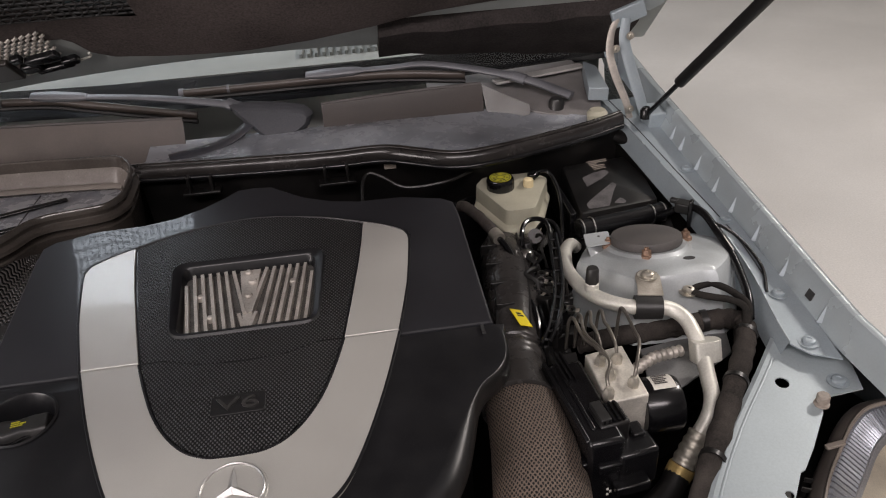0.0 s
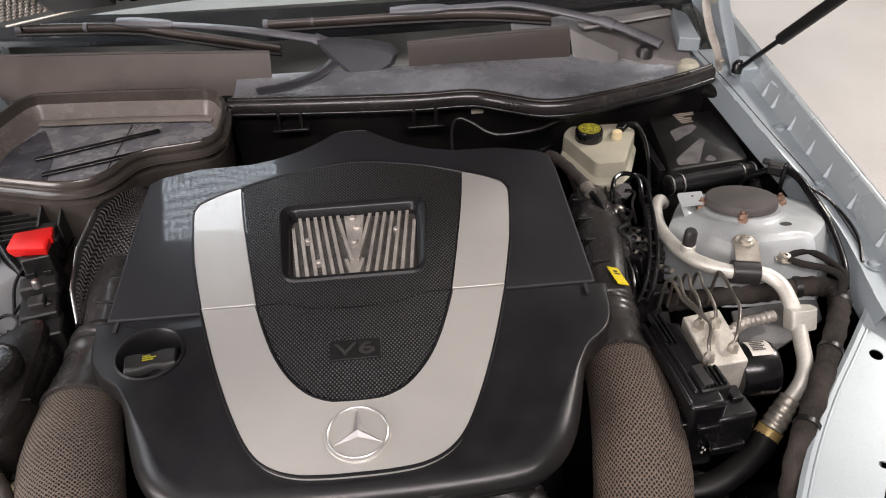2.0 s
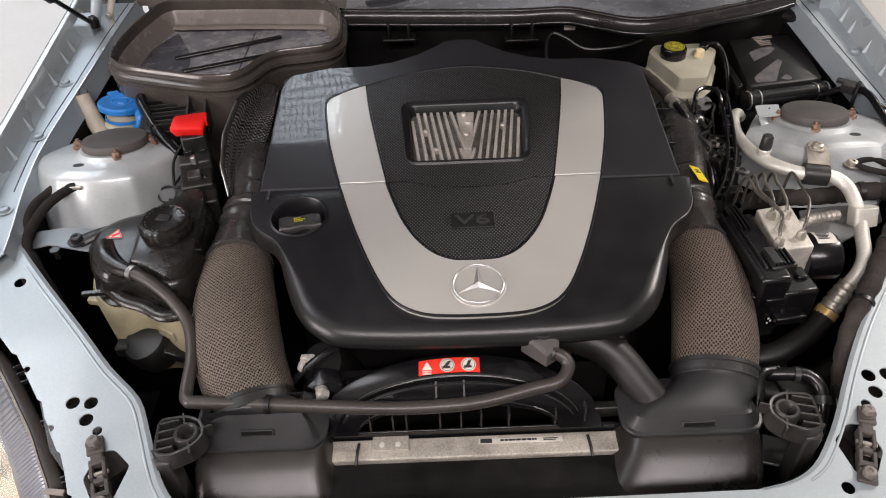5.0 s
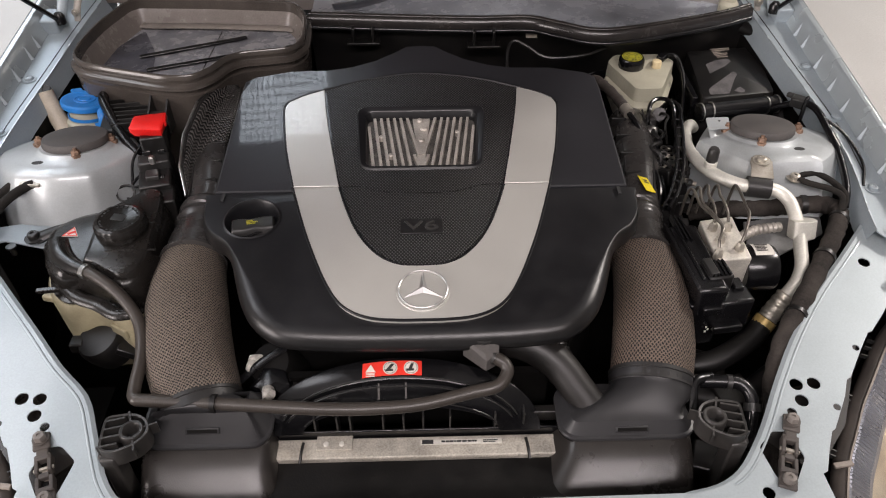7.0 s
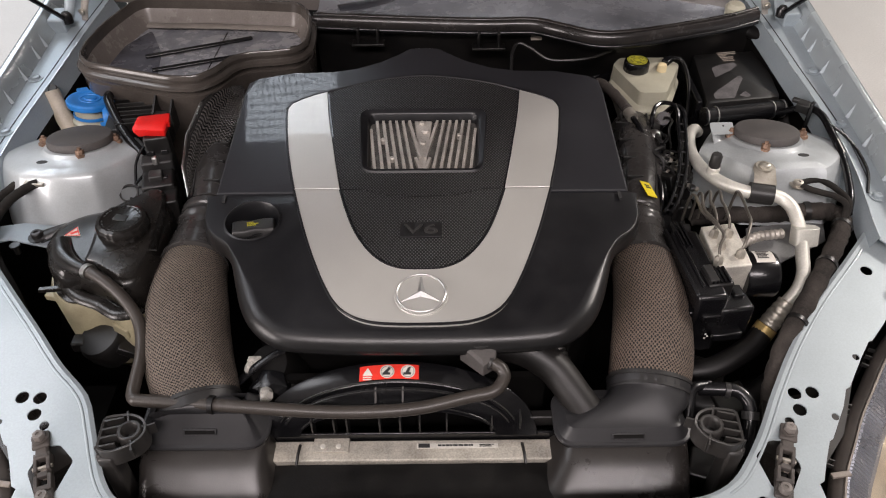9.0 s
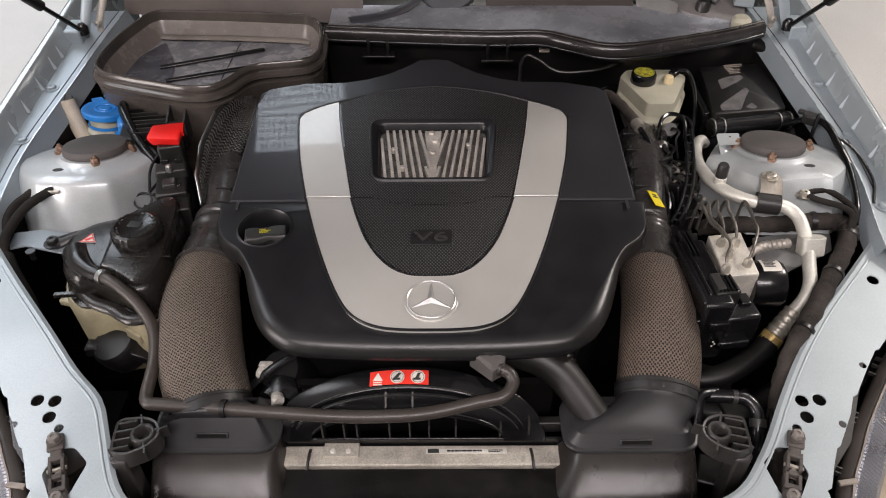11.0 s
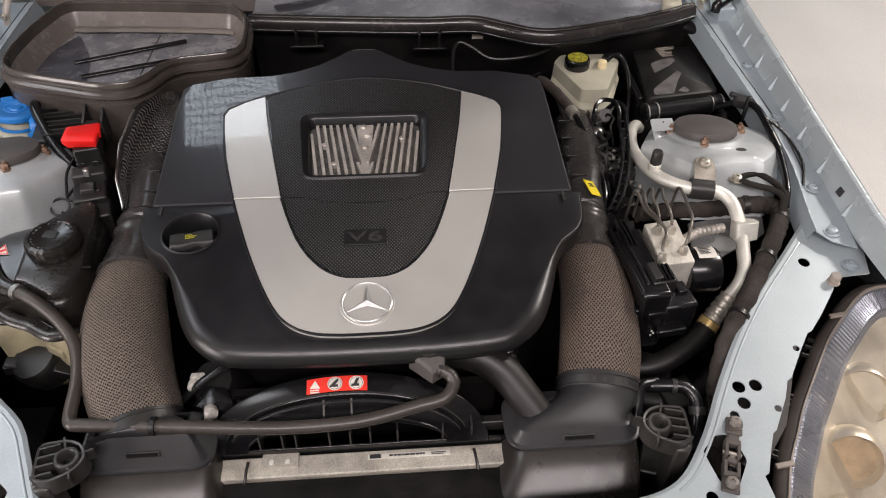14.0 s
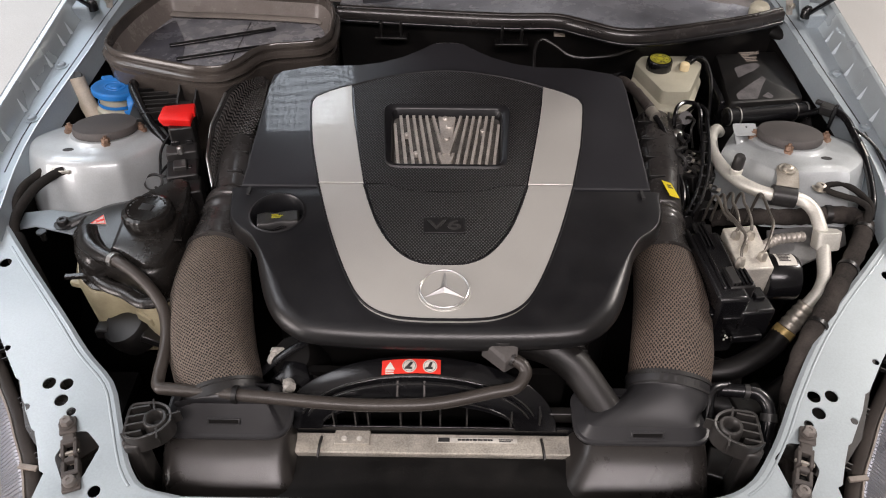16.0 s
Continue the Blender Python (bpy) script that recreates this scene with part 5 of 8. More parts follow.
# yellow sticker on the runner
lab = part("sticker", block(bmesh.new(), (0.331, 0.232, 0.812), (0.019, 0.032, 0.001), Matrix.Rotation(radians(28), 4, "Y") @ Matrix.Rotation(radians(14), 4, "Z")), YELLOW_LABEL, hr, "yellow warning sticker")
bars(lab, (0.331, 0.238, 0.8125), (0.6, 0.9), 0.010, 0.009, INK, Matrix.Rotation(radians(28), 4, "Y") @ Matrix.Rotation(radians(14), 4, "Z"))


def ring_box(x0, x1, y0, y1, z, r=0.02):
    return [(x, y, z) for x, y in rounded([(x0, y0), (x1, y0), (x1, y1), (x0, y1)], r, 4)]


SCOOP = material("satin_brown_black_scoop", (0.022, 0.0195, 0.0178), 0.26, spots=0.3, spot_scale=8, grain=0.14, grain_scale=620, bump=0.14, dust=0.18, dust_colour=(0.050, 0.044, 0.039), specks=0.10, speck_colour=(0.09, 0.08, 0.07))
SCOOP_LID = material("satin_grey_scoop_lid", (0.0215, 0.0213, 0.0228), 0.40, spots=0.2, spot_scale=8, grain=0.1, grain_scale=700, bump=0.08, dust=0.10, dust_colour=(0.05, 0.047, 0.045))


def duct(s):
    """The moulded scoop in front: a lower bucket and a strapped lid that turns up into the hose."""
    d = thing("intake_scoop", "dusty grey-brown moulded air intake scoop at the car's front", "air duct", "intake scoops")
    bm = bmesh.new()
    # top face slopes to the front in one plane; the inner flank of the wider one flares out
    steps = ((0.180, 0.316), (0.175, 0.319), (0.168, 0.320), (0.152, 0.320), (0.132, 0.319), (0.120, 0.316), (0.112, 0.312)) if s > 0 else ((0.188, 0.334), (0.187, 0.337), (0.185, 0.338), (0.179, 0.338), (0.172, 0.337), (0.168, 0.334), (0.166, 0.328))
    rings = []
    for (a, b), (y, z, r) in zip(steps, ((-0.128 - 0.006 * (s > 0), 0.7185 - 0.003 * (s > 0), 0.020), (-0.1455, 0.7130, 0.022), (-0.163, 0.7030, 0.026), (-0.188, 0.6840, 0.030), (-0.211, 0.6640, 0.032), (-0.220, 0.6480, 0.034), (-0.223, 0.45, 0.034))):
        rings.append(ring_box(s * a, s * b, y, -0.090, z, r))
    part("bucket", shell(bm, rings), SCOOP, d, "dusty moulded bucket", sharp=60)
    bm = bmesh.new()
    c, ax, r = (Vector((0.2875, -0.058, 0.717)), Vector((-0.09, -0.48, -0.18)).normalized(), 0.0535) if s > 0 else (Vector((-0.2735, -0.087, 0.725)), Vector((0.16, -0.40, -0.15)).normalized(), 0.0515)
    side = ax.cross(Vector((0, 0, 1))).normalized()
    upv = side.cross(ax).normalized()
    side = side if side.x > 0 else -side
    bx = (0.164, 0.322, -0.136, -0.062) if s > 0 else (-0.337, -0.188, -0.136, -0.062)
    lift, crest, back = (0.003, 0.0, 0.0105) if s > 0 else (0.006, 0.015, 0.0220)
    lower = [(x, y) for x, y in rounded([(bx[0], bx[2]), (bx[1], bx[2]), (bx[1], bx[3]), (bx[0], bx[3])], 0.024, 8)]
    lower = [tuple(Vector(p).lerp(Vector(q), k / 6)) for p, q in zip(lower, lower[1:] + lower[:1]) for k in range(6 if (Vector(q) - Vector(p)).length > 0.02 else 1)]
    mx, my = (bx[0] + bx[1]) / 2, (bx[2] + bx[3]) / 2
    ang = [math.atan2((y - my) / (bx[3] - bx[2]), (x - mx) / (bx[1] - bx[0])) for x, y in lower]
    band = inset(lower, back)
    collar = [c + side * (r * math.cos(a)) - upv * (r * 0.92 * math.sin(a)) for a in ang]
    rings = [[p - ax * 0.004 for p in collar], [p + ax * 0.004 for p in collar]]
    collar = [c + (p - c) * 0.955 for p in collar]
    for t in (0.06, 0.14, 0.24, 0.34, 0.44, 0.54, 0.64, 0.74, 0.84, 0.93):
        ring = []
        for p, a, (x, y) in zip(collar, ang, band):
            q = Vector((x, y, 0.7315 + lift + crest - 0.20 * (y - bx[2]) * (s > 0)))
            if s > 0:
                p0, p1, p2 = p + ax * 0.005, p + ax * 0.028, q + Vector(((mx - x) * 0.20, (my - y) * 0.48, 0.001))
            else:
                p0 = p + ax * 0.005
                p1, p2 = p0.lerp(q, 0.33) + Vector((0, -0.002, 0.004)), p0.lerp(q, 0.80) + Vector((0, -0.003, 0.006))
            # the neck squares off between the round hose and the box below
            out = (side * math.cos(a) - upv * math.sin(a)) * (r * (0.07 if s > 0 else 0.20) * math.sin(2 * a) ** 2 * math.sin(math.pi * t) * (math.sin(a) < 0))
            ring.append(p0 * (1 - t) ** 3 + p1 * (3 * t * (1 - t) ** 2) + p2 * (3 * t * t * (1 - t)) + q * t ** 3 + out)
        rings.append(ring)
    rings += [[Vector((x, y, 0.7315 + lift + crest - 0.20 * (y - bx[2]) * (s > 0))) for x, y in band], [Vector((x, y, 0.7290 + lift + crest * 0.88 - 0.18 * (y - bx[2]) * (s > 0))) for x, y in inset(lower, back * 0.85)], [Vector((x, y, 0.7160 + lift)) for x, y in lower], [Vector((x, y, 0.7150 + lift)) for x, y in inset(lower, -0.0034)], [Vector((x, y, 0.7130 + lift)) for x, y in inset(lower, -0.0046)], [Vector((x, y, 0.7095 + lift)) for x, y in inset(lower, -0.0038)], [Vector((x, y, 0.7085 + lift)) for x, y in inset(lower, -0.0005)], [Vector((x, y, 0.7040)) for x, y in inset(lower, 0.001)]]
    front = min(range(len(lower)), key=lambda i: abs(lower[i][0] - (0.246 if s > 0 else -0.262)) + 10 * (lower[i][1] - bx[2]))
    mid, below = rings[-7][front], rings[-6][front]
    part("lid", shell(bm, rings), SCOOP_LID, d, "strapped black lid", sharp=24)
    # near-black bead added to draw the shaded gap under the lid
    seam = inset(lower, -0.0022)
    part("gasket", tube(bmesh.new(), [(x, y, 0.7076 + lift) for x, y in seam + seam[:1]], 0.0017, 6, 1), DEEP, d, "dark line painted for the gap under the lid")
    x = 0.246 if s > 0 else -0.262
    slope = Matrix.Rotation(math.atan2(below.z - mid.z, below.y - mid.y) + math.pi, 4, "X")
    spot = Vector((x, (mid.y + below.y) / 2, (mid.z + below.z) / 2)) + (slope.to_3x3() @ Vector((0, 0, 0.0006)))
    slot = part("slot_rim", block(bmesh.new(), spot, (0.040, 0.0080, 0.0030), slope), SCOOP_LID, d, bevel=0.0012)
    part("slot", block(bmesh.new(), spot, (0.035, 0.0044, 0.0040), slope), DEEP, slot)
    return d


duct(1), duct(-1)

# ---- radiator, fan shroud, hoses at the front ----
rad = thing("radiator", "dusty aluminium radiator with black fan shroud and labels", "radiator")
bm = prism(bmesh.new(), [(-0.245, -0.1395), (0.250, -0.1395), (0.250, -0.1110), (-0.245, -0.1110)], 0.690, 0.45)
part("top_tank", bm, RAD_ALU, rad, "flat dusty aluminium top tank", bevel=0.002)
bm = prism(bmesh.new(), [(-0.134, -0.1285), (-0.090, -0.1285), (-0.090, -0.1085), (-0.134, -0.1085)], 0.6925, 0.680)
part("bracket_plate", bm, RAD_ALU, rad, bevel=0.0008)
for x in (-0.122, -0.103):
    part("rivet", lathe(bmesh.new(), [(0, 0), (0.0038, 0), (0.003, 0.0018), (0, 0.0022)], (x, -0.121, 0.6925), seg=10), WHITE, rad)
lb = part("label", block(bmesh.new(), (0.043, -0.1205, 0.6905), (0.100, 0.0070, 0.0008)), WHITE, rad, "pale printed label strip")
part("print_block", block(bmesh.new(), (0.002, -0.1203, 0.6912), (0.014, 0.0055, 0.0006)), INK, lb)
bars(lb, (0.046, -0.1200, 0.6909), (0.6,), 0.055, 0.0042, INK)
bars(lb, (0.080, -0.1205, 0.6909), (0.8, 0.5), 0.020, 0.0045, INK)
bm = bmesh.new()
for i in range(62):
    block(bm, (-0.085 + 0.0032 * i, -0.1402, 0.6865), (0.0012, 0.002, 0.004))
part("fin_edge", bm, RAD_ALU, rad, kind="stuff")
for x0, x1 in ((-0.149, -0.152), (0.122, 0.125)):
    part("prong", tube(bmesh.new(), [(x0, -0.122, 0.698), ((x0 + x1) / 2, -0.134, 0.697), (x1, -0.146, 0.690)], 0.0019, 6, 3), PLASTIC, rad)
bm = prism(bmesh.new(), [(-0.20, -0.222), (0.20, -0.222), (0.20, -0.1415), (-0.20, -0.1415)], lambda x, y: 0.684 + 0.10 * (y + 0.1415), 0.60)
part("air_guide", bm, material("grimy_air_guide", (0.0045, 0.0042, 0.004), 0.42, spec=0.25, spots=0.4, spot_scale=14, grain=0.2, bump=0.2, dust=0.25, dust_colour=(0.02, 0.017, 0.014)), rad, "flat dusty black air guide")

shroud = thing("fan_shroud", "black plastic fan shroud with an arched rim and ribs", "fan shroud")


def shroud_point(x, half, apex, crest):
    """On an arch over the shroud's base: x across, half its half-width, apex and crest its middle."""
    h = math.sqrt(max(0.0, 1.0 - ((x + 0.030) / half) ** 2))
    return Vector((x, -0.112 + (apex + 0.112) * h ** 0.85, 0.700 + (crest - 0.700) * h))


def arch_run(half, apex, crest, n=36):
    return [shroud_point(-0.030 - half * math.cos(math.pi * k / n), half, apex, crest) for k in range(n + 1)]


ARCHES = ((0.172, -0.044, 0.727), (0.171, -0.0545, 0.7735), (0.170, -0.0568, 0.7762), (0.168, -0.0600, 0.7770), (0.147, -0.0832, 0.7725), (0.1450, -0.0850, 0.7708), (0.1440, -0.0857, 0.7630), (0.1410, -0.0890, 0.7618), (0.122, -0.1000, 0.7470), (0.1200, -0.1012, 0.7380))
bm = bmesh.new()
rows = [[bm.verts.new(p) for p in arch_run(*row)] for row in ARCHES]
for a, b in zip(rows, rows[1:]):
    for i in range(len(a) - 1):
        bm.faces.new((a[i], a[i + 1], b[i + 1], b[i]))
bmesh.ops.remove_doubles(bm, verts=bm.verts, dist=1e-5)
part("arched_rim", bm, GLOSS_BLACK, shroud, sharp=30)
for row in ((0.1475, -0.0835, 0.7730), (0.1412, -0.0890, 0.7624), (0.1212, -0.1004, 0.7468)):
    part("rim_edge", tube(bmesh.new(), arch_run(*row)[3:-3], 0.0010, 6, 1), PLASTIC_GREY, shroud)
bm = bmesh.new()
block(bm, (-0.015, -0.1075, 0.688), (0.40, 0.004, 0.026))
block(bm, (-0.015, -0.0985, 0.680), (0.40, 0.018, 0.004))
part("base_frame", bm, GLOSS_BLACK, shroud, bevel=0.0015)
# near-black sheet added for the shaded void behind the ribs
part("backing", block(bmesh.new(), (-0.015, -0.050, 0.66), (0.34, 0.01, 0.16)), DEEP, shroud)
for x in (-0.055, -0.0225):
    part("rib", block(bmesh.new(), (x, -0.0885, 0.7545), (0.0022, 0.022, 0.012), Matrix.Rotation(radians(38), 4, "X")), RUBBER_GREY, shroud)
for x in (-0.135, -0.108, -0.092, -0.052, -0.027, -0.003, 0.030, 0.085, 0.120):
    part("rib", block(bmesh.new(), (x, -0.1000, 0.7060), (0.0020, 0.016, 0.042)), PLASTIC_GREY, shroud)
for x, w in ((0.104, 0.022), (0.150, 0.040)):
    part("latch", block(bmesh.new(), (x, -0.093, 0.708), (w, 0.012, 0.018)), PLASTIC, shroud, bevel=0.002)
# red warning label on the rim
bm = bmesh.new()
xs = [-0.0745 + 0.0715 * i / 10 for i in range(11)]
lo = [bm.verts.new(shroud_point(x, 0.1488, -0.0813, 0.7736)) for x in xs]
hi = [bm.verts.new(shroud_point(x, 0.1660, -0.0622, 0.7773)) for x in xs]
for i in range(10):
    bm.faces.new((lo[i], lo[i + 1], hi[i + 1], hi[i]))
rl = part("warning_label", bm, RED_LABEL, shroud, "red warning label with white signs")
for cx, n in ((-0.041, 20), (-0.016, 20), (-0.0645, 3)):
    spot = shroud_point(cx, 0.1575, -0.0718, 0.7757)
    cy, zz = spot.y, spot.z
    r = 0.0088 if n == 20 else 0.0070
    m = Matrix.Translation((cx, cy, zz)) @ Matrix.Rotation(math.atan(0.17), 4, "X") @ Matrix.Rotation(radians(90), 4, "Z")
    part("sign", lathe(bmesh.new(), [(0, 0), (r, 0), (r, 0.0006), (0, 0.0006)], (0, 0, 0), m, seg=n), WHITE, rl)
    if n == 20:
        part("sign_print", lathe(bmesh.new(), [(r * 0.78, 0.0004), (r * 0.84, 0.0010), (r * 0.88, 0.0004)], (0, 0, 0), m, seg=20), INK, rl)
        part("sign_print", block(bmesh.new(), m @ Vector((0.001, 0.0, 0.001)), (0.0035, 0.011, 0.0008), Matrix.Rotation(radians(-35 if cx < -0.03 else -20), 4, "Z")), INK, rl)
        part("sign_print", block(bmesh.new(), m @ Vector((-0.003, 0.001, 0.001)), (0.009, 0.003, 0.0008)), INK, rl)
bars(rl, (-0.0645, -0.0800, 0.7728), (0.9, 0.9), 0.011, 0.006, WHITE, Matrix.Rotation(math.atan(0.17), 4, "X"))

# thin coolant overflow hose: from the tank round to the thermostat
overflow = thing("overflow_hose", "thin ribbed grey-brown hose looping across the engine's front", "hose")
hose_pts = [(-0.446, 0.076, 0.808), (-0.428, 0.065, 0.811), (-0.404, 0.049, 0.807), (-0.379, 0.029, 0.797), (-0.359, 0.004, 0.782), (-0.349, -0.034, 0.769), (-0.3475, -0.080, 0.760), (-0.343, -0.0955, 0.760), (-0.328, -0.0995, 0.760), (-0.250, -0.106, 0.760), (-0.122, -0.1175, 0.760),
            (-0.05, -0.119, 0.761), (0.0, -0.115, 0.762), (0.055, -0.1035, 0.766), (0.086, -0.098, 0.770), (0.0985, -0.084, 0.776), (0.097, -0.075, 0.781), (0.090, -0.070, 0.784), (0.078, -0.064, 0.786)]
HOSE = weave("ribbed_hose_rubber", (0.020, 0.0175, 0.015), (0.042, 0.036, 0.031), 0.0001, 1100, rough=0.36, depth=0.25)
part("hose_body", tube(bmesh.new(), hose_pts, 0.0078, 14, 10), HOSE, overflow)
part("clip", tube(bmesh.new(), [(-0.2505, -0.106, 0.7601), (-0.2445, -0.1065, 0.7601)], 0.0112, 12, 1), PLASTIC, overflow)
part("hose_clamp", tube(bmesh.new(), [(-0.441, 0.0735, 0.8088), (-0.434, 0.069, 0.8100)], 0.0106, 14, 1), CHROME_DULL, overflow)
elbow = thing("hose_connector", "grey moulded elbow connector at the thermostat", "connector")
bm = bmesh.new()
# a wedge: a flat sloping top, a ridge, and a lighter end face towards the hose
low = [(0.047, -0.052), (0.060, -0.036), (0.092, -0.048), (0.089, -0.068), (0.074, -0.078)]
top = [(0.049, -0.051), (0.060, -0.039), (0.087, -0.049), (0.083, -0.062), (0.073, -0.071)]
shell(bm, [[(x, y, 0.800 + 0.25 * (y + 0.055)) for x, y in top], [(x, y, 0.797 + 0.25 * (y + 0.055)) for x, y in low], [(x, y, 0.772) for x, y in low]])
part("housing", bm, RUBBER_GREY, elbow, sharp=25, bevel=0.0012)
part("ridge", tube(bmesh.new(), [(0.052, -0.050, 0.8025), (0.072, -0.058, 0.8010), (0.086, -0.051, 0.8020)], 0.0022, 8, 4), PLASTIC_GREY, elbow)
part("spigot", tube(bmesh.new(), [(0.078, -0.064, 0.786), (0.086, -0.068, 0.785)], 0.0098, 14, 1), PLASTIC_GREY, elbow)
part("release_tab", block(bmesh.new(), (0.098, -0.043, 0.790), (0.016, 0.010, 0.008), Matrix.Rotation(radians(-20), 4, "Z")), PLASTIC, elbow, bevel=0.0015)
top_hose = thing("coolant_hose", "thick black coolant hose beneath the engine cover", "hose", "coolant hoses")
part("hose_body", tube(bmesh.new(), [(0.080, -0.020, 0.775), (0.108, -0.026, 0.770), (0.138, -0.034, 0.763), (0.166, -0.050, 0.750), (0.190, -0.076, 0.730), (0.22, -0.108, 0.70)], [0.0215, 0.0220, 0.0220, 0.0215, 0.0210, 0.021], 24, 8), material("dull_brown_rubber", (0.0085, 0.0074, 0.0068), 0.46, spots=0.3, grain=0.12, bump=0.08, dust=0.2, dust_colour=(0.038, 0.033, 0.029)), top_hose)
bellows = part("bellows", tube(bmesh.new(), [(0.158, 0.000, 0.735), (0.170, -0.020, 0.728), (0.180, -0.045, 0.715)], 0.019, 18, 14, ridge=0.003, ridge_step=0.0055), PLASTIC, top_hose, "ribbed black bellows")
part("clamp", tube(bmesh.new(), [(0.086, -0.0205, 0.7745), (0.093, -0.0215, 0.7735)], 0.0242, 22, 1), PLASTIC_GREY, top_hose)

# ---- filter tray, washer filler, coolant tank side ----
tray = thing("filter_housing", "open dusty brown-black plastic filter housing without its lid", "filter housing")
rim = rounded([(-0.586, 0.512), (-0.590, 0.566), (-0.580, 0.640), (-0.556, 0.722), (-0.535, 0.742), (-0.388, 0.733), (-0.232, 0.716), (-0.205, 0.672), (-0.197, 0.622), (-0.195, 0.556), (-0.212, 0.524), (-0.250, 0.515), (-0.296, 0.509), (-0.318, 0.495), (-0.336, 0.456), (-0.364, 0.430), (-0.410, 0.431), (-0.505, 0.461), (-0.560, 0.482)], 0.02, 3)


def ring_at(d, z):
    return [(x, y, z) for x, y in inset(rim, d)]


bm = shell(bmesh.new(), [ring_at(0.0135, 0.830), ring_at(0.0125, 0.874), ring_at(0.0105, 0.882), ring_at(0.0105, 0.8875), ring_at(0.0085, 0.8900), ring_at(0.006, 0.8900), ring_at(0.004, 0.8875), ring_at(0.003, 0.882), ring_at(0.0045, 0.8790), ring_at(0.0045, 0.876), ring_at(0.000, 0.8745), ring_at(-0.003, 0.872), ring_at(-0.004, 0.867), ring_at(-0.001, 0.864), ring_at(0.004, 0.862), ring_at(0.004, 0.856), ring_at(0.001, 0.854), ring_at(0.004, 0.80), ring_at(0.020, 0.68)], False, True)
part("wall", bm, material("brown_gloss_plastic", (0.058, 0.050, 0.044), 0.14, spots=0.35, spot_scale=7, grain=0.12, bump=0.06, dust=0.22, dust_colour=(0.11, 0.095, 0.08)), tray, "dusty double-lipped wall", sharp=32)
TRAY_IN = material("dusty_tray_wall", (0.155, 0.136, 0.123), 0.20, spots=0.2, spot_scale=5, grain=0.12, bump=0.08, dust=0.28, dust_colour=(0.25, 0.225, 0.20))
TRAY_FL = material("dusty_tray_bottom", (0.20, 0.203, 0.222), 0.18, spots=0.4, spot_scale=5, grain=0.12, bump=0.08, dust=0.6, dust_colour=(0.46, 0.45, 0.435))
bm = shell(bmesh.new(), [ring_at(0.028, 0.838), ring_at(0.025, 0.843), ring_at(0.016, 0.866), ring_at(0.0125, 0.872)], False, False)
bm2 = sheet(bmesh.new(), [(x, y) for x, y, z in ring_at(0.0275, 0)], [], lambda x, y: 0.8385, 0.004)
part("bottom", bm2, TRAY_FL, tray, "dust-covered bottom")
part("floor_pan", bm, TRAY_IN, tray, "dust-covered bottom", sharp=45)
TRAY_LEDGE = material("tan_dusty_ledge", (0.20, 0.178, 0.158), 0.30, spots=0.3, spot_scale=9, grain=0.12, bump=0.08, dust=0.4, dust_colour=(0.30, 0.27, 0.24))
# a ledge along the back, seams across the bottom, and stiffening ribs on the front wall
ledge = [(-0.528, 0.712, 0.846), (-0.500, 0.708, 0.846), (-0.388, 0.703, 0.846), (-0.262, 0.690, 0.846), (-0.236, 0.684, 0.846)]
part("ledge", tube(bmesh.new(), ledge, 0.0105, 8, 5, (1.0, 0.30)), TRAY_LEDGE, tray, "tan dust-covered ledge")
for p0, p1 in (((-0.375, 0.695), (-0.385, 0.455)),):
    part("bottom_seam", tube(bmesh.new(), [(p0[0], p0[1], 0.8388), (p1[0], p1[1], 0.8384)], 0.0009, 6, 1), PLASTIC_BROWN, tray)
for x, y in ((-0.235, 0.600), (-0.246, 0.560), (-0.222, 0.575)):
    part("tab", block(bmesh.new(), (x, y, 0.850), (0.018, 0.004, 0.014), Matrix.Rotation(radians(24), 4, "Z"), 0.6), PLASTIC_BROWN, tray)
for p0, p1 in (((-0.501, 0.592), (-0.322, 0.662)), ((-0.476, 0.543), (-0.338, 0.591))):
    d = Vector((p1[0] - p0[0], p1[1] - p0[1], 0))
    c = Vector(((p0[0] + p1[0]) / 2, (p0[1] + p1[1]) / 2, 0.8425))
    part("strap", block(bmesh.new(), c, (d.length, 0.0095, 0.005), Matrix.Rotation(math.atan2(d.y, d.x), 4, "Z")), GLOSS_BLACK, tray, "black rubber strap", bevel=0.002)
# a deeper corner's shade, put into a flat dark patch
part("deep_corner", prism(bmesh.new(), rounded([(-0.562, 0.535), (-0.552, 0.640), (-0.520, 0.700), (-0.478, 0.610), (-0.462, 0.515), (-0.505, 0.500)], 0.012, 3), 0.8402, 0.838), material("painted_corner_shade", (0.060, 0.060, 0.072), 0.2, spots=0.5, spot_scale=12, grain=0.15, bump=0.1, dust=0.3, dust_colour=(0.20, 0.20, 0.21)), tray)
part("tab", block(bmesh.new(), (-0.262, 0.555, 0.855), (0.016, 0.006, 0.022), Matrix.Rotation(radians(40), 4, "Z"), 0.6), PLASTIC_BROWN, tray)

washer = thing("washer_filler", "washer bottle neck with a blue hinged cap", "washer bottle")
tz = Matrix.Rotation(radians(-8), 4, "X") @ Matrix.Rotation(radians(6), 4, "Y")
part("neck", lathe(bmesh.new(), [(0.034, -0.16), (0.033, -0.034), (0.0275, -0.030), (0.027, -0.004), (0.0, -0.004)], (-0.562, 0.468, 0.828), tz, seg=28), MILKY, washer, "milky plastic neck")
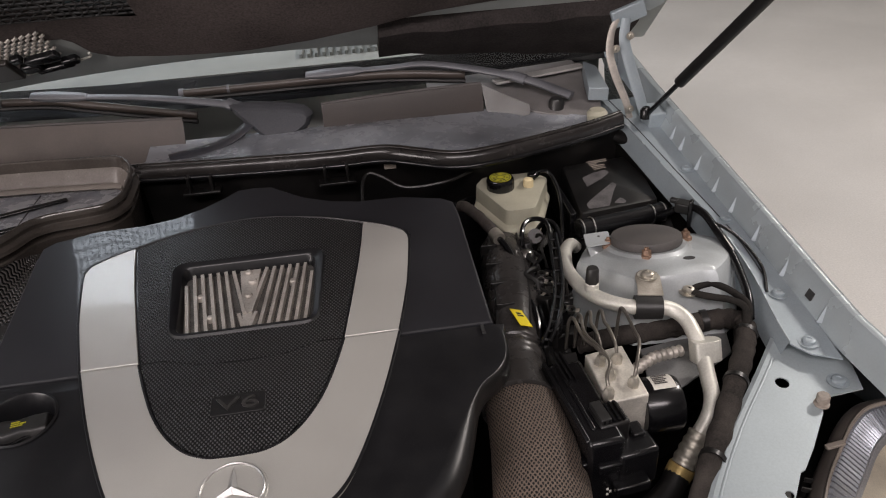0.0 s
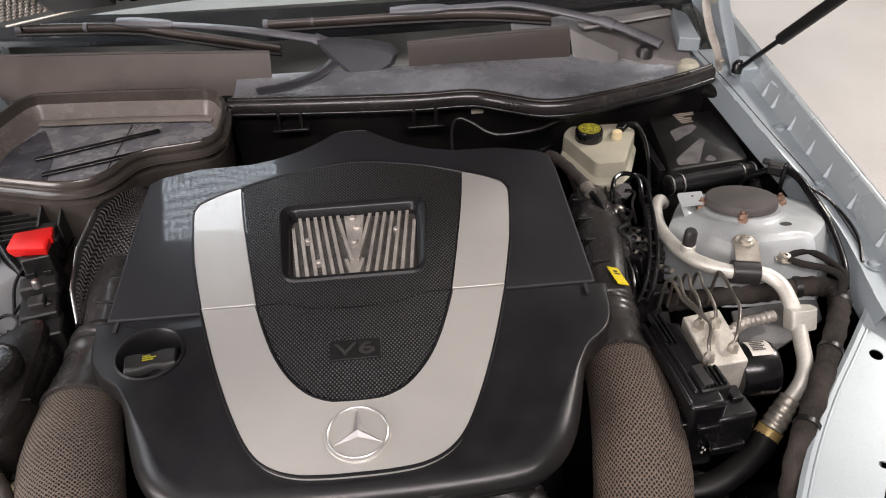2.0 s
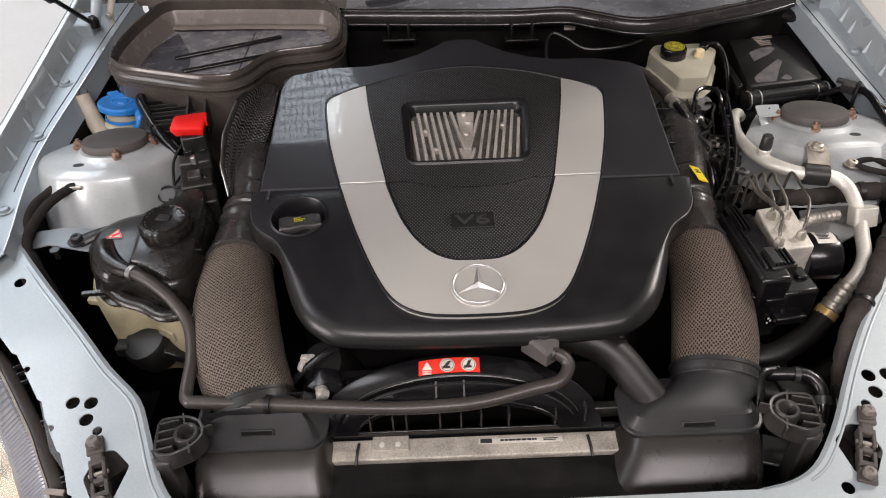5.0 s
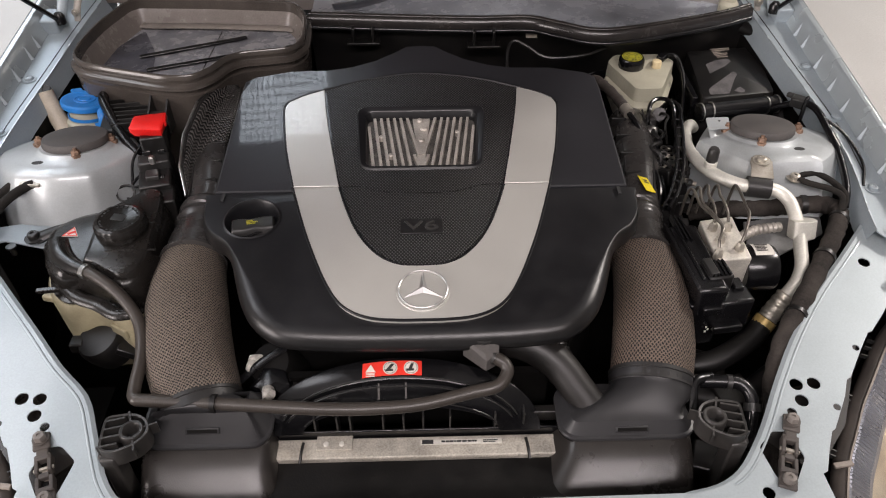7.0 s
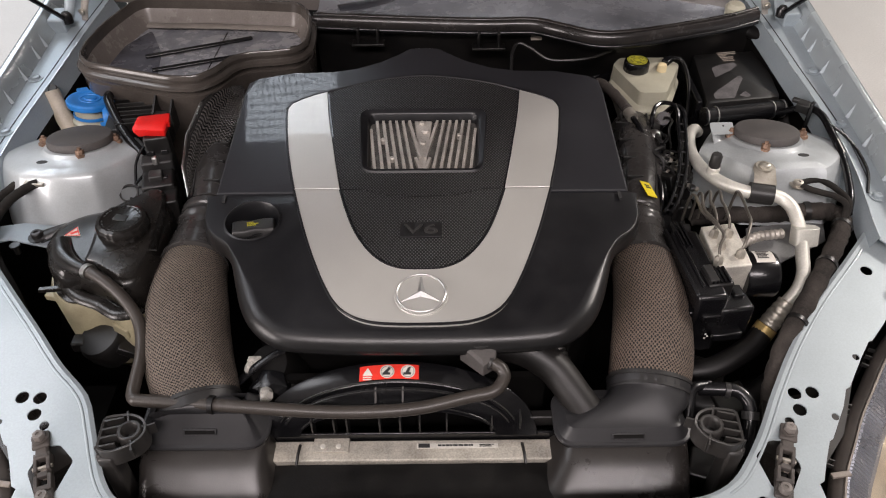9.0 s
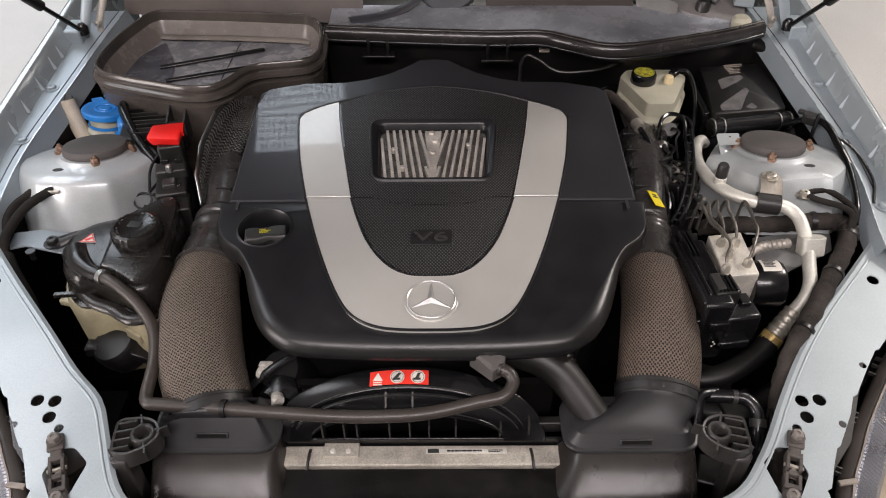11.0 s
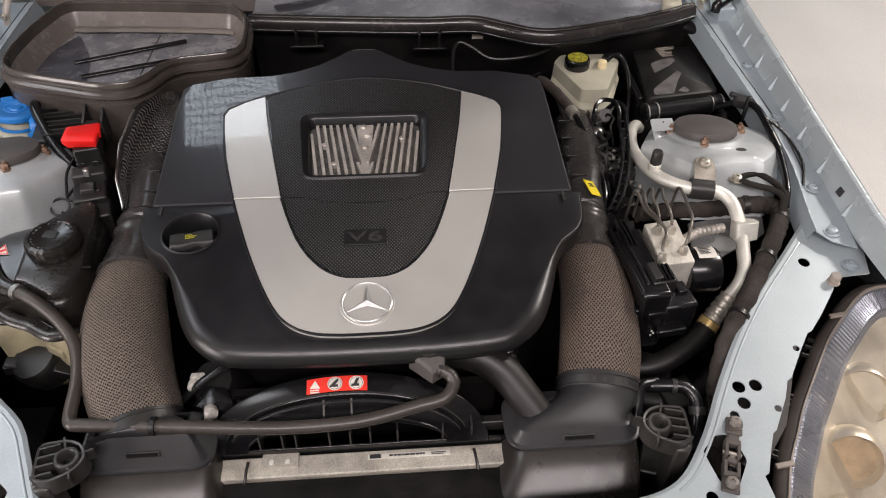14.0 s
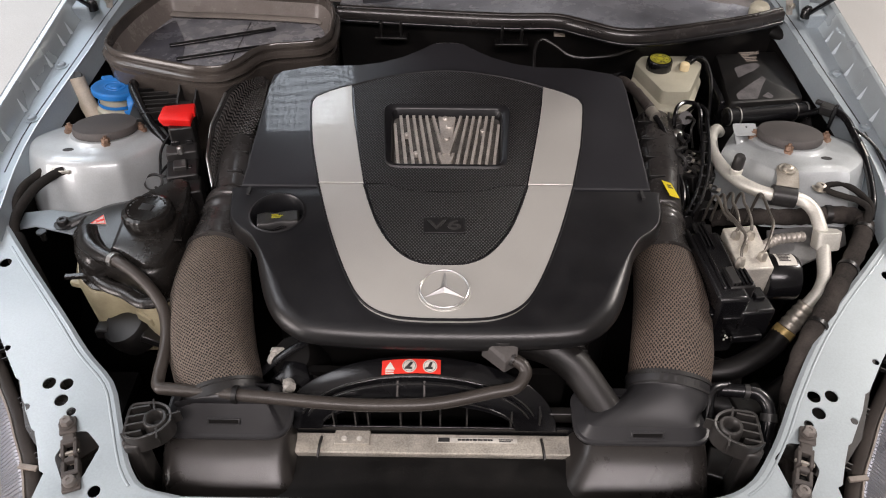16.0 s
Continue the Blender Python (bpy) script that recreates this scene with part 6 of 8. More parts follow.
capb = part("cap", lathe(bmesh.new(), [(0.0375, -0.007), (0.0385, -0.004), (0.0385, 0.001), (0.0365, 0.0035), (0.029, 0.0040), (0.027, 0.0030), (0.010, 0.0030), (0.009, 0.0050), (0.0, 0.0052)], (-0.562, 0.468, 0.829), tz, seg=36), BLUE, washer, "blue cap")
part("hinge_tab", block(bmesh.new(), (-0.584, 0.498, 0.830), (0.020, 0.022, 0.004), tz @ Matrix.Rotation(radians(35), 4, "Z"), 0.8), BLUE, capb, bevel=0.001)
part("strap_loop", tube(bmesh.new(), [(-0.532, 0.450, 0.829), (-0.528, 0.437, 0.820), (-0.529, 0.432, 0.806), (-0.540, 0.436, 0.800)], 0.004, 8, 4, (1.6, 0.7)), BLUE, capb)
part("strap_ring", lathe(bmesh.new(), [(0.0290, -0.026), (0.0305, -0.026), (0.0305, -0.021), (0.0290, -0.021)], (-0.562, 0.468, 0.828), tz, seg=28), BLUE, capb)
part("cap_print", lathe(bmesh.new(), [(0.0145, 0.0032), (0.0150, 0.0042), (0.0170, 0.0042), (0.0175, 0.0032)], (-0.562, 0.468, 0.829), tz, seg=24), BLUE, capb)
spout = thing("drain_spout", "cream plastic spout with a dark open end", "spout")
part("pipe", tube(bmesh.new(), [(-0.632, 0.486, 0.838), (-0.628, 0.480, 0.822), (-0.620, 0.470, 0.800), (-0.606, 0.458, 0.770)], [0.0130, 0.0135, 0.0145, 0.0150], 16, 5), material("dusty_cream_spout", (0.52, 0.46, 0.37), 0.45, spots=0.2, spot_scale=25, grain=0.08, bump=0.06, dust=0.25, dust_colour=(0.30, 0.26, 0.20)), spout)
part("mouth", lathe(bmesh.new(), [(0, -0.001), (0.0118, -0.001), (0.0118, 0.0022), (0, 0.0022)], (-0.632, 0.485, 0.838), Vector((-0.004, -0.006, 0.014)).to_track_quat("Z", "Y").to_matrix().to_4x4(), seg=18), INK, spout)

relay = thing("relay_carrier", "black ribbed relay carrier with upright guides", "relay carrier")
bm = bmesh.new()
block(bm, (-0.470, 0.430, 0.806), (0.105, 0.085, 0.035), Matrix.Rotation(radians(8), 4, "Z"))
part("carrier", bm, PLASTIC, relay, bevel=0.004)
for i in range(7):
    part("rib", block(bmesh.new(), (-0.487 + 0.004 * i, 0.462 - 0.012 * i, 0.828), (0.062, 0.003, 0.012), Matrix.Rotation(radians(8), 4, "Z")), PLASTIC_GREY if i % 2 else PLASTIC, relay)
for x in (-0.440, -0.412):
    bm = prism(bmesh.new(), [(x - 0.0015, 0.410), (x + 0.0015, 0.410), (x + 0.0015, 0.462), (x - 0.0015, 0.462)], lambda xx, yy: 0.838 + 0.5 * (yy - 0.41), 0.80)
    part("guide", bm, PLASTIC_GREY, relay)
part("plug", block(bmesh.new(), (-0.428, 0.412, 0.830), (0.022, 0.018, 0.012)), PLASTIC_GREY, relay, bevel=0.002)
cable_l = thing("battery_cable", "thick black cable curving to the jump terminal", "cable")
part("sheath", tube(bmesh.new(), [(-0.498, 0.490, 0.815), (-0.520, 0.482, 0.832), (-0.528, 0.462, 0.838), (-0.505, 0.418, 0.832), (-0.470, 0.365, 0.822), (-0.440, 0.330, 0.815)], 0.0078, 12, 8), GLOSS_BLACK, cable_l)
part("tape", tube(bmesh.new(), [(-0.500, 0.489, 0.817), (-0.519, 0.4825, 0.8315)], 0.0105, 12, 2), LOOM, cable_l)

jump = thing("jump_terminal", "black jump-start terminal with a red flap", "terminal")
rz = Matrix.Rotation(radians(14), 4, "Z")
part("pillar", block(bmesh.new(), (-0.404, 0.318, 0.800), (0.036, 0.034, 0.125), rz), PLASTIC, jump, bevel=0.003)
part("shoulder", block(bmesh.new(), (-0.402, 0.292, 0.822), (0.046, 0.026, 0.024), rz), PLASTIC_GREY, jump, bevel=0.003)
part("shoulder", block(bmesh.new(), (-0.396, 0.262, 0.800), (0.046, 0.045, 0.040), rz), PLASTIC, jump, bevel=0.003)
part("clip", block(bmesh.new(), (-0.398, 0.263, 0.822), (0.020, 0.020, 0.010), rz), PLASTIC_GREY, jump, bevel=0.002)
part("stud", lathe(bmesh.new(), [(0.005, 0), (0.005, 0.010), (0.003, 0.012), (0, 0.012)], (-0.400, 0.281, 0.832), seg=8), CHROME_DULL, jump)
part("shoulder", block(bmesh.new(), (-0.388, 0.232, 0.780), (0.050, 0.040, 0.060), rz), PLASTIC, jump, bevel=0.003)
bm = bmesh.new()
quad = rounded([(-0.432, 0.306), (-0.382, 0.303), (-0.384, 0.345), (-0.431, 0.337)], 0.004, 3)
shell(bm, [[(x, y, 0.878 + 0.10 * (y - 0.32)) for x, y in inset(quad, 0.002)], [(x, y, 0.8765 + 0.10 * (y - 0.32)) for x, y in quad], [(x, y, 0.871 + 0.10 * (y - 0.32)) for x, y in quad], [(x, y, 0.860) for x, y in inset(quad, 0.005)]])
part("flap", bm, RED, jump, "red plastic flap", sharp=45)
part("flap_rib", block(bmesh.new(), (-0.3845, 0.331, 0.874), (0.004, 0.020, 0.009), rz), RED, jump)

for pts in ([(-0.404, 0.262, 0.818), (-0.418, 0.250, 0.812), (-0.432, 0.262, 0.806), (-0.428, 0.285, 0.806)], [(-0.390, 0.245, 0.812), (-0.400, 0.228, 0.806), (-0.420, 0.232, 0.800), (-0.440, 0.250, 0.79)], [(-0.425, 0.320, 0.84), (-0.438, 0.300, 0.822), (-0.436, 0.27, 0.80)]):
    part("lead", tube(bmesh.new(), pts, 0.0021, 8, 5), GLOSS_BLACK, jump)
for x, y, z, w in ((-0.412, 0.300, 0.838, 0.012), (-0.392, 0.304, 0.838, 0.010), (-0.386, 0.262, 0.818, 0.010), (-0.408, 0.246, 0.812, 0.014)):
    part("clip", block(bmesh.new(), (x, y, z), (w, 0.007, 0.007), rz), GLOSS_BLACK, jump, bevel=0.001)
part("lead_ring", lathe(bmesh.new(), [(0.012, 0), (0.012, 0.003), (0.0145, 0.003), (0.0145, 0)], (-0.446, 0.262, 0.790), Matrix.Rotation(radians(30), 4, "X"), seg=24), PLASTIC_GREY, jump)

# dimpled heat shield
def straight_path(pts, n):
    """Points on straight runs from corner to corner."""
    v = [Vector(p) for p in pts]
    return [a.lerp(b, i / n) for a, b in zip(v, v[1:]) for i in range(n)] + [v[-1]]


shield = thing("heat_shield", "black dimpled sheet-metal heat shield with a bright edge", "heat shield")
DIMPLE = weave("dimpled_dark_sheet", (0.0035, 0.0033, 0.0032), (0.075, 0.070, 0.066), 620, 1050, rough=0.26, depth=1.0, lo=0.30, hi=0.75, zigzag=1.7)
SHEET = material("dark_folded_sheet", (0.020, 0.019, 0.0185), 0.26, spots=0.3, grain=0.1, bump=0.04, dust=0.15, dust_colour=(0.05, 0.045, 0.04))
right_edge = smooth_path([(-0.301, 0.478, 0.842), (-0.302, 0.440, 0.832), (-0.306, 0.400, 0.818), (-0.316, 0.350, 0.802), (-0.322, 0.290, 0.790), (-0.322, 0.230, 0.782), (-0.322, 0.195, 0.778)], 4)
left_edge = straight_path([(-0.322, 0.518, 0.850), (-0.338, 0.478, 0.852), (-0.360, 0.420, 0.852), (-0.370, 0.350, 0.836), (-0.366, 0.290, 0.818), (-0.347, 0.235, 0.800), (-0.334, 0.185, 0.790)], 4)
bm = bmesh.new()
uvl = bm.loops.layers.uv.verify()
cols = 8
g = []
for i, (a, b) in enumerate(zip(left_edge, right_edge)):
    row = []
    for k in range(cols + 1):
        t = k / cols
        p = a.lerp(b, t) + Vector((0.0, 0, -0.012 * math.sin(math.pi * t) * (1 - 0.5 * i / len(left_edge))))
        p += Vector((0, 0, 0.006)) if k == 1 else Vector()
        row.append((bm.verts.new(p), (t * 0.075, i * 0.0135)))
    g.append(row)
flange = bmesh.new()
for r, q in zip(g, g[1:]):
    flange.faces.new([flange.verts.new(v.co) for v, _ in (r[0], r[1], q[1], q[0])])
    for k in range(1, cols):
        quad_v = (r[k], r[k + 1], q[k + 1], q[k])
        f = bm.faces.new([v for v, _ in quad_v])
        for loop, (_, uvc) in zip(f.loops, quad_v):
            loop[uvl].uv = uvc
sh = part("sheet", bm, DIMPLE, shield)
md = sh.modifiers.new("thick", "SOLIDIFY")
md.thickness = 0.0012
bmesh.ops.remove_doubles(flange, verts=flange.verts[:], dist=0.0004)
fl = part("flange", flange, SHEET, shield, "smooth folded flange")
md = fl.modifiers.new("thick", "SOLIDIFY")
md.thickness = 0.0014
part("upper_edge", tube(bmesh.new(), left_edge[:9], 0.0016, 6, 1), SHEET, shield)
part("edge", tube(bmesh.new(), left_edge[8:], 0.0023, 8, 1, (1.0, 0.7)), CHROME_DULL, shield, "bright folded edge")
part("foot", block(bmesh.new(), (-0.334, 0.190, 0.779), (0.016, 0.020, 0.018), rz), CHROME_DULL, shield, bevel=0.002)
part("stand", block(bmesh.new(), (-0.345, 0.330, 0.760), (0.006, 0.20, 0.09)), DEEP, shield)

# coolant tank
tank = thing("coolant_tank", "black-topped coolant tank with a yellowed lower half", "coolant tank")
tank_o = rounded([(-0.520, 0.128), (-0.524, 0.168), (-0.492, 0.198), (-0.445, 0.213), (-0.398, 0.250), (-0.374, 0.244), (-0.364, 0.200), (-0.358, 0.095), (-0.368, 0.056), (-0.392, 0.044), (-0.425, 0.068), (-0.450, 0.078), (-0.478, 0.070), (-0.505, 0.092)], 0.016, 4)


def tank_ring(d, z):
    return [(x, y, z) for x, y in inset(tank_o, d)]


bm = shell(bmesh.new(), [tank_ring(0.016, 0.808), tank_ring(0.010, 0.8065), tank_ring(0.005, 0.802), tank_ring(0.001, 0.792), tank_ring(0.0, 0.775), tank_ring(0.001, 0.757), tank_ring(-0.004, 0.755), tank_ring(-0.004, 0.750), tank_ring(0.002, 0.748)])
PLASTIC_T = material("satin_black_tank", (0.0115, 0.0106, 0.0098), 0.21, spots=0.3, grain=0.12, bump=0.05, dust=0.25, dust_colour=(0.040, 0.034, 0.028))
part("upper_shell", bm, PLASTIC_T, tank, "satin black upper half", sharp=38)
hump_o = rounded([(-0.448, 0.085), (-0.452, 0.165), (-0.440, 0.195), (-0.398, 0.238), (-0.376, 0.233), (-0.368, 0.195), (-0.362, 0.100), (-0.370, 0.064), (-0.392, 0.054), (-0.436, 0.082)], 0.010, 3)
bm = shell(bmesh.new(), [[(x, y, 0.822 - 0.1 * max(0, 0.12 - y)) for x, y in inset(hump_o, 0.009)], [(x, y, 0.8208 - 0.1 * max(0, 0.12 - y)) for x, y in inset(hump_o, 0.004)], [(x, y, 0.816 - 0.1 * max(0, 0.12 - y)) for x, y in inset(hump_o, 0.001)], [(x, y, 0.795) for x, y in hump_o], [(x, y, 0.77) for x, y in inset(hump_o, -0.001)]])
part("neck_block", bm, PLASTIC_T, tank, sharp=38)
part("seam", tube(bmesh.new(), [(-0.446, 0.100, 0.815), (-0.400, 0.100, 0.8205), (-0.356, 0.106, 0.815)], 0.0016, 6, 3), PLASTIC_T, tank)
bm = shell(bmesh.new(), [tank_ring(-0.006, 0.752), tank_ring(-0.010, 0.745), tank_ring(-0.006, 0.66), tank_ring(0.03, 0.58)])
part("lower_shell", bm, CREAM, tank, "yellowed translucent lower half", sharp=50)
part("neck", lathe(bmesh.new(), [(0.030, -0.02), (0.030, 0.004), (0, 0.004)], (-0.4075, 0.141, 0.820), seg=28), PLASTIC_T, tank)
capt = part("cap", lathe(bmesh.new(), [(0.0335, 0.0), (0.0345, 0.003), (0.0345, 0.016), (0.0325, 0.0195), (0.028, 0.0210), (0.026, 0.0200), (0.0, 0.0200)], (-0.4075, 0.141, 0.821), seg=72, wave=-0.035, teeth=18), PLASTIC_T, tank, "ribbed black screw cap")
part("cap_mark", block(bmesh.new(), (-0.4085, 0.143, 0.8415), (0.018, 0.012, 0.001), Matrix.Rotation(radians(-12), 4, "Z")), PLASTIC_GREY, capt, bevel=0.0004)
for k in range(26):
    a = 2 * math.pi * k / 26
    if k % 4 != 1:
        part("cap_letter", block(bmesh.new(), (-0.4075 + 0.0245 * math.cos(a), 0.141 + 0.0245 * math.sin(a), 0.8412), (0.0034, 0.0022, 0.0008), Matrix.Rotation(a + 1.57, 4, "Z")), PLASTIC_GREY, capt)
m = Matrix.Translation((-0.484, 0.150, 0.8088)) @ Matrix.Rotation(radians(88), 4, "Z")
st = part("sticker", lathe(bmesh.new(), [(0, 0), (0.0135, 0), (0.0135, 0.0006), (0, 0.0006)], (0, 0, 0), m, seg=3), WHITE, tank, "white and red triangular sticker")
part("sign_print", lathe(bmesh.new(), [(0.0100, 0.0005), (0.0100, 0.0010), (0.0125, 0.0010), (0.0125, 0.0005)], (0, 0, 0), m, seg=3), RED_LABEL, st)
part("sign_print", block(bmesh.new(), (-0.484, 0.150, 0.8097), (0.010, 0.004, 0.0006), Matrix.Rotation(radians(30), 4, "Z")), RED_LABEL, st)
part("spigot", tube(bmesh.new(), [(-0.498, 0.132, 0.796), (-0.486, 0.110, 0.800), (-0.466, 0.090, 0.804), (-0.442, 0.074, 0.808)], [0.020, 0.018, 0.013, 0.0095], 16, 5), PLASTIC_T, tank)
part("skirt", tube(bmesh.new(), [(-0.495, 0.098, 0.772), (-0.462, 0.066, 0.770), (-0.430, 0.052, 0.768), (-0.400, 0.034, 0.768), (-0.372, 0.036, 0.770)], 0.010, 12, 6, (1, 0.7)), PLASTIC_T, tank)
part("lug", block(bmesh.new(), (-0.506, 0.084, 0.765), (0.034, 0.007, 0.006), Matrix.Rotation(radians(6), 4, "Z")), PLASTIC_T, tank, bevel=0.001)
part("lug", block(bmesh.new(), (-0.500, 0.092, 0.742), (0.050, 0.016, 0.010), Matrix.Rotation(radians(-14), 4, "Z")), CREAM, tank, bevel=0.002)
part("level_pad", block(bmesh.new(), (-0.410, 0.050, 0.722), (0.030, 0.014, 0.016), Matrix.Rotation(radians(-32), 4, "Z")), CREAM, tank, bevel=0.002)

# ground straps and brackets by the tower
strap_l = thing("earth_strap", "black taped earth strap bolted to the spring tower", "earth strap", "earth straps")
part("lead", tube(bmesh.new(), [(-0.562, 0.244, 0.827), (-0.576, 0.250, 0.826), (-0.594, 0.253, 0.822), (-0.612, 0.246, 0.812), (-0.626, 0.222, 0.806), (-0.628, 0.19, 0.79), (-0.62, 0.14, 0.75)], 0.0062, 12, 6), LOOM, strap_l)
part("lead", tube(bmesh.new(), [(-0.562, 0.242, 0.827), (-0.576, 0.236, 0.824), (-0.596, 0.213, 0.818), (-0.610, 0.190, 0.806), (-0.618, 0.165, 0.79), (-0.61, 0.12, 0.75)], 0.0068, 12, 6), LOOM, strap_l)
part("lug", block(bmesh.new(), (-0.566, 0.243, 0.828), (0.030, 0.017, 0.005), Matrix.Rotation(radians(-8), 4, "Z")), STEEL, strap_l, bevel=0.001)
bolt(strap_l, (-0.556, 0.247, 0.828), 0.0055, 0.006, STEEL)
bm = prism(bmesh.new(), [(-0.640, 0.205), (-0.590, 0.215), (-0.520, 0.205), (-0.495, 0.185), (-0.535, 0.160), (-0.600, 0.178), (-0.640, 0.165)], 0.7735, 0.770)
part("tower_bracket", bm, PAINT_IN, car, bevel=0.001)
part("bracket_arm", tube(bmesh.new(), [(-0.553, 0.178, 0.776), (-0.525, 0.190, 0.782), (-0.49, 0.200, 0.784), (-0.45, 0.20, 0.782)], [0.012, 0.009, 0.007, 0.006], 10, 5, (1.0, 0.6)), PLASTIC, tank)
bolt(tank, (-0.555, 0.176, 0.779), 0.008, 0.010, PLASTIC_GREY)
loom_l = thing("wiring_loom", "black taped wiring loom along the inner wing", "wiring loom", "wiring looms")
part("lead", tube(bmesh.new(), [(-0.618, 0.150, 0.775), (-0.600, 0.120, 0.765), (-0.573, 0.085, 0.75), (-0.535, 0.03, 0.735), (-0.49, -0.03, 0.715), (-0.45, -0.10, 0.69), (-0.43, -0.2, 0.66)], [0.014, 0.017, 0.018, 0.016, 0.016, 0.015], 12, 6), LOOM, loom_l)
part("clip", lathe(bmesh.new(), [(0.004, 0), (0.004, 0.012), (0.007, 0.013), (0.007, 0.016), (0, 0.017)], (-0.575, 0.150, 0.772), seg=12), PLASTIC, loom_l)
horn = thing("horn", "dull black horn low in the bay", "horn")
part("disc", lathe(bmesh.new(), [(0.0, -0.03), (0.030, -0.03), (0.034, -0.01), (0.034, 0.008), (0.030, 0.014), (0.0, 0.016)], (-0.446, 0.056, 0.692), Matrix.Rotation(radians(14), 4, "X") @ Matrix.Rotation(radians(-16), 4, "Y"), seg=26), PLASTIC, horn)
part("bracket", block(bmesh.new(), (-0.408, 0.045, 0.690), (0.030, 0.030, 0.012), Matrix.Rotation(radians(30), 4, "Y")), PLASTIC, horn, bevel=0.002)
part("plug", block(bmesh.new(), (-0.480, 0.052, 0.690), (0.020, 0.020, 0.018)), PLASTIC, horn, bevel=0.003)

# ---- brake reservoir, battery box, hydraulic unit side ----
res = thing("brake_fluid_reservoir", "milky brake fluid reservoir with black cap", "fluid reservoir")
top_o = rounded([(0.338, 0.585), (0.356, 0.612), (0.440, 0.612), (0.460, 0.585), (0.415, 0.488), (0.370, 0.488)], 0.008, 3)
mid_o = rounded([(0.332, 0.570), (0.352, 0.620), (0.445, 0.620), (0.464, 0.580), (0.420, 0.474), (0.366, 0.474)], 0.008, 3)


def flat(poly, d, z):
    return [(x, y, z) for x, y in inset(poly, d)]


bm = shell(bmesh.new(), [flat(top_o, 0.003, 0.8225), flat(top_o, 0.0005, 0.8215), flat(top_o, 0.0, 0.818), flat(top_o, -0.001, 0.797)] + [flat(mid_o, 0.001, 0.793), flat(mid_o, 0.0, 0.791), flat(mid_o, 0.0, 0.786), flat(mid_o, 0.004, 0.784), flat(mid_o, 0.010, 0.760), flat(mid_o, 0.03, 0.752)])
part("bottle", bm, MILKY, res, "milky translucent bottle", sharp=45)
capb = part("cap", lathe(bmesh.new(), [(0.021, -0.002), (0.0225, 0.0), (0.0225, 0.014), (0.0205, 0.018), (0.018, 0.018), (0, 0.018)], (0.3765, 0.5665, 0.823), seg=60, wave=-0.03, teeth=20), GLOSS_BLACK, res, "black knurled cap")
part("cap_face", lathe(bmesh.new(), [(0, 0.0182), (0.0178, 0.0182), (0.0178, 0.0186), (0, 0.0186)], (0.3765, 0.5665, 0.823), seg=32), YELLOW, capb, "yellow printed disc")
for r in (0.0060, 0.0150):
    part("cap_print", lathe(bmesh.new(), [(r, 0.0186), (r, 0.0189), (r + 0.0013, 0.0189), (r + 0.0013, 0.0186)], (0.3765, 0.5665, 0.823), seg=28), INK, capb)
for k in range(14):
    a = 2 * math.pi * k / 14 + 0.1
    if k % 3:
        part("cap_print", block(bmesh.new(), (0.3765 + 0.0112 * math.cos(a), 0.5665 + 0.0112 * math.sin(a), 0.8418), (0.0026, 0.0036, 0.0005), Matrix.Rotation(a, 4, "Z")), INK, capb)
part("level_sensor", lathe(bmesh.new(), [(0.0085, 0), (0.0085, 0.010), (0.0075, 0.013), (0.0045, 0.0145), (0, 0.0145)], (0.4215, 0.562, 0.822), seg=18), IVORY, res, "ivory level sensor")
part("sensor_plug", block(bmesh.new(), (0.434, 0.577, 0.834), (0.014, 0.022, 0.010), Matrix.Rotation(radians(-40), 4, "Z")), GLOSS_BLACK, res, bevel=0.002)
part("sensor_lead", tube(bmesh.new(), [(0.440, 0.586, 0.834), (0.462, 0.585, 0.830), (0.470, 0.550, 0.81), (0.462, 0.50, 0.78), (0.45, 0.46, 0.74)], 0.0032, 8, 6), GLOSS_BLACK, res)
part("master_cylinder", tube(bmesh.new(), [(0.385, 0.50, 0.735), (0.385, 0.58, 0.735), (0.385, 0.66, 0.735)], 0.028, 18, 2), ALU, res, "dull cast master cylinder")
for x, y in ((0.372, 0.462), (0.398, 0.452)):
    part("outlet", lathe(bmesh.new(), [(0.012, -0.06), (0.012, 0.0), (0.009, 0.004), (0.008, 0.016), (0, 0.016)], (x, y, 0.755), seg=14), STEEL, res, "grimy brass outlet")
booster = thing("brake_booster", "round black brake booster at the bulkhead", "brake booster")
part("drum", lathe(bmesh.new(), [(0.0, 0.0), (0.10, 0.0), (0.115, 0.02), (0.115, 0.05), (0.09, 0.075), (0, 0.08)], (0.385, 0.715, 0.70), Matrix.Rotation(radians(90), 4, "X"), seg=32), GLOSS_BLACK, booster)

batt = thing("control_unit_box", "black plastic control unit box with a sticker and metal clips", "control box")
bo = rounded([(0.482, 0.468), (0.613, 0.488), (0.632, 0.655), (0.500, 0.640)], 0.008, 3)
bm = shell(bmesh.new(), [flat(bo, 0.004, 0.8125), flat(bo, 0.001, 0.811), flat(bo, 0.0, 0.806), flat(bo, -0.003, 0.72), flat(bo, 0.0, 0.66)])
part("body", bm, material("satin_black_box", (0.009, 0.009, 0.009), 0.40, spots=0.2, grain=0.12, bump=0.06, dust=0.05), batt, sharp=45)
p0, p1 = Vector((0.472, 0.450, 0.797)), Vector((0.618, 0.474, 0.797))
part("front_bar", tube(bmesh.new(), [p0, p1], 0.0145, 18, 1), GLOSS_BLACK, batt)
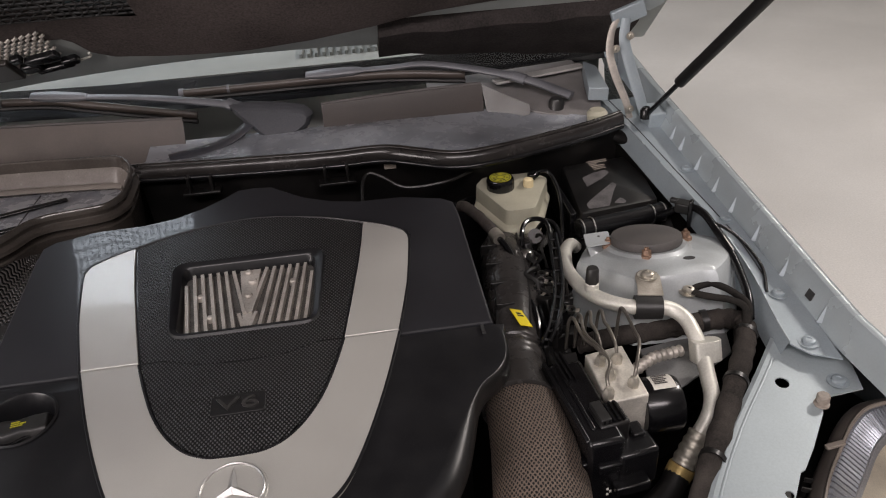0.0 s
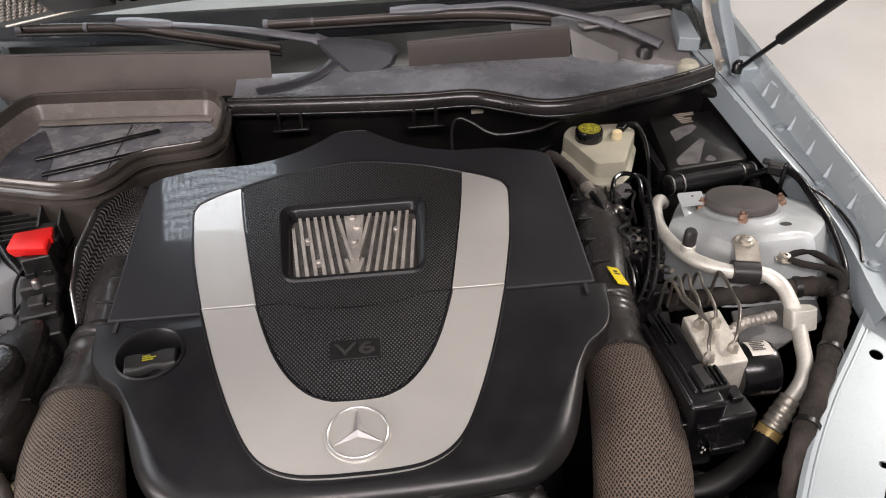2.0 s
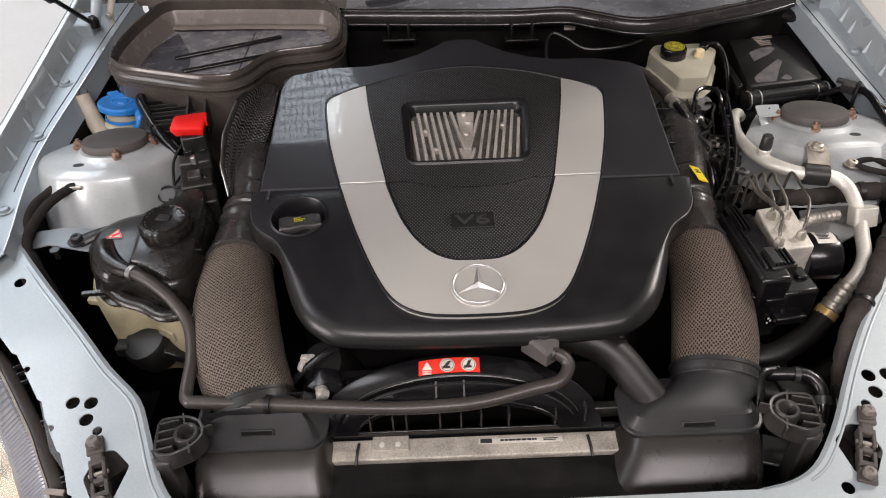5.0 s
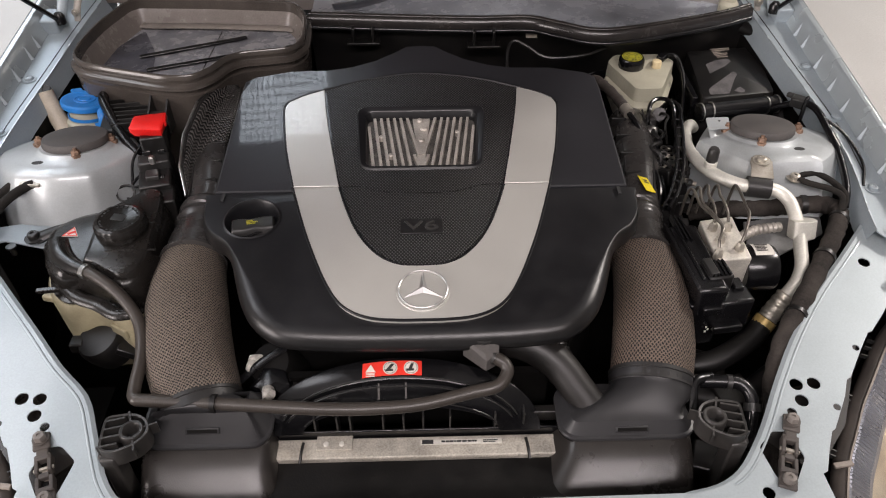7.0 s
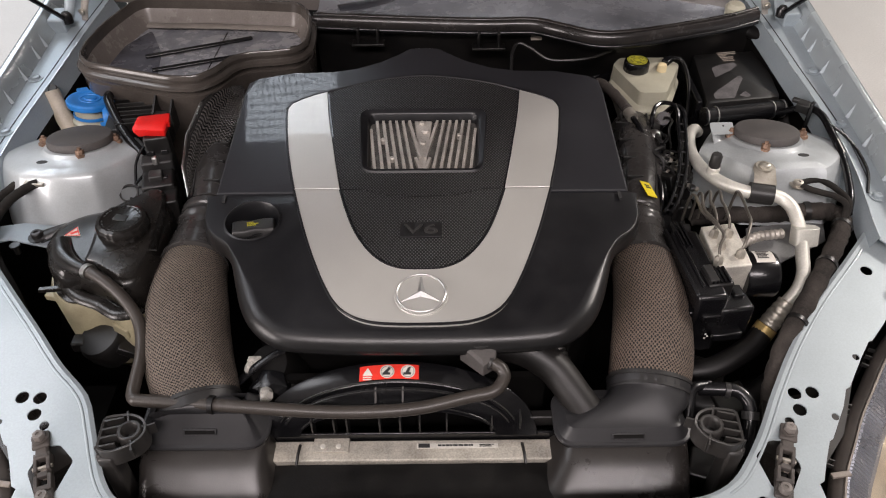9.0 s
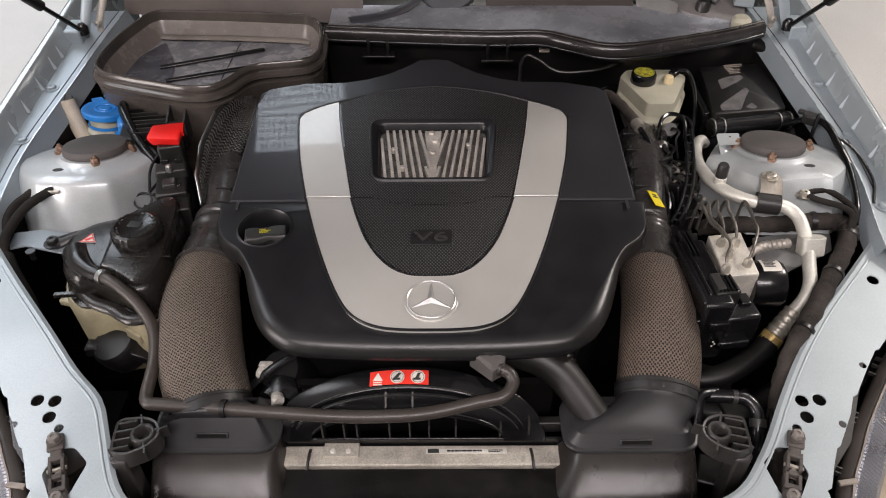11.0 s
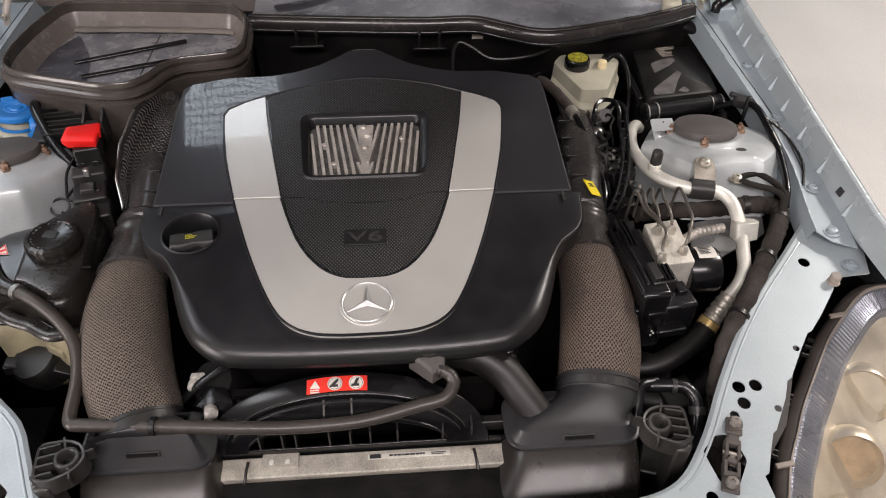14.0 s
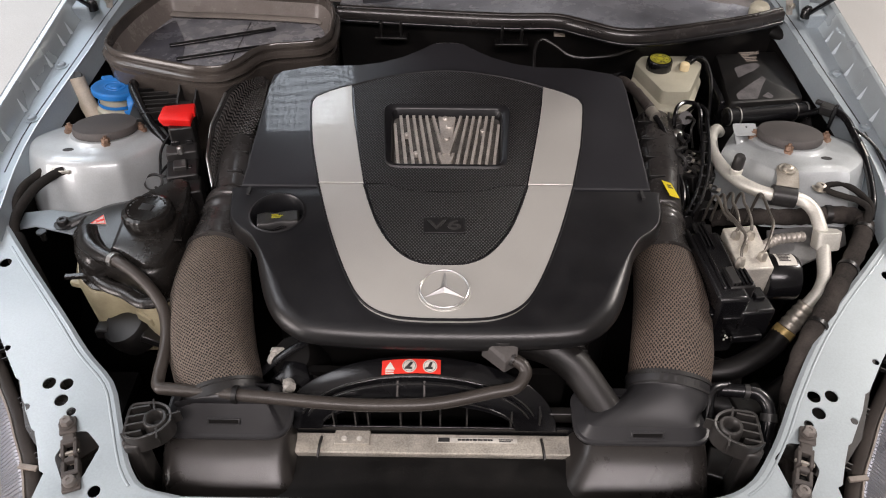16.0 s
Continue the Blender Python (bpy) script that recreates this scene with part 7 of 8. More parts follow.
for t in (0.03, 0.15, 0.84, 0.97):
    c = p0.lerp(p1, t)
    d = (p1 - p0).normalized()
    part("clip", tube(bmesh.new(), [c - d * 0.001, c + d * 0.001], 0.0158, 18, 1), CHROME_DULL, batt, "bright wire clip")
bars(batt, (0.566, 0.630, 0.8128), (0.9, 0.8, -0.3, 0.3, 0.1, 0.1), 0.040, 0.036, BEIGE, Matrix.Rotation(radians(8), 4, "Z"))
# patches of light on the box top, painted as paler plates
LIGHT_PATCH = material("painted_light_patch", (0.11, 0.104, 0.105), 0.5, spots=0.35, spot_scale=60, grain=0.2, bump=0.1)
for lit_outline in ([(0.520, 0.587), (0.544, 0.601), (0.566, 0.607), (0.570, 0.596), (0.552, 0.578), (0.518, 0.553)], [(0.499, 0.496), (0.509, 0.508), (0.539, 0.537), (0.562, 0.559), (0.567, 0.551), (0.555, 0.530), (0.532, 0.483), (0.498, 0.480)], [(0.542, 0.491), (0.557, 0.506), (0.563, 0.492), (0.556, 0.485)]):
    part("dust_smear", prism(bmesh.new(), rounded(lit_outline, 0.004, 3), 0.8130, 0.8120), LIGHT_PATCH, batt, "pale patch of painted light")
part("side_rail", block(bmesh.new(), (0.476, 0.555, 0.780), (0.010, 0.14, 0.05)), GLOSS_BLACK, batt, bevel=0.002)
duct_r = thing("drain_hose", "black rubber hose curving behind the control box", "hose")
part("hose_body", tube(bmesh.new(), [(0.560, 0.690, 0.83), (0.605, 0.685, 0.838), (0.632, 0.640, 0.835), (0.640, 0.570, 0.815), (0.636, 0.500, 0.79), (0.625, 0.46, 0.76)], 0.013, 14, 6), RUBBER, duct_r)

# hydraulic brake unit
abs_unit = thing("hydraulic_unit", "aluminium hydraulic brake unit with black electronics and pump", "hydraulic unit")
bm = bmesh.new()
bo2 = [(0.388, 0.152), (0.436, 0.160), (0.436, 0.073), (0.390, 0.069)]
prism(bm, bo2, 0.808, 0.722)
part("valve_block", bm, material("pale_machined_aluminium", (0.66, 0.63, 0.56), 0.45, metal=0.35, spots=0.2, spot_scale=40, grain=0.1, bump=0.1, dust=0.2, dust_colour=(0.30, 0.26, 0.2)), abs_unit, "pale machined aluminium block", bevel=0.002)
part("control_module", block(bmesh.new(), (0.366, 0.080, 0.755), (0.040, 0.130, 0.105), Matrix.Rotation(radians(4), 4, "Z")), GLOSS_BLACK, abs_unit, "black electronics housing", bevel=0.005)
part("housing_edge", block(bmesh.new(), (0.345, 0.085, 0.800), (0.006, 0.130, 0.014), Matrix.Rotation(radians(6), 4, "Z")), GLOSS_BLACK, abs_unit, bevel=0.002)
part("housing_edge", block(bmesh.new(), (0.356, 0.088, 0.806), (0.005, 0.110, 0.008), Matrix.Rotation(radians(6), 4, "Z")), GLOSS_BLACK, abs_unit, bevel=0.002)
part("connector", block(bmesh.new(), (0.383, 0.052, 0.795), (0.034, 0.034, 0.030), Matrix.Rotation(radians(8), 4, "Z")), PLASTIC, abs_unit, "black multi-pin connector", bevel=0.003)
part("connector_latch", block(bmesh.new(), (0.374, 0.053, 0.812), (0.012, 0.030, 0.006), Matrix.Rotation(radians(8), 4, "Z")), PLASTIC_GREY, abs_unit, bevel=0.001)
part("connector", block(bmesh.new(), (0.405, 0.030, 0.760), (0.045, 0.030, 0.050), Matrix.Rotation(radians(8), 4, "Z")), GLOSS_BLACK, abs_unit, bevel=0.004)
rz4 = Matrix.Rotation(radians(6), 4, "Z")
for k in range(5):
    part("connector_rib", block(bmesh.new(), (0.372 + 0.0055 * k, 0.0505 + 0.0006 * k, 0.8115), (0.0022, 0.028, 0.004), rz4), GLOSS_BLACK, abs_unit)
for k in range(3):
    part("housing_rail", block(bmesh.new(), (0.351 + 0.006 * k, 0.135, 0.8085 - 0.001 * k), (0.0022, 0.050, 0.008), rz4), GLOSS_BLACK, abs_unit)
for x, y, z, w, l in ((0.376, 0.018, 0.770, 0.030, 0.012), (0.398, 0.012, 0.742, 0.040, 0.014), (0.412, 0.046, 0.784, 0.014, 0.020), (0.362, 0.028, 0.795, 0.014, 0.018), (0.349, 0.038, 0.770, 0.012, 0.040)):
    part("latch", block(bmesh.new(), (x, y, z), (w, l, 0.012), rz4), GLOSS_BLACK, abs_unit, bevel=0.002)
for k in range(3):
    part("print_tick", block(bmesh.new(), (0.372 + 0.003 * (k % 2), 0.0115, 0.742 - 0.004 * k), (0.0022, 0.001, 0.0026), rz4), WHITE, abs_unit)
mt = Matrix.Rotation(radians(90), 4, "Y")
pump = part("pump_motor", lathe(bmesh.new(), [(0.0, 0.0), (0.030, 0.0), (0.032, 0.003), (0.032, 0.040), (0.030, 0.044), (0.0, 0.046)], (0.434, 0.092, 0.772), mt, seg=32), GLOSS_BLACK, abs_unit, "black cylindrical pump motor")
bm = bmesh.new()
rows = []
for k in range(7):
    a = radians(58 + 8 * k)
    rows.append([bm.verts.new((x, 0.092 + 0.0325 * math.cos(a), 0.772 + 0.0325 * math.sin(a))) for x in (0.446, 0.472)])
for a, b in zip(rows, rows[1:]):
    bm.faces.new((a[0], a[1], b[1], b[0]))
lp = part("pump_label", bm, WHITE, pump, "white printed label")
bars(lp, (0.459, 0.097, 0.8043), (0.8, 0.4, 0.6, 0.3, 0.5), 0.020, 0.016, RUBBER_GREY, Matrix.Rotation(radians(-6), 4, "X"))
for x, y in ((0.392, 0.079), (0.404, 0.108), (0.400, 0.132), (0.420, 0.132), (0.424, 0.090)):
    part("union", lathe(bmesh.new(), [(0.0068, -0.004), (0.0068, 0.006), (0.005, 0.009), (0.004, 0.012), (0, 0.012)], (x, y, 0.808), seg=6), STEEL, abs_unit, "zinc pipe union")
LINE = material("dark_brake_line", (0.185, 0.170, 0.148), 0.30, metal=0.65, spots=0.25, spot_scale=40, grain=0.1, bump=0.05)
lines = ([(0.392, 0.079, 0.815), (0.393, 0.090, 0.826), (0.402, 0.108, 0.832), (0.396, 0.130, 0.832), (0.388, 0.160, 0.828), (0.388, 0.198, 0.826), (0.385, 0.208, 0.812), (0.384, 0.212, 0.77)],
         [(0.404, 0.108, 0.815), (0.404, 0.118, 0.828), (0.396, 0.140, 0.832), (0.391, 0.165, 0.830), (0.397, 0.200, 0.828), (0.396, 0.209, 0.814), (0.395, 0.212, 0.77)],
         [(0.400, 0.132, 0.815), (0.402, 0.140, 0.828), (0.404, 0.162, 0.832), (0.403, 0.178, 0.832), (0.410, 0.203, 0.829), (0.409, 0.212, 0.815), (0.408, 0.215, 0.77)],
         [(0.420, 0.132, 0.815), (0.420, 0.142, 0.828), (0.420, 0.166, 0.832), (0.420, 0.180, 0.830), (0.424, 0.203, 0.829), (0.423, 0.211, 0.815), (0.422, 0.214, 0.77)],
         [(0.424, 0.090, 0.815), (0.430, 0.100, 0.828), (0.444, 0.130, 0.834), (0.446, 0.150, 0.834), (0.450, 0.200, 0.830), (0.449, 0.208, 0.815), (0.448, 0.211, 0.77)])
for pts in lines:
    bl = thing("brake_line", "thin dark metal brake line bent into the hydraulic unit", "brake line", "brake lines")
    part("pipe", tube(bmesh.new(), pts, 0.0021, 10, 8), LINE, bl)

# air conditioning pipe
ac = thing("air_conditioning_pipe", "bent bare aluminium air conditioning pipe", "pipe")
pipe_pts = [(0.466, 0.440, 0.772), (0.455, 0.430, 0.785), (0.437, 0.398, 0.794), (0.422, 0.340, 0.804), (0.421, 0.296, 0.811), (0.427, 0.262, 0.816), (0.442, 0.232, 0.820), (0.466, 0.213, 0.821), (0.500, 0.206, 0.820), (0.516, 0.200, 0.817), (0.526, 0.186, 0.812), (0.529, 0.166, 0.804), (0.531, 0.144, 0.791), (0.527, 0.118, 0.779), (0.524, 0.098, 0.769), (0.517, 0.083, 0.760), (0.509, 0.075, 0.750), (0.500, 0.069, 0.741)]
part("tube", tube(bmesh.new(), pipe_pts, 0.0094, 18, 8), ALU_PIPE, ac)
bm = shell(bmesh.new(), [[(x, y, z) for x, y in rounded([(-0.013, -0.013), (0.010, -0.014), (0.022, -0.008), (0.022, 0.010), (0.010, 0.014), (-0.013, 0.013)], 0.006, 3)] for z in (0.013, -0.013)])
bm.transform(Matrix.Translation((0.532, 0.147, 0.793)) @ Matrix.Rotation(radians(-25), 4, "X"))
part("joint_block", bm, ALU_PIPE, ac, "aluminium joint block", bevel=0.0025)
port = part("charge_port", lathe(bmesh.new(), [(0.0095, 0.0), (0.0095, 0.012), (0.0075, 0.014), (0.0075, 0.018), (0, 0.018)], (0.430, 0.259, 0.820), seg=14), ALU_PIPE, ac, "aluminium charge port")
part("port_cap", lathe(bmesh.new(), [(0.0082, 0.0), (0.0088, 0.002), (0.0084, 0.020), (0.0065, 0.023), (0, 0.023)], (0.430, 0.259, 0.832), seg=14, wave=-0.05, teeth=7), PLASTIC_GREY, port, "black ribbed dust cap")
part("clamp", tube(bmesh.new(), [(0.470, 0.2115, 0.821), (0.502, 0.2055, 0.8198)], 0.0150, 22, 1), PLASTIC_GREY, ac, "black rubber clamp")
bm = bmesh.new()
loop = [(0.474, 0.215, 0.8368), (0.479, 0.230, 0.8395), (0.481, 0.244, 0.8422), (0.485, 0.252, 0.8428), (0.492, 0.257, 0.8430), (0.499, 0.258, 0.8430), (0.506, 0.255, 0.8430), (0.511, 0.249, 0.8428), (0.512, 0.240, 0.8422), (0.509, 0.226, 0.8395), (0.505, 0.209, 0.8356)]
bm.faces.new([bm.verts.new(p) for p in loop])
strap = part("clamp_strap", bm, material("dull_cream_zinc", (0.34, 0.315, 0.265), 0.55, metal=0.15, spots=0.25, spot_scale=40, grain=0.1, bump=0.08), ac, "grey metal clamp tab")
md = strap.modifiers.new("thick", "SOLIDIFY")
md.thickness = 0.002
bolt(ac, (0.4965, 0.243, 0.8430), 0.0074, 0.006, STEEL)
fit_d = Vector((-0.024, -0.017, -0.030))
p = Vector((0.500, 0.069, 0.742))
part("crimp", tube(bmesh.new(), [p, p + fit_d * 0.5, p + fit_d], [0.0112, 0.0128, 0.0134], 20, 22, ridge=0.0015, ridge_step=0.0105), STEEL, ac, "ribbed crimped fitting")
part("collar", tube(bmesh.new(), [p + fit_d * 1.02, p + fit_d * 1.40], 0.0156, 18, 2), material("brass_passivated", (0.50, 0.36, 0.14), 0.45, metal=0.5, spots=0.3, spot_scale=50), ac, "yellow passivated collar")
q = p + fit_d * 1.3
ach = thing("refrigerant_hose", "thick black refrigerant hose low beside the wing", "hose", "refrigerant hoses")
part("hose_body", tube(bmesh.new(), [q, q + Vector((-0.020, -0.016, -0.012)), (0.400, 0.008, 0.678), (0.360, 0.005, 0.672), (0.330, 0.02, 0.665)], 0.0155, 16, 6), RUBBER, ach)
part("hose_body", tube(bmesh.new(), [(0.475, -0.01, 0.665), (0.430, -0.035, 0.655), (0.380, -0.035, 0.650), (0.335, -0.015, 0.648)], 0.017, 16, 6), RUBBER, ach)

# looms along the inner wing
loom_r = thing("wiring_loom", "thick brown-black taped wiring loom following the inner wing", "wiring loom", "wiring looms")
WRAP = material("dusty_cloth_wrap", (0.030, 0.026, 0.0235), 0.9, spec=0.2, spots=0.5, spot_scale=26, grain=0.3, grain_scale=500, bump=0.8, dust=0.5, dust_colour=(0.085, 0.074, 0.065))
part("lead", tube(bmesh.new(), [(0.425, -0.155, 0.66), (0.430, -0.090, 0.715), (0.455, -0.030, 0.750), (0.502, 0.034, 0.770), (0.552, 0.100, 0.781), (0.592, 0.158, 0.788), (0.606, 0.195, 0.788), (0.580, 0.212, 0.784), (0.520, 0.216, 0.776), (0.455, 0.224, 0.768), (0.41, 0.24, 0.75)], [0.010, 0.011, 0.0115, 0.0118, 0.0115, 0.0118, 0.0120, 0.0118, 0.0115, 0.0115], 14, 8, ridge=0.0020, ridge_step=0.014), WRAP, loom_r)
for c0, c1 in (((0.570, 0.2142, 0.7825), (0.562, 0.2150, 0.7815)), ((0.548, 0.2155, 0.780), (0.540, 0.2160, 0.779))):
    part("tie", tube(bmesh.new(), [c0, c1], 0.0145, 16, 1), PLASTIC, loom_r, "black cable tie")
for c in ((0.553, 0.101, 0.7812), (0.485, 0.011, 0.7635), (0.600, 0.172, 0.788)):
    part("tie", tube(bmesh.new(), [(c[0] - 0.0025, c[1] - 0.003, c[2]), (c[0] + 0.0015, c[1] + 0.002, c[2] + 0.0005)], 0.0146, 14, 1), PLASTIC, loom_r, "black cable tie")
part("branch", tube(bmesh.new(), [(0.604, 0.178, 0.798), (0.612, 0.197, 0.812), (0.601, 0.222, 0.818), (0.586, 0.238, 0.820), (0.570, 0.238, 0.821), (0.548, 0.229, 0.822)], 0.0046, 10, 6), LOOM, loom_r)
part("branch", tube(bmesh.new(), [(0.602, 0.178, 0.798), (0.606, 0.194, 0.812), (0.592, 0.204, 0.818), (0.576, 0.210, 0.820), (0.561, 0.217, 0.821), (0.548, 0.227, 0.822)], 0.0046, 10, 6), LOOM, loom_r)
bolt(loom_r, (0.547, 0.229, 0.820), 0.007, 0.007, STEEL)
rail_c = thing("wiring_conduit", "black conduit clipped along the wing rail", "conduit")
part("conduit", tube(bmesh.new(), [(0.600, 0.455, 0.80), (0.628, 0.425, 0.828), (0.640, 0.395, 0.834), (0.640, 0.347, 0.830), (0.637, 0.301, 0.826), (0.630, 0.256, 0.820), (0.620, 0.212, 0.812), (0.610, 0.185, 0.80)], 0.0058, 10, 7), GLOSS_BLACK, rail_c)
part("clip", block(bmesh.new(), (0.626, 0.428, 0.828), (0.022, 0.020, 0.016), Matrix.Rotation(radians(-40), 4, "Z")), PLASTIC, rail_c, bevel=0.002)
part("clip", block(bmesh.new(), (0.618, 0.442, 0.832), (0.014, 0.008, 0.008), Matrix.Rotation(radians(-40), 4, "Z")), PLASTIC_GREY, rail_c, bevel=0.002)
part("clip", block(bmesh.new(), (0.628, 0.408, 0.826), (0.006, 0.010, 0.045), Matrix.Rotation(radians(-40), 4, "Z")), GLOSS_BLACK, rail_c, bevel=0.002)
part("wire", tube(bmesh.new(), [(0.640, 0.365, 0.836), (0.656, 0.335, 0.832), (0.664, 0.300, 0.826), (0.662, 0.257, 0.820), (0.648, 0.218, 0.812)], 0.0024, 6, 6), GLOSS_BLACK, rail_c)
bars(rail_c, (0.6385, 0.315, 0.8335), (0.9,), 0.05, 0.0035, WHITE, Matrix.Rotation(radians(84), 4, "Z"))
# bracket plate and corrugated tube below the pipe
bm = prism(bmesh.new(), [(0.462, 0.110), (0.480, 0.205), (0.545, 0.215), (0.600, 0.215), (0.590, 0.178)], lambda x, y: 0.752 + 0.06 * (y - 0.1), lambda x, y: 0.748 + 0.06 * (y - 0.1))
# plate's paint greyed down: its shade is put into the colour
part("tower_bracket", bm, material("shaded_paint_grey", (0.17, 0.172, 0.17), 0.5, spots=0.3, spot_scale=14, grain=0.12, bump=0.08, dust=0.3, dust_colour=(0.14, 0.125, 0.11)), car, bevel=0.001)
flex = thing("corrugated_tube", "short dull corrugated flexible tube", "flexible tube")
part("tube", tube(bmesh.new(), [(0.448, 0.150, 0.772), (0.480, 0.166, 0.775), (0.520, 0.176, 0.772)], [0.0062, 0.0062, 0.006], 14, 22, ridge=0.0018, ridge_step=0.0082), ALU, flex)

# engine side: wiring ladder, hoses, plugs
ladder = thing("wiring_duct", "narrow glossy black wiring duct standing beside the engine", "wiring duct")
ra = [(0.410, 0.396, 0.826), (0.402, 0.345, 0.820), (0.388, 0.280, 0.812), (0.367, 0.225, 0.805), (0.348, 0.195, 0.796)]
rb = [(x + 0.0100, y - 0.001, z) for x, y, z in ra]
part("rail", tube(bmesh.new(), ra, 0.0026, 8, 6, (1.0, 1.8)), GLOSS_BLACK, ladder)
part("rail", tube(bmesh.new(), rb, 0.0032, 8, 6, (1.0, 1.8)), GLOSS_BLACK, ladder)
pa, pb = smooth_path(ra, 5), smooth_path(rb, 5)
for k in range(1, len(pa), 2):
    part("rung", tube(bmesh.new(), [pa[k], pb[k]], 0.0020, 6, 1), GLOSS_BLACK, ladder)
part("web", block(bmesh.new(), (0.396, 0.300, 0.790), (0.006, 0.19, 0.030), Matrix.Rotation(radians(-16), 4, "Z")), PLASTIC, ladder, bevel=0.001)
hose_v = thing("vacuum_hose", "dusty ribbed vacuum hose with a crimped end", "hose")
part("hose_body", tube(bmesh.new(), [(0.306, 0.540, 0.812), (0.312, 0.522, 0.818), (0.324, 0.488, 0.820), (0.335, 0.451, 0.819), (0.340, 0.430, 0.818)], 0.0080, 14, 8, ridge=0.0012, ridge_step=0.006), material("brown_braided_hose", (0.040, 0.033, 0.029), 0.6, spots=0.3, spot_scale=40, grain=0.3, grain_scale=800, bump=0.5), hose_v)
part("crimp", tube(bmesh.new(), [(0.3385, 0.434, 0.8185), (0.343, 0.416, 0.8175)], 0.0090, 12, 4, ridge=0.001, ridge_step=0.006), STEEL, hose_v)
part("tail", tube(bmesh.new(), [(0.343, 0.417, 0.8175), (0.351, 0.395, 0.812), (0.357, 0.370, 0.803), (0.358, 0.335, 0.798), (0.354, 0.295, 0.785)], 0.0046, 10, 5), GLOSS_BLACK, hose_v)
for pts in ([(0.377, 0.416, 0.800), (0.379, 0.428, 0.815), (0.387, 0.447, 0.819), (0.402, 0.458, 0.820), (0.418, 0.450, 0.820), (0.421, 0.428, 0.815), (0.417, 0.405, 0.800)], [(0.410, 0.470, 0.79), (0.425, 0.462, 0.812), (0.436, 0.440, 0.810), (0.436, 0.415, 0.785)], [(0.350, 0.300, 0.80), (0.356, 0.260, 0.802), (0.352, 0.22, 0.79), (0.345, 0.19, 0.76)]):
    wv = thing("wire", "thin black wire among the engine-side clutter", "wire", "engine-side wires")
    part("wire_run", tube(bmesh.new(), pts, 0.0036, 8, 6), GLOSS_BLACK, wv)
valve = thing("vacuum_valve", "small bright round valve on black ports", "valve")
part("ball", lathe(bmesh.new(), [(0.0, -0.02), (0.009, -0.018), (0.0125, -0.008), (0.0130, 0.0), (0.0105, 0.007), (0.006, 0.010), (0, 0.011)], (0.378, 0.396, 0.794), Matrix.Rotation(radians(30), 4, "X"), seg=18, wave=-0.06, teeth=9), CHROME_DULL, valve)
part("port", tube(bmesh.new(), [(0.382, 0.428, 0.795), (0.386, 0.440, 0.790), (0.390, 0.46, 0.77)], 0.0115, 14, 3), PLASTIC_BROWN, valve)
part("port", tube(bmesh.new(), [(0.404, 0.446, 0.797), (0.407, 0.456, 0.790), (0.410, 0.475, 0.77)], 0.0115, 14, 3), PLASTIC_BROWN, valve)
part("neck", tube(bmesh.new(), [(0.380, 0.400, 0.79), (0.383, 0.430, 0.786)], 0.0085, 12, 2), GLOSS_BLACK, valve)
rng = random.Random(11)
for k in range(26):
    x, y, z = rng.uniform(0.355, 0.415), rng.uniform(0.20, 0.44), rng.uniform(0.735, 0.79)
    cl = thing("connector", "small black plug connector beside the engine", "connector", "engine-side plugs")
    part("plug_body", block(bmesh.new(), (x, y, z), (rng.uniform(0.010, 0.024), rng.uniform(0.010, 0.026), rng.uniform(0.012, 0.03)), Matrix.Rotation(rng.uniform(-0.6, 0.6), 4, "Z") @ Matrix.Rotation(rng.uniform(-0.5, 0.5), 4, "X")), rng.choice((PLASTIC, GLOSS_BLACK, PLASTIC_GREY)), cl, bevel=0.002)
    part("lead", tube(bmesh.new(), [(x, y, z), (x + rng.uniform(-0.02, 0.02), y + 0.02, z - 0.01), (x + rng.uniform(-0.03, 0.03), y + rng.uniform(-0.04, 0.05), z - 0.05)], 0.0030, 6, 4), GLOSS_BLACK, cl)
rng = random.Random(23)
for k in range(12):
    x, y, z = rng.uniform(0.362, 0.412), rng.uniform(0.215, 0.400), rng.uniform(0.790, 0.806)
    wv = thing("wire", "thin black wire among the engine-side clutter", "wire", "engine-side wires")
    part("wire_run", tube(bmesh.new(), [(x, y, z - 0.03), (x + rng.uniform(-0.008, 0.008), y + 0.010, z), (x + rng.uniform(-0.014, 0.014), y + 0.030, z + 0.004), (x + rng.uniform(-0.02, 0.02), y + 0.052, z - 0.004), (x + rng.uniform(-0.02, 0.02), y + 0.066, z - 0.035)], rng.choice((0.0020, 0.0026, 0.0034)), 8, 5), rng.choice((GLOSS_BLACK, LOOM, PLASTIC_GREY)), wv)
for k in range(10):
    x, y, z = rng.uniform(0.365, 0.412), rng.uniform(0.225, 0.400), rng.uniform(0.788, 0.802)
    clip = thing("hose_clip", "small dull metal clip beside the engine", "clip", "engine-side clips")
    turn = Matrix.Rotation(rng.uniform(-0.9, 0.9), 4, "Z") @ Matrix.Rotation(rng.uniform(-0.6, 0.6), 4, "X")
    part("band", lathe(bmesh.new(), [(0.0052, -0.0025), (0.0060, -0.0025), (0.0060, 0.0025), (0.0052, 0.0025)], (x, y, z), turn, seg=14), CHROME_DULL, clip)
    part("screw", block(bmesh.new(), Vector((x, y, z)) + turn.to_3x3() @ Vector((0.0075, 0, 0)), (0.005, 0.007, 0.004), turn), STEEL, clip, bevel=0.0008)
# pipes across the bulkhead
bp = thing("brake_pipe", "thin bright pipe bent along the dark bulkhead", "pipe")
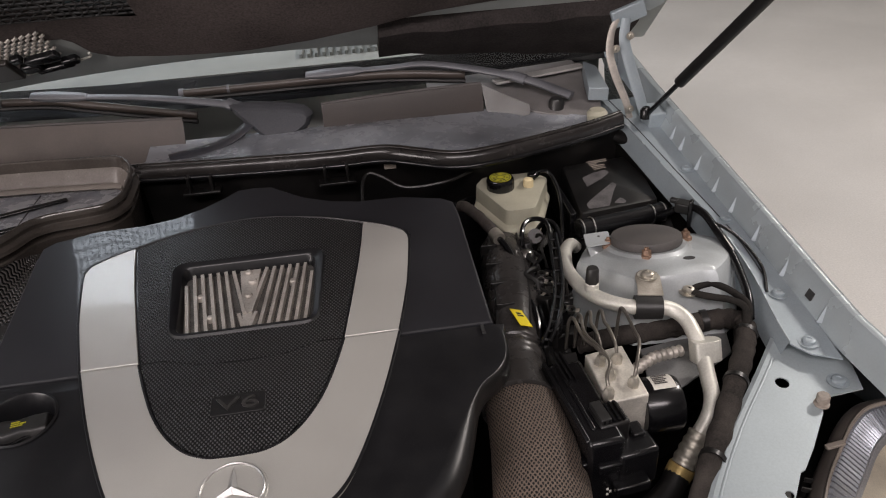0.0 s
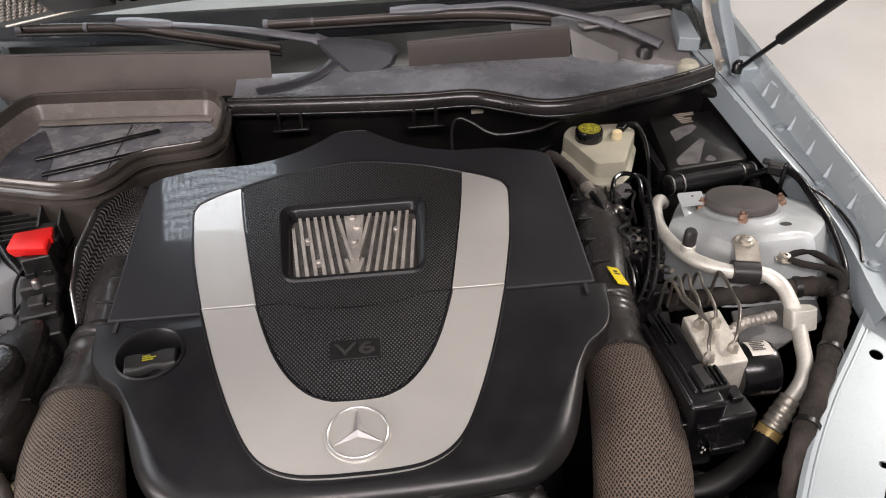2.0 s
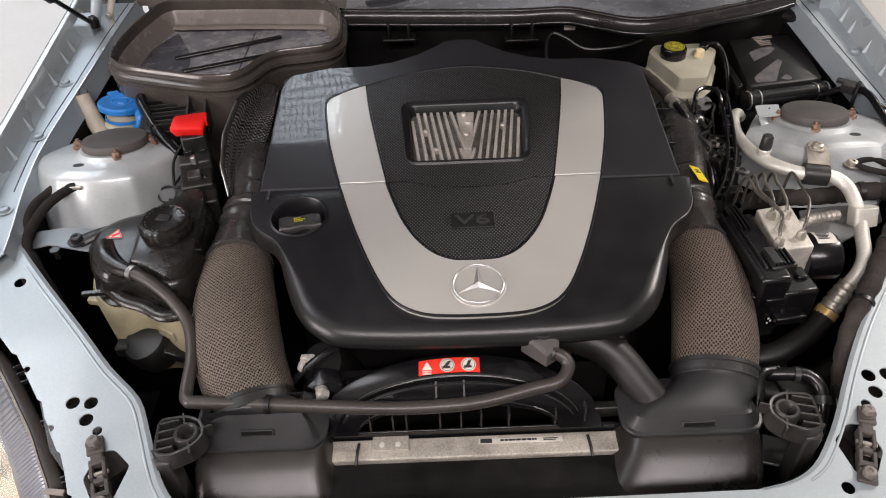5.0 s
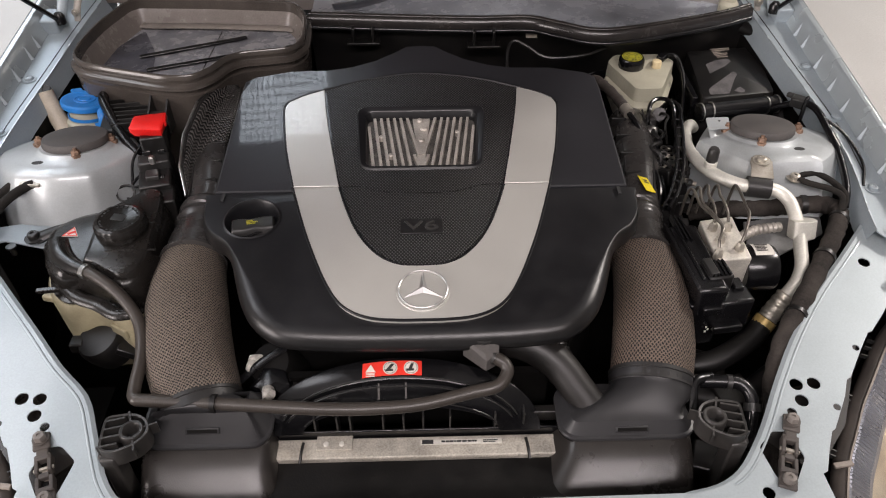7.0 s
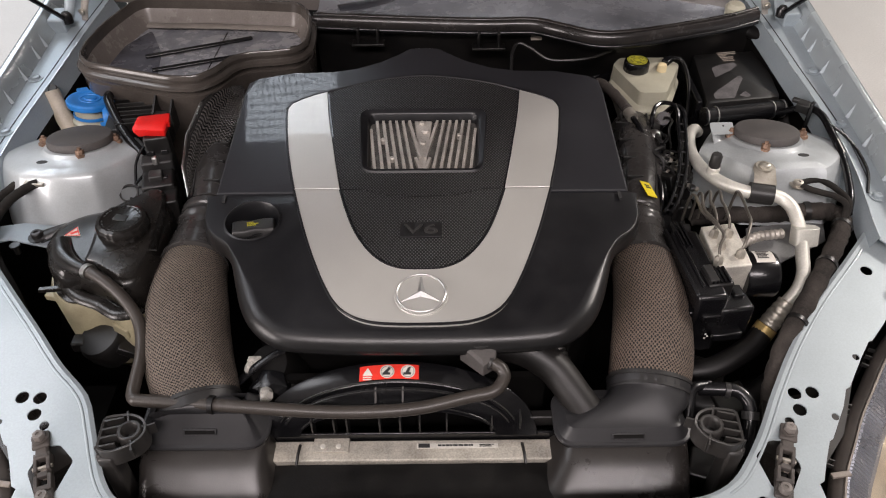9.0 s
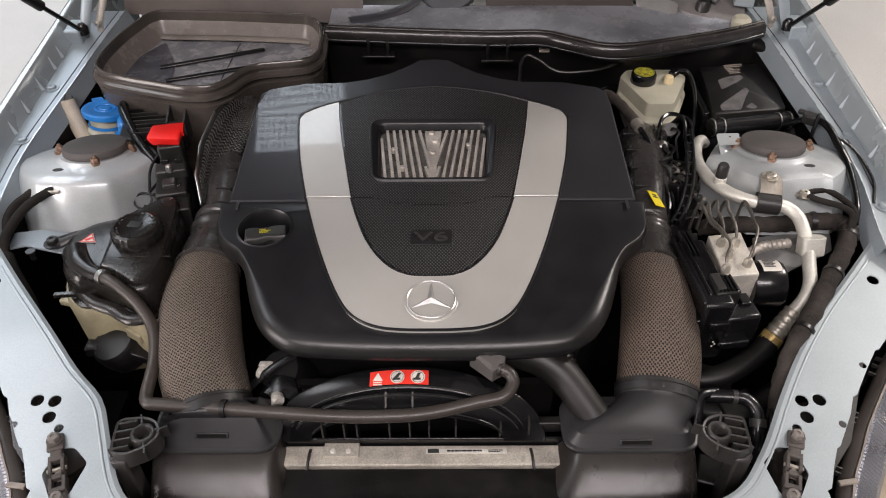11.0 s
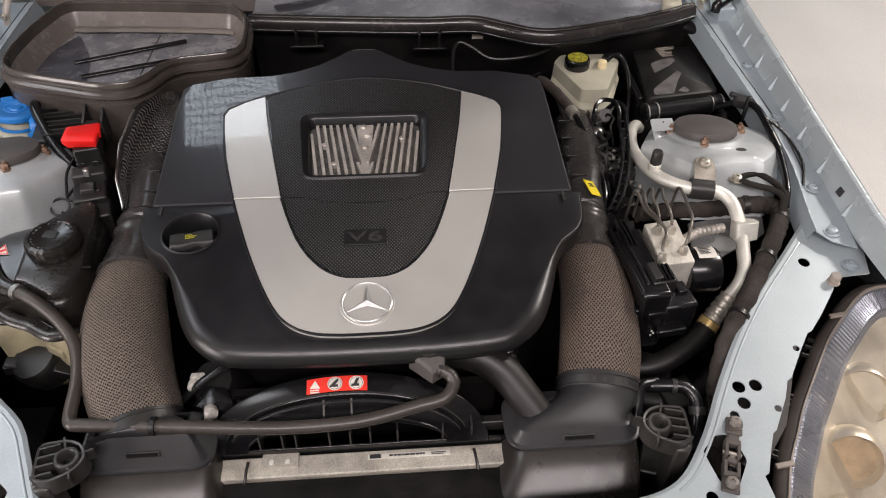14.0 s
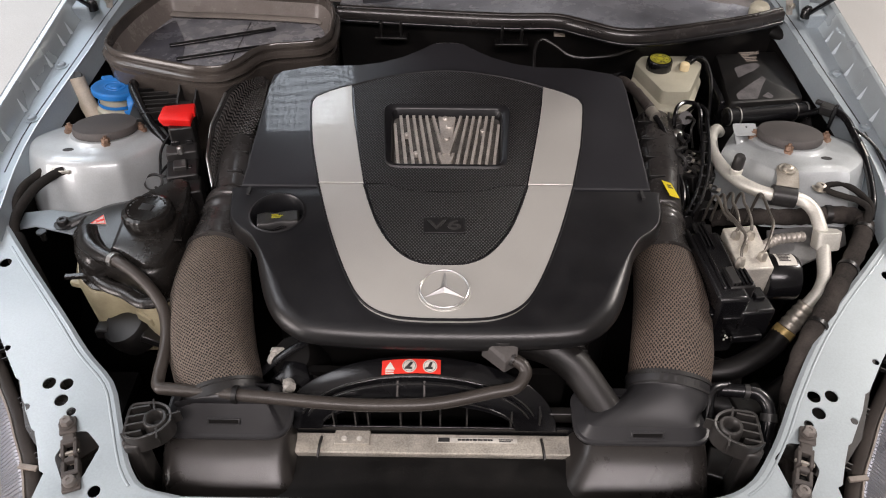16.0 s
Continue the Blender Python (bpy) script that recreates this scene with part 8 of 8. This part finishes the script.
part("pipe", tube(bmesh.new(), [(0.152, 0.545, 0.82), (0.156, 0.585, 0.848), (0.168, 0.600, 0.858), (0.190, 0.592, 0.852), (0.225, 0.575, 0.838), (0.29, 0.580, 0.838), (0.335, 0.60, 0.842)], 0.0030, 8, 6), PLASTIC, bp)
part("plug", block(bmesh.new(), (0.205, 0.645, 0.846), (0.020, 0.006, 0.007)), BEIGE, bp)
part("grommet", block(bmesh.new(), (0.245, 0.655, 0.835), (0.030, 0.02, 0.03)), RUST, bp, bevel=0.003)

# ---- front corners: mounts, bonnet adjusters, headlamps ----
CASTING = material("grey_black_casting", (0.027, 0.0255, 0.024), 0.34, spots=0.3, spot_scale=20, grain=0.15, bump=0.12, dust=0.3, dust_colour=(0.068, 0.061, 0.055))


def mount(s):
    m = thing("radiator_mount", "ribbed black cast radiator mount", "mount", "radiator mounts")
    cx, cy = s * 0.331, -0.146
    o = [(s * x, y) for x, y in rounded([(0.310, -0.148), (0.317, -0.130), (0.334, -0.122), (0.366, -0.126), (0.362, -0.172), (0.344, -0.176), (0.320, -0.164)], 0.009, 3)]
    z = 0.762
    bm = bmesh.new()
    shell(bm, [[(x, y, z - 0.010) for x, y in inset(o, 0.0036)], [(x, y, z + 0.006) for x, y in inset(o, 0.0030)], [(x, y, z + 0.0065) for x, y in inset(o, 0.0005)], [(x, y, z + 0.006) for x, y in o], [(x, y, z - 0.020) for x, y in o]])
    part("casting", bm, CASTING, m, sharp=40)
    # pocket floor near-black: the recess's shade put into the colour
    part("pocket_floor", prism(bmesh.new(), inset(o, 0.0042), z - 0.0085, z - 0.0095), DEEP, m)
    part("hub", lathe(bmesh.new(), [(0.0060, -0.0085), (0.0068, 0.0030), (0.0098, 0.0074), (0.0125, 0.0075), (0.0138, 0.0060), (0.0145, -0.0085)], (cx, cy, z), seg=24), CASTING, m)
    part("hole", lathe(bmesh.new(), [(0, -0.0080), (0.0064, -0.0080), (0.0064, -0.0070), (0, -0.0070)], (cx, cy, z), seg=16), INK, m)
    for a in (70, 160, 250):
        d = Vector((math.cos(radians(a)) * s, math.sin(radians(a)), 0))
        part("rib", block(bmesh.new(), Vector((cx, cy, z + 0.003)) + d * 0.020 - Vector((0, 0, 0.005)), (0.016, 0.0022, 0.0165), Matrix.Rotation(math.atan2(d.y, d.x), 4, "Z")), CASTING, m)
    for k in range(4):
        part("rib", block(bmesh.new(), (s * 0.353, -0.131 - 0.0115 * k, z - 0.002), (0.022, 0.0024, 0.0165), Matrix.Rotation(radians(-s * 14), 4, "Z")), CASTING, m)
    part("leg", block(bmesh.new(), (s * 0.354, -0.165, 0.70), (0.018, 0.024, 0.11)), CASTING, m, bevel=0.003)
    part("leg", block(bmesh.new(), (s * 0.362, -0.150, 0.73), (0.008, 0.045, 0.05)), CASTING, m, bevel=0.003)
    return m


mount(1), mount(-1)
DUSTY_BRACKET = material("dusty_brown_bracket", (0.058, 0.050, 0.045), 0.55, spots=0.3, spot_scale=30, grain=0.15, bump=0.12, dust=0.35, dust_colour=(0.12, 0.105, 0.09))
for s in (1, -1):
    ad = thing("bonnet_adjuster", "dusty beige-grey headlamp bracket bolted over the opening", "bracket", "headlamp brackets")
    dx = -0.013 if s < 0 else 0.0
    a, b = Vector((s * 0.4235 + dx, -0.146, z_panel(0, -0.146) + 0.004)), Vector((s * 0.397 + dx, -0.216, z_panel(0, -0.216) + 0.003))
    d = (b - a)
    rz = Matrix.Rotation(math.atan2(d.y, d.x), 4, "Z")
    GREYB = DUSTY_BRACKET
    along, across = d.normalized(), Vector((-d.y, d.x, 0)).normalized()

    def piece(name, f, size, mat, lift=0.0, side=0.0, taper=1.0, bevel=0.0018, turn=0.0):
        part(name, block(bmesh.new(), a + d * f + across * side + Vector((0, 0, lift)), size, rz @ Matrix.Rotation(radians(turn), 4, "Z"), taper), mat, ad, bevel=bevel)
    piece("ear", 0.03, (0.022, 0.019, 0.005), GREYB)
    piece("neck", 0.20, (0.016, 0.013, 0.010), GREYB, -0.003)
    for side in (-0.0068, 0.0068):
        piece("jaw", 0.40, (0.026, 0.0045, 0.014), GREYB, -0.004, side, 0.9, 0.001)
        piece("jaw", 0.74, (0.022, 0.0048, 0.013), GREYB, -0.003, side * 1.05, 0.9, 0.001)
    piece("bridge", 0.31, (0.006, 0.016, 0.010), GREYB, -0.002)
    # pockets are solid blocks with recess shade put into the colour
    piece("pocket", 0.42, (0.018, 0.0085, 0.006), DEEP, -0.008)
    piece("link", 0.55, (0.016, 0.0080, 0.010), BEIGE, -0.006, 0.001, 0.8, 0.001, 9)
    piece("link", 0.60, (0.008, 0.0135, 0.006), GREYB, -0.001, 0.0, 0.8, 0.001)
    piece("bridge", 0.84, (0.007, 0.017, 0.011), GREYB, -0.001)
    piece("pocket", 0.73, (0.010, 0.0082, 0.004), DEEP, -0.004)
    piece("ear", 0.98, (0.022, 0.020, 0.005), GREYB)
    part("hinge_pin", tube(bmesh.new(), [a + d * 0.48 - across * 0.0105 + Vector((0, 0, -0.001)), a + d * 0.48 + across * 0.0105 + Vector((0, 0, -0.001))], 0.0024, 8, 1), STEEL, ad)
    for p in (a, b):
        part("washer", lathe(bmesh.new(), [(0.0095, 0.0), (0.0095, 0.0012), (0.006, 0.0016), (0, 0.0016)], p + Vector((0, 0, 0.0024)), seg=18), GREYB, ad)
        part("bolt_head", lathe(bmesh.new(), [(0.0070, 0.0), (0.0070, 0.0055), (0.0060, 0.0072), (0.0026, 0.0074), (0.0022, 0.0060), (0, 0.0060)], p + Vector((0, 0, 0.0035)), seg=6 if p is a else 16), material("dull_zinc_cap", (0.17, 0.152, 0.137), 0.5, metal=0.2, spots=0.3, spot_scale=60, grain=0.12, bump=0.1), ad, "dull capped bolt")
    # stop stud on the panel
    st = thing("stop_stud", "dull metal screw-in bonnet stop stud", "stud", "stop studs")
    base = Vector((s * 0.629, 0.052, z_panel(0, 0.052)))
    part("stud_body", lathe(bmesh.new(), [(0.0085, 0.0), (0.0085, 0.002), (0.0055, 0.003), (0.0055, 0.0055), (0.0072, 0.006), (0.0072, 0.0085), (0.0060, 0.009), (0.0072, 0.0095), (0.0072, 0.0125), (0.006, 0.014), (0, 0.014)], base, seg=16), BEIGE, st)

THIN = bpy.data.materials.new("lamp_lens_glass")
THIN.use_nodes = True
nt = THIN.node_tree
nt.nodes.clear()
out, mixs, tr, gl, fr = [nt.nodes.new(k) for k in ("ShaderNodeOutputMaterial", "ShaderNodeMixShader", "ShaderNodeBsdfTransparent", "ShaderNodeBsdfGlossy", "ShaderNodeFresnel")]
gl.inputs["Roughness"].default_value = 0.05
tr.inputs["Color"].default_value = (0.93, 0.94, 0.95, 1)
fr.inputs["IOR"].default_value = 1.5
nt.links.new(fr.outputs[0], mixs.inputs[0])
nt.links.new(tr.outputs[0], mixs.inputs[1])
nt.links.new(gl.outputs[0], mixs.inputs[2])
nt.links.new(mixs.outputs[0], out.inputs["Surface"])
glass.data.materials.clear()
glass.data.materials.append(THIN)
HOUSING = material("brown_lamp_housing", (0.060, 0.052, 0.047), 0.38, spots=0.3, spot_scale=9, grain=0.1, bump=0.08, dust=0.3, dust_colour=(0.14, 0.12, 0.10))
REFLECT = material("lamp_reflector", (0.68, 0.61, 0.49), 0.30, metal=0.55, spots=0.22, spot_scale=22, grain=0.03, bump=0.05)
BEZEL = material("ribbed_bezel", (0.27, 0.28, 0.31), 0.28, metal=0.6, spots=0.1, grain=0.03, bump=0.02)


def headlamp(s):
    h = thing("headlamp", "headlamp with clear lens, ribbed bezel and chrome reflectors", "headlamp", "headlamps")
    spine = smooth_path([(0.790, 0.074, 0), (0.745, 0.0775, 0), (0.708, 0.074, 0), (0.677, 0.056, 0), (0.647, 0.028, 0), (0.612, -0.007, 0), (0.568, -0.064, 0), (0.542, -0.099, 0), (0.521, -0.133, 0), (0.501, -0.165, 0), (0.486, -0.197, 0), (0.462, -0.26, 0), (0.445, -0.33, 0)], 5)
    heart = Vector((0.70, -0.22, 0))

    def strip(name, offs, mat, label="", ribs=0):
        bm = bmesh.new()
        rows = []
        path = spine
        if ribs:
            path = [spine[i].lerp(spine[i + 1], k / ribs) for i in range(len(spine) - 1) for k in range(ribs)] + [spine[-1]]
        for i, p in enumerate(path):
            d = (path[min(i + 1, len(path) - 1)] - path[max(i - 1, 0)]).normalized()
            n = Vector((abs(d.y), -abs(d.x), 0))
            base = 0.722 + 0.14 * p.y
            wob = 0.0016 * (i % 2) if ribs else 0
            row = []
            for o, z in offs:
                q = p + n * min(o, 0.04)
                if o > 0.04:
                    q = q.lerp(heart, (o - 0.04) / 0.20)
                row.append(bm.verts.new((s * q.x, q.y, base + z + wob)))
            rows.append(row)
        for a, b in zip(rows, rows[1:]):
            for k in range(len(offs) - 1):
                bm.faces.new((a[k], a[k + 1], b[k + 1], b[k]))
        return part(name, bm, mat, h, label, sharp=60 if not ribs else 20)
    strip("housing", [(-0.0145, -0.010), (-0.0135, -0.004), (-0.010, -0.001), (-0.004, 0.003), (-0.0005, 0.003), (0.0, -0.006)], HOUSING, "dusty plastic housing rim")
    # wall blackened: the dark gap's shade is put into its colour
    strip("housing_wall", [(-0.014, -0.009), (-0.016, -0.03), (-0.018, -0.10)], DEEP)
    strip("seal", [(-0.001, 0.002), (0.000, 0.0060), (0.0022, 0.0060), (0.003, 0.002)], BEIGE, "pale sealing edge")
    lens = strip("lens", [(0.003, 0.004), (0.012, 0.009), (0.030, 0.010), (0.060, 0.006), (0.10, -0.012), (0.15, -0.050), (0.20, -0.09), (0.235, -0.12)], THIN, "clear plastic lens")
    lens.visible_shadow = False
    strip("bezel", [(0.003, 0.001), (0.006, 0.001), (0.029, -0.011), (0.031, -0.020)], BEZEL, "finely ribbed silver bezel", ribs=3)
    strip("inner_surround", [(0.030, -0.014), (0.034, -0.016), (0.036, -0.026)], material("pale_surround", (0.30, 0.30, 0.31), 0.3, metal=0.4), "pale grey inner surround")
    strip("bowl", [(0.035, -0.022), (0.050, -0.034), (0.09, -0.060), (0.14, -0.085), (0.20, -0.12), (0.235, -0.15)], REFLECT, "pale chrome reflector bowl")
    for x, y, r, z in ((0.655, -0.060, 0.036, 0.672), (0.602, -0.148, 0.034, 0.662), (0.560, -0.235, 0.030, 0.648)):
        ms = Matrix.Rotation(radians(55), 4, "X") @ Matrix.Rotation(radians(-s * 20), 4, "Y")
        pr = part("projector", lathe(bmesh.new(), [(r * 1.15, -0.02), (r * 1.15, 0.004), (r * 1.02, 0.010), (r, 0.006), (r * 0.8, -0.004)], (s * x, y, z), ms, seg=28), REFLECT, h, "chrome lamp ring")
        part("bulb_bowl", lathe(bmesh.new(), [(r * 0.99, 0.0), (r * 0.8, -0.012), (r * 0.5, -0.020), (r * 0.2, -0.023), (r * 0.2, -0.005), (0, -0.002)], (s * x, y, z), ms, seg=28), AMBER if r < 0.036 else REFLECT, pr)
    for t in (20, 47, 57):
        p = spine[t]
        part("lens_clip", block(bmesh.new(), (s * (p.x - 0.005), p.y + 0.003, 0.728 + 0.14 * p.y), (0.024, 0.007, 0.004), Matrix.Rotation(radians(s * 8), 4, "Z")), BEIGE, h, "grey lens clip", bevel=0.001)
    for t in (25, 26, 27, 33, 34, 35, 44, 45):
        p = spine[t]
        part("rib", block(bmesh.new(), (s * (p.x - 0.014), p.y + 0.010, 0.716 + 0.14 * p.y), (0.009, 0.0018, 0.006), Matrix.Rotation(radians(-s * 30), 4, "Z")), PLASTIC_GREY, h)
    part("back", block(bmesh.new(), (s * 0.62, -0.10, 0.56), (0.30, 0.34, 0.02)), DEEP, h)
    return h


headlamp(1), headlamp(-1)

# thermostat and pulley clutter below the cover
th = thing("thermostat_housing", "grimy pump housing with chalky corroded patches", "pump housing")
part("housing", lathe(bmesh.new(), [(0, -0.05), (0.030, -0.05), (0.032, 0.0), (0.026, 0.010), (0.012, 0.014), (0, 0.014)], (-0.193, -0.030, 0.735), Matrix.Rotation(radians(25), 4, "X") @ Matrix.Rotation(radians(-15), 4, "Y"), seg=22), DEEP, th)
part("flange", block(bmesh.new(), (-0.188, -0.055, 0.722), (0.040, 0.020, 0.035), Matrix.Rotation(radians(20), 4, "Z")), PLASTIC, th, bevel=0.004)
CHALK = material("chalky_corrosion", (0.42, 0.40, 0.36), 0.8, spots=0.35, spot_scale=90, grain=0.25, bump=0.5)


def crust(at, size, seed, mat, name="corrosion"):
    """A crumbling lump with an uneven outline."""
    r = random.Random(seed)
    bm = bmesh.new()
    bmesh.ops.create_icosphere(bm, subdivisions=2, radius=1.0)
    for v in bm.verts:
        k = r.uniform(0.72, 1.18)
        v.co = Vector((v.co.x * size[0] * k, v.co.y * size[1] * k, v.co.z * size[2] * k)) + Vector(at)
    return part(name, bm, mat, th, sharp=30)


crust((-0.219, -0.036, 0.741), (0.006, 0.012, 0.006), 3, CHALK)
crust((-0.212, -0.026, 0.745), (0.012, 0.006, 0.005), 4, CHALK)
crust((-0.192, -0.076, 0.738), (0.009, 0.011, 0.008), 5, CHALK)
crust((-0.190, -0.050, 0.728), (0.028, 0.026, 0.018), 6, GLOSS_BLACK, "grimy_lump")
crust((-0.170, -0.060, 0.722), (0.016, 0.020, 0.014), 7, PLASTIC_GREY, "grimy_lump")
part("belt_guard", tube(bmesh.new(), [(-0.232, -0.050, 0.730), (-0.205, -0.036, 0.748), (-0.175, -0.020, 0.757)], 0.006, 10, 4, (1, 0.6)), GLOSS_BLACK, th)
# pipework in the front corner
fp = thing("power_steering_pipe", "black and bright power steering pipes in the front corner", "pipe")
part("pipe", tube(bmesh.new(), [(0.360, -0.062, 0.730), (0.335, -0.072, 0.735), (0.328, -0.095, 0.722), (0.322, -0.12, 0.70)], 0.007, 10, 5), GLOSS_BLACK, fp)
part("hose_body", tube(bmesh.new(), [(0.345, -0.066, 0.728), (0.368, -0.070, 0.732), (0.392, -0.074, 0.732), (0.403, -0.088, 0.726), (0.402, -0.108, 0.712), (0.398, -0.13, 0.68)], 0.0085, 12, 6), GLOSS_BLACK, fp)
part("clamp", tube(bmesh.new(), [(0.4035, -0.096, 0.721), (0.4025, -0.104, 0.715)], 0.0105, 14, 1), PLASTIC_GREY, fp)
part("clamp", tube(bmesh.new(), [(0.376, -0.071, 0.732), (0.382, -0.072, 0.732)], 0.0100, 14, 1), PLASTIC_GREY, fp)
rng = random.Random(5)
for s in (1, -1):
    for k in range(5):
        x, y = s * rng.uniform(0.33, 0.46), rng.uniform(-0.20, 0.02)
        if abs(x) > 0.40 and y < -0.1:
            continue
        sv = thing("bracket", "dull black bracket low in the front corner", "bracket", "low brackets")
        part("plate", block(bmesh.new(), (x, y, 0.60), (rng.uniform(0.02, 0.06), rng.uniform(0.02, 0.05), 0.14), Matrix.Rotation(rng.uniform(-0.5, 0.5), 4, "Z")), PLASTIC, sv, bevel=0.003)
# wheels carry the car
for s in (1, -1):
    for y in (0.12, 2.5):
        w = part("wheel", lathe(bmesh.new(), [(0, -0.10), (0.20, -0.10), (0.29, -0.10), (0.315, -0.07), (0.315, 0.07), (0.29, 0.10), (0.20, 0.10), (0, 0.09)], (s * 0.74, y, 0.315), Matrix.Rotation(radians(90), 4, "Y"), seg=36), RUBBER, car)
bm = block(bmesh.new(), (0, 2.4, 0.72), (1.5, 2.0, 0.34))
part("cabin", bm, PAINT, car, bevel=0.05)
bm = block(bmesh.new(), (0, 1.2, 0.36), (1.3, 3.2, 0.06))
part("underbody", bm, DEEP, car)
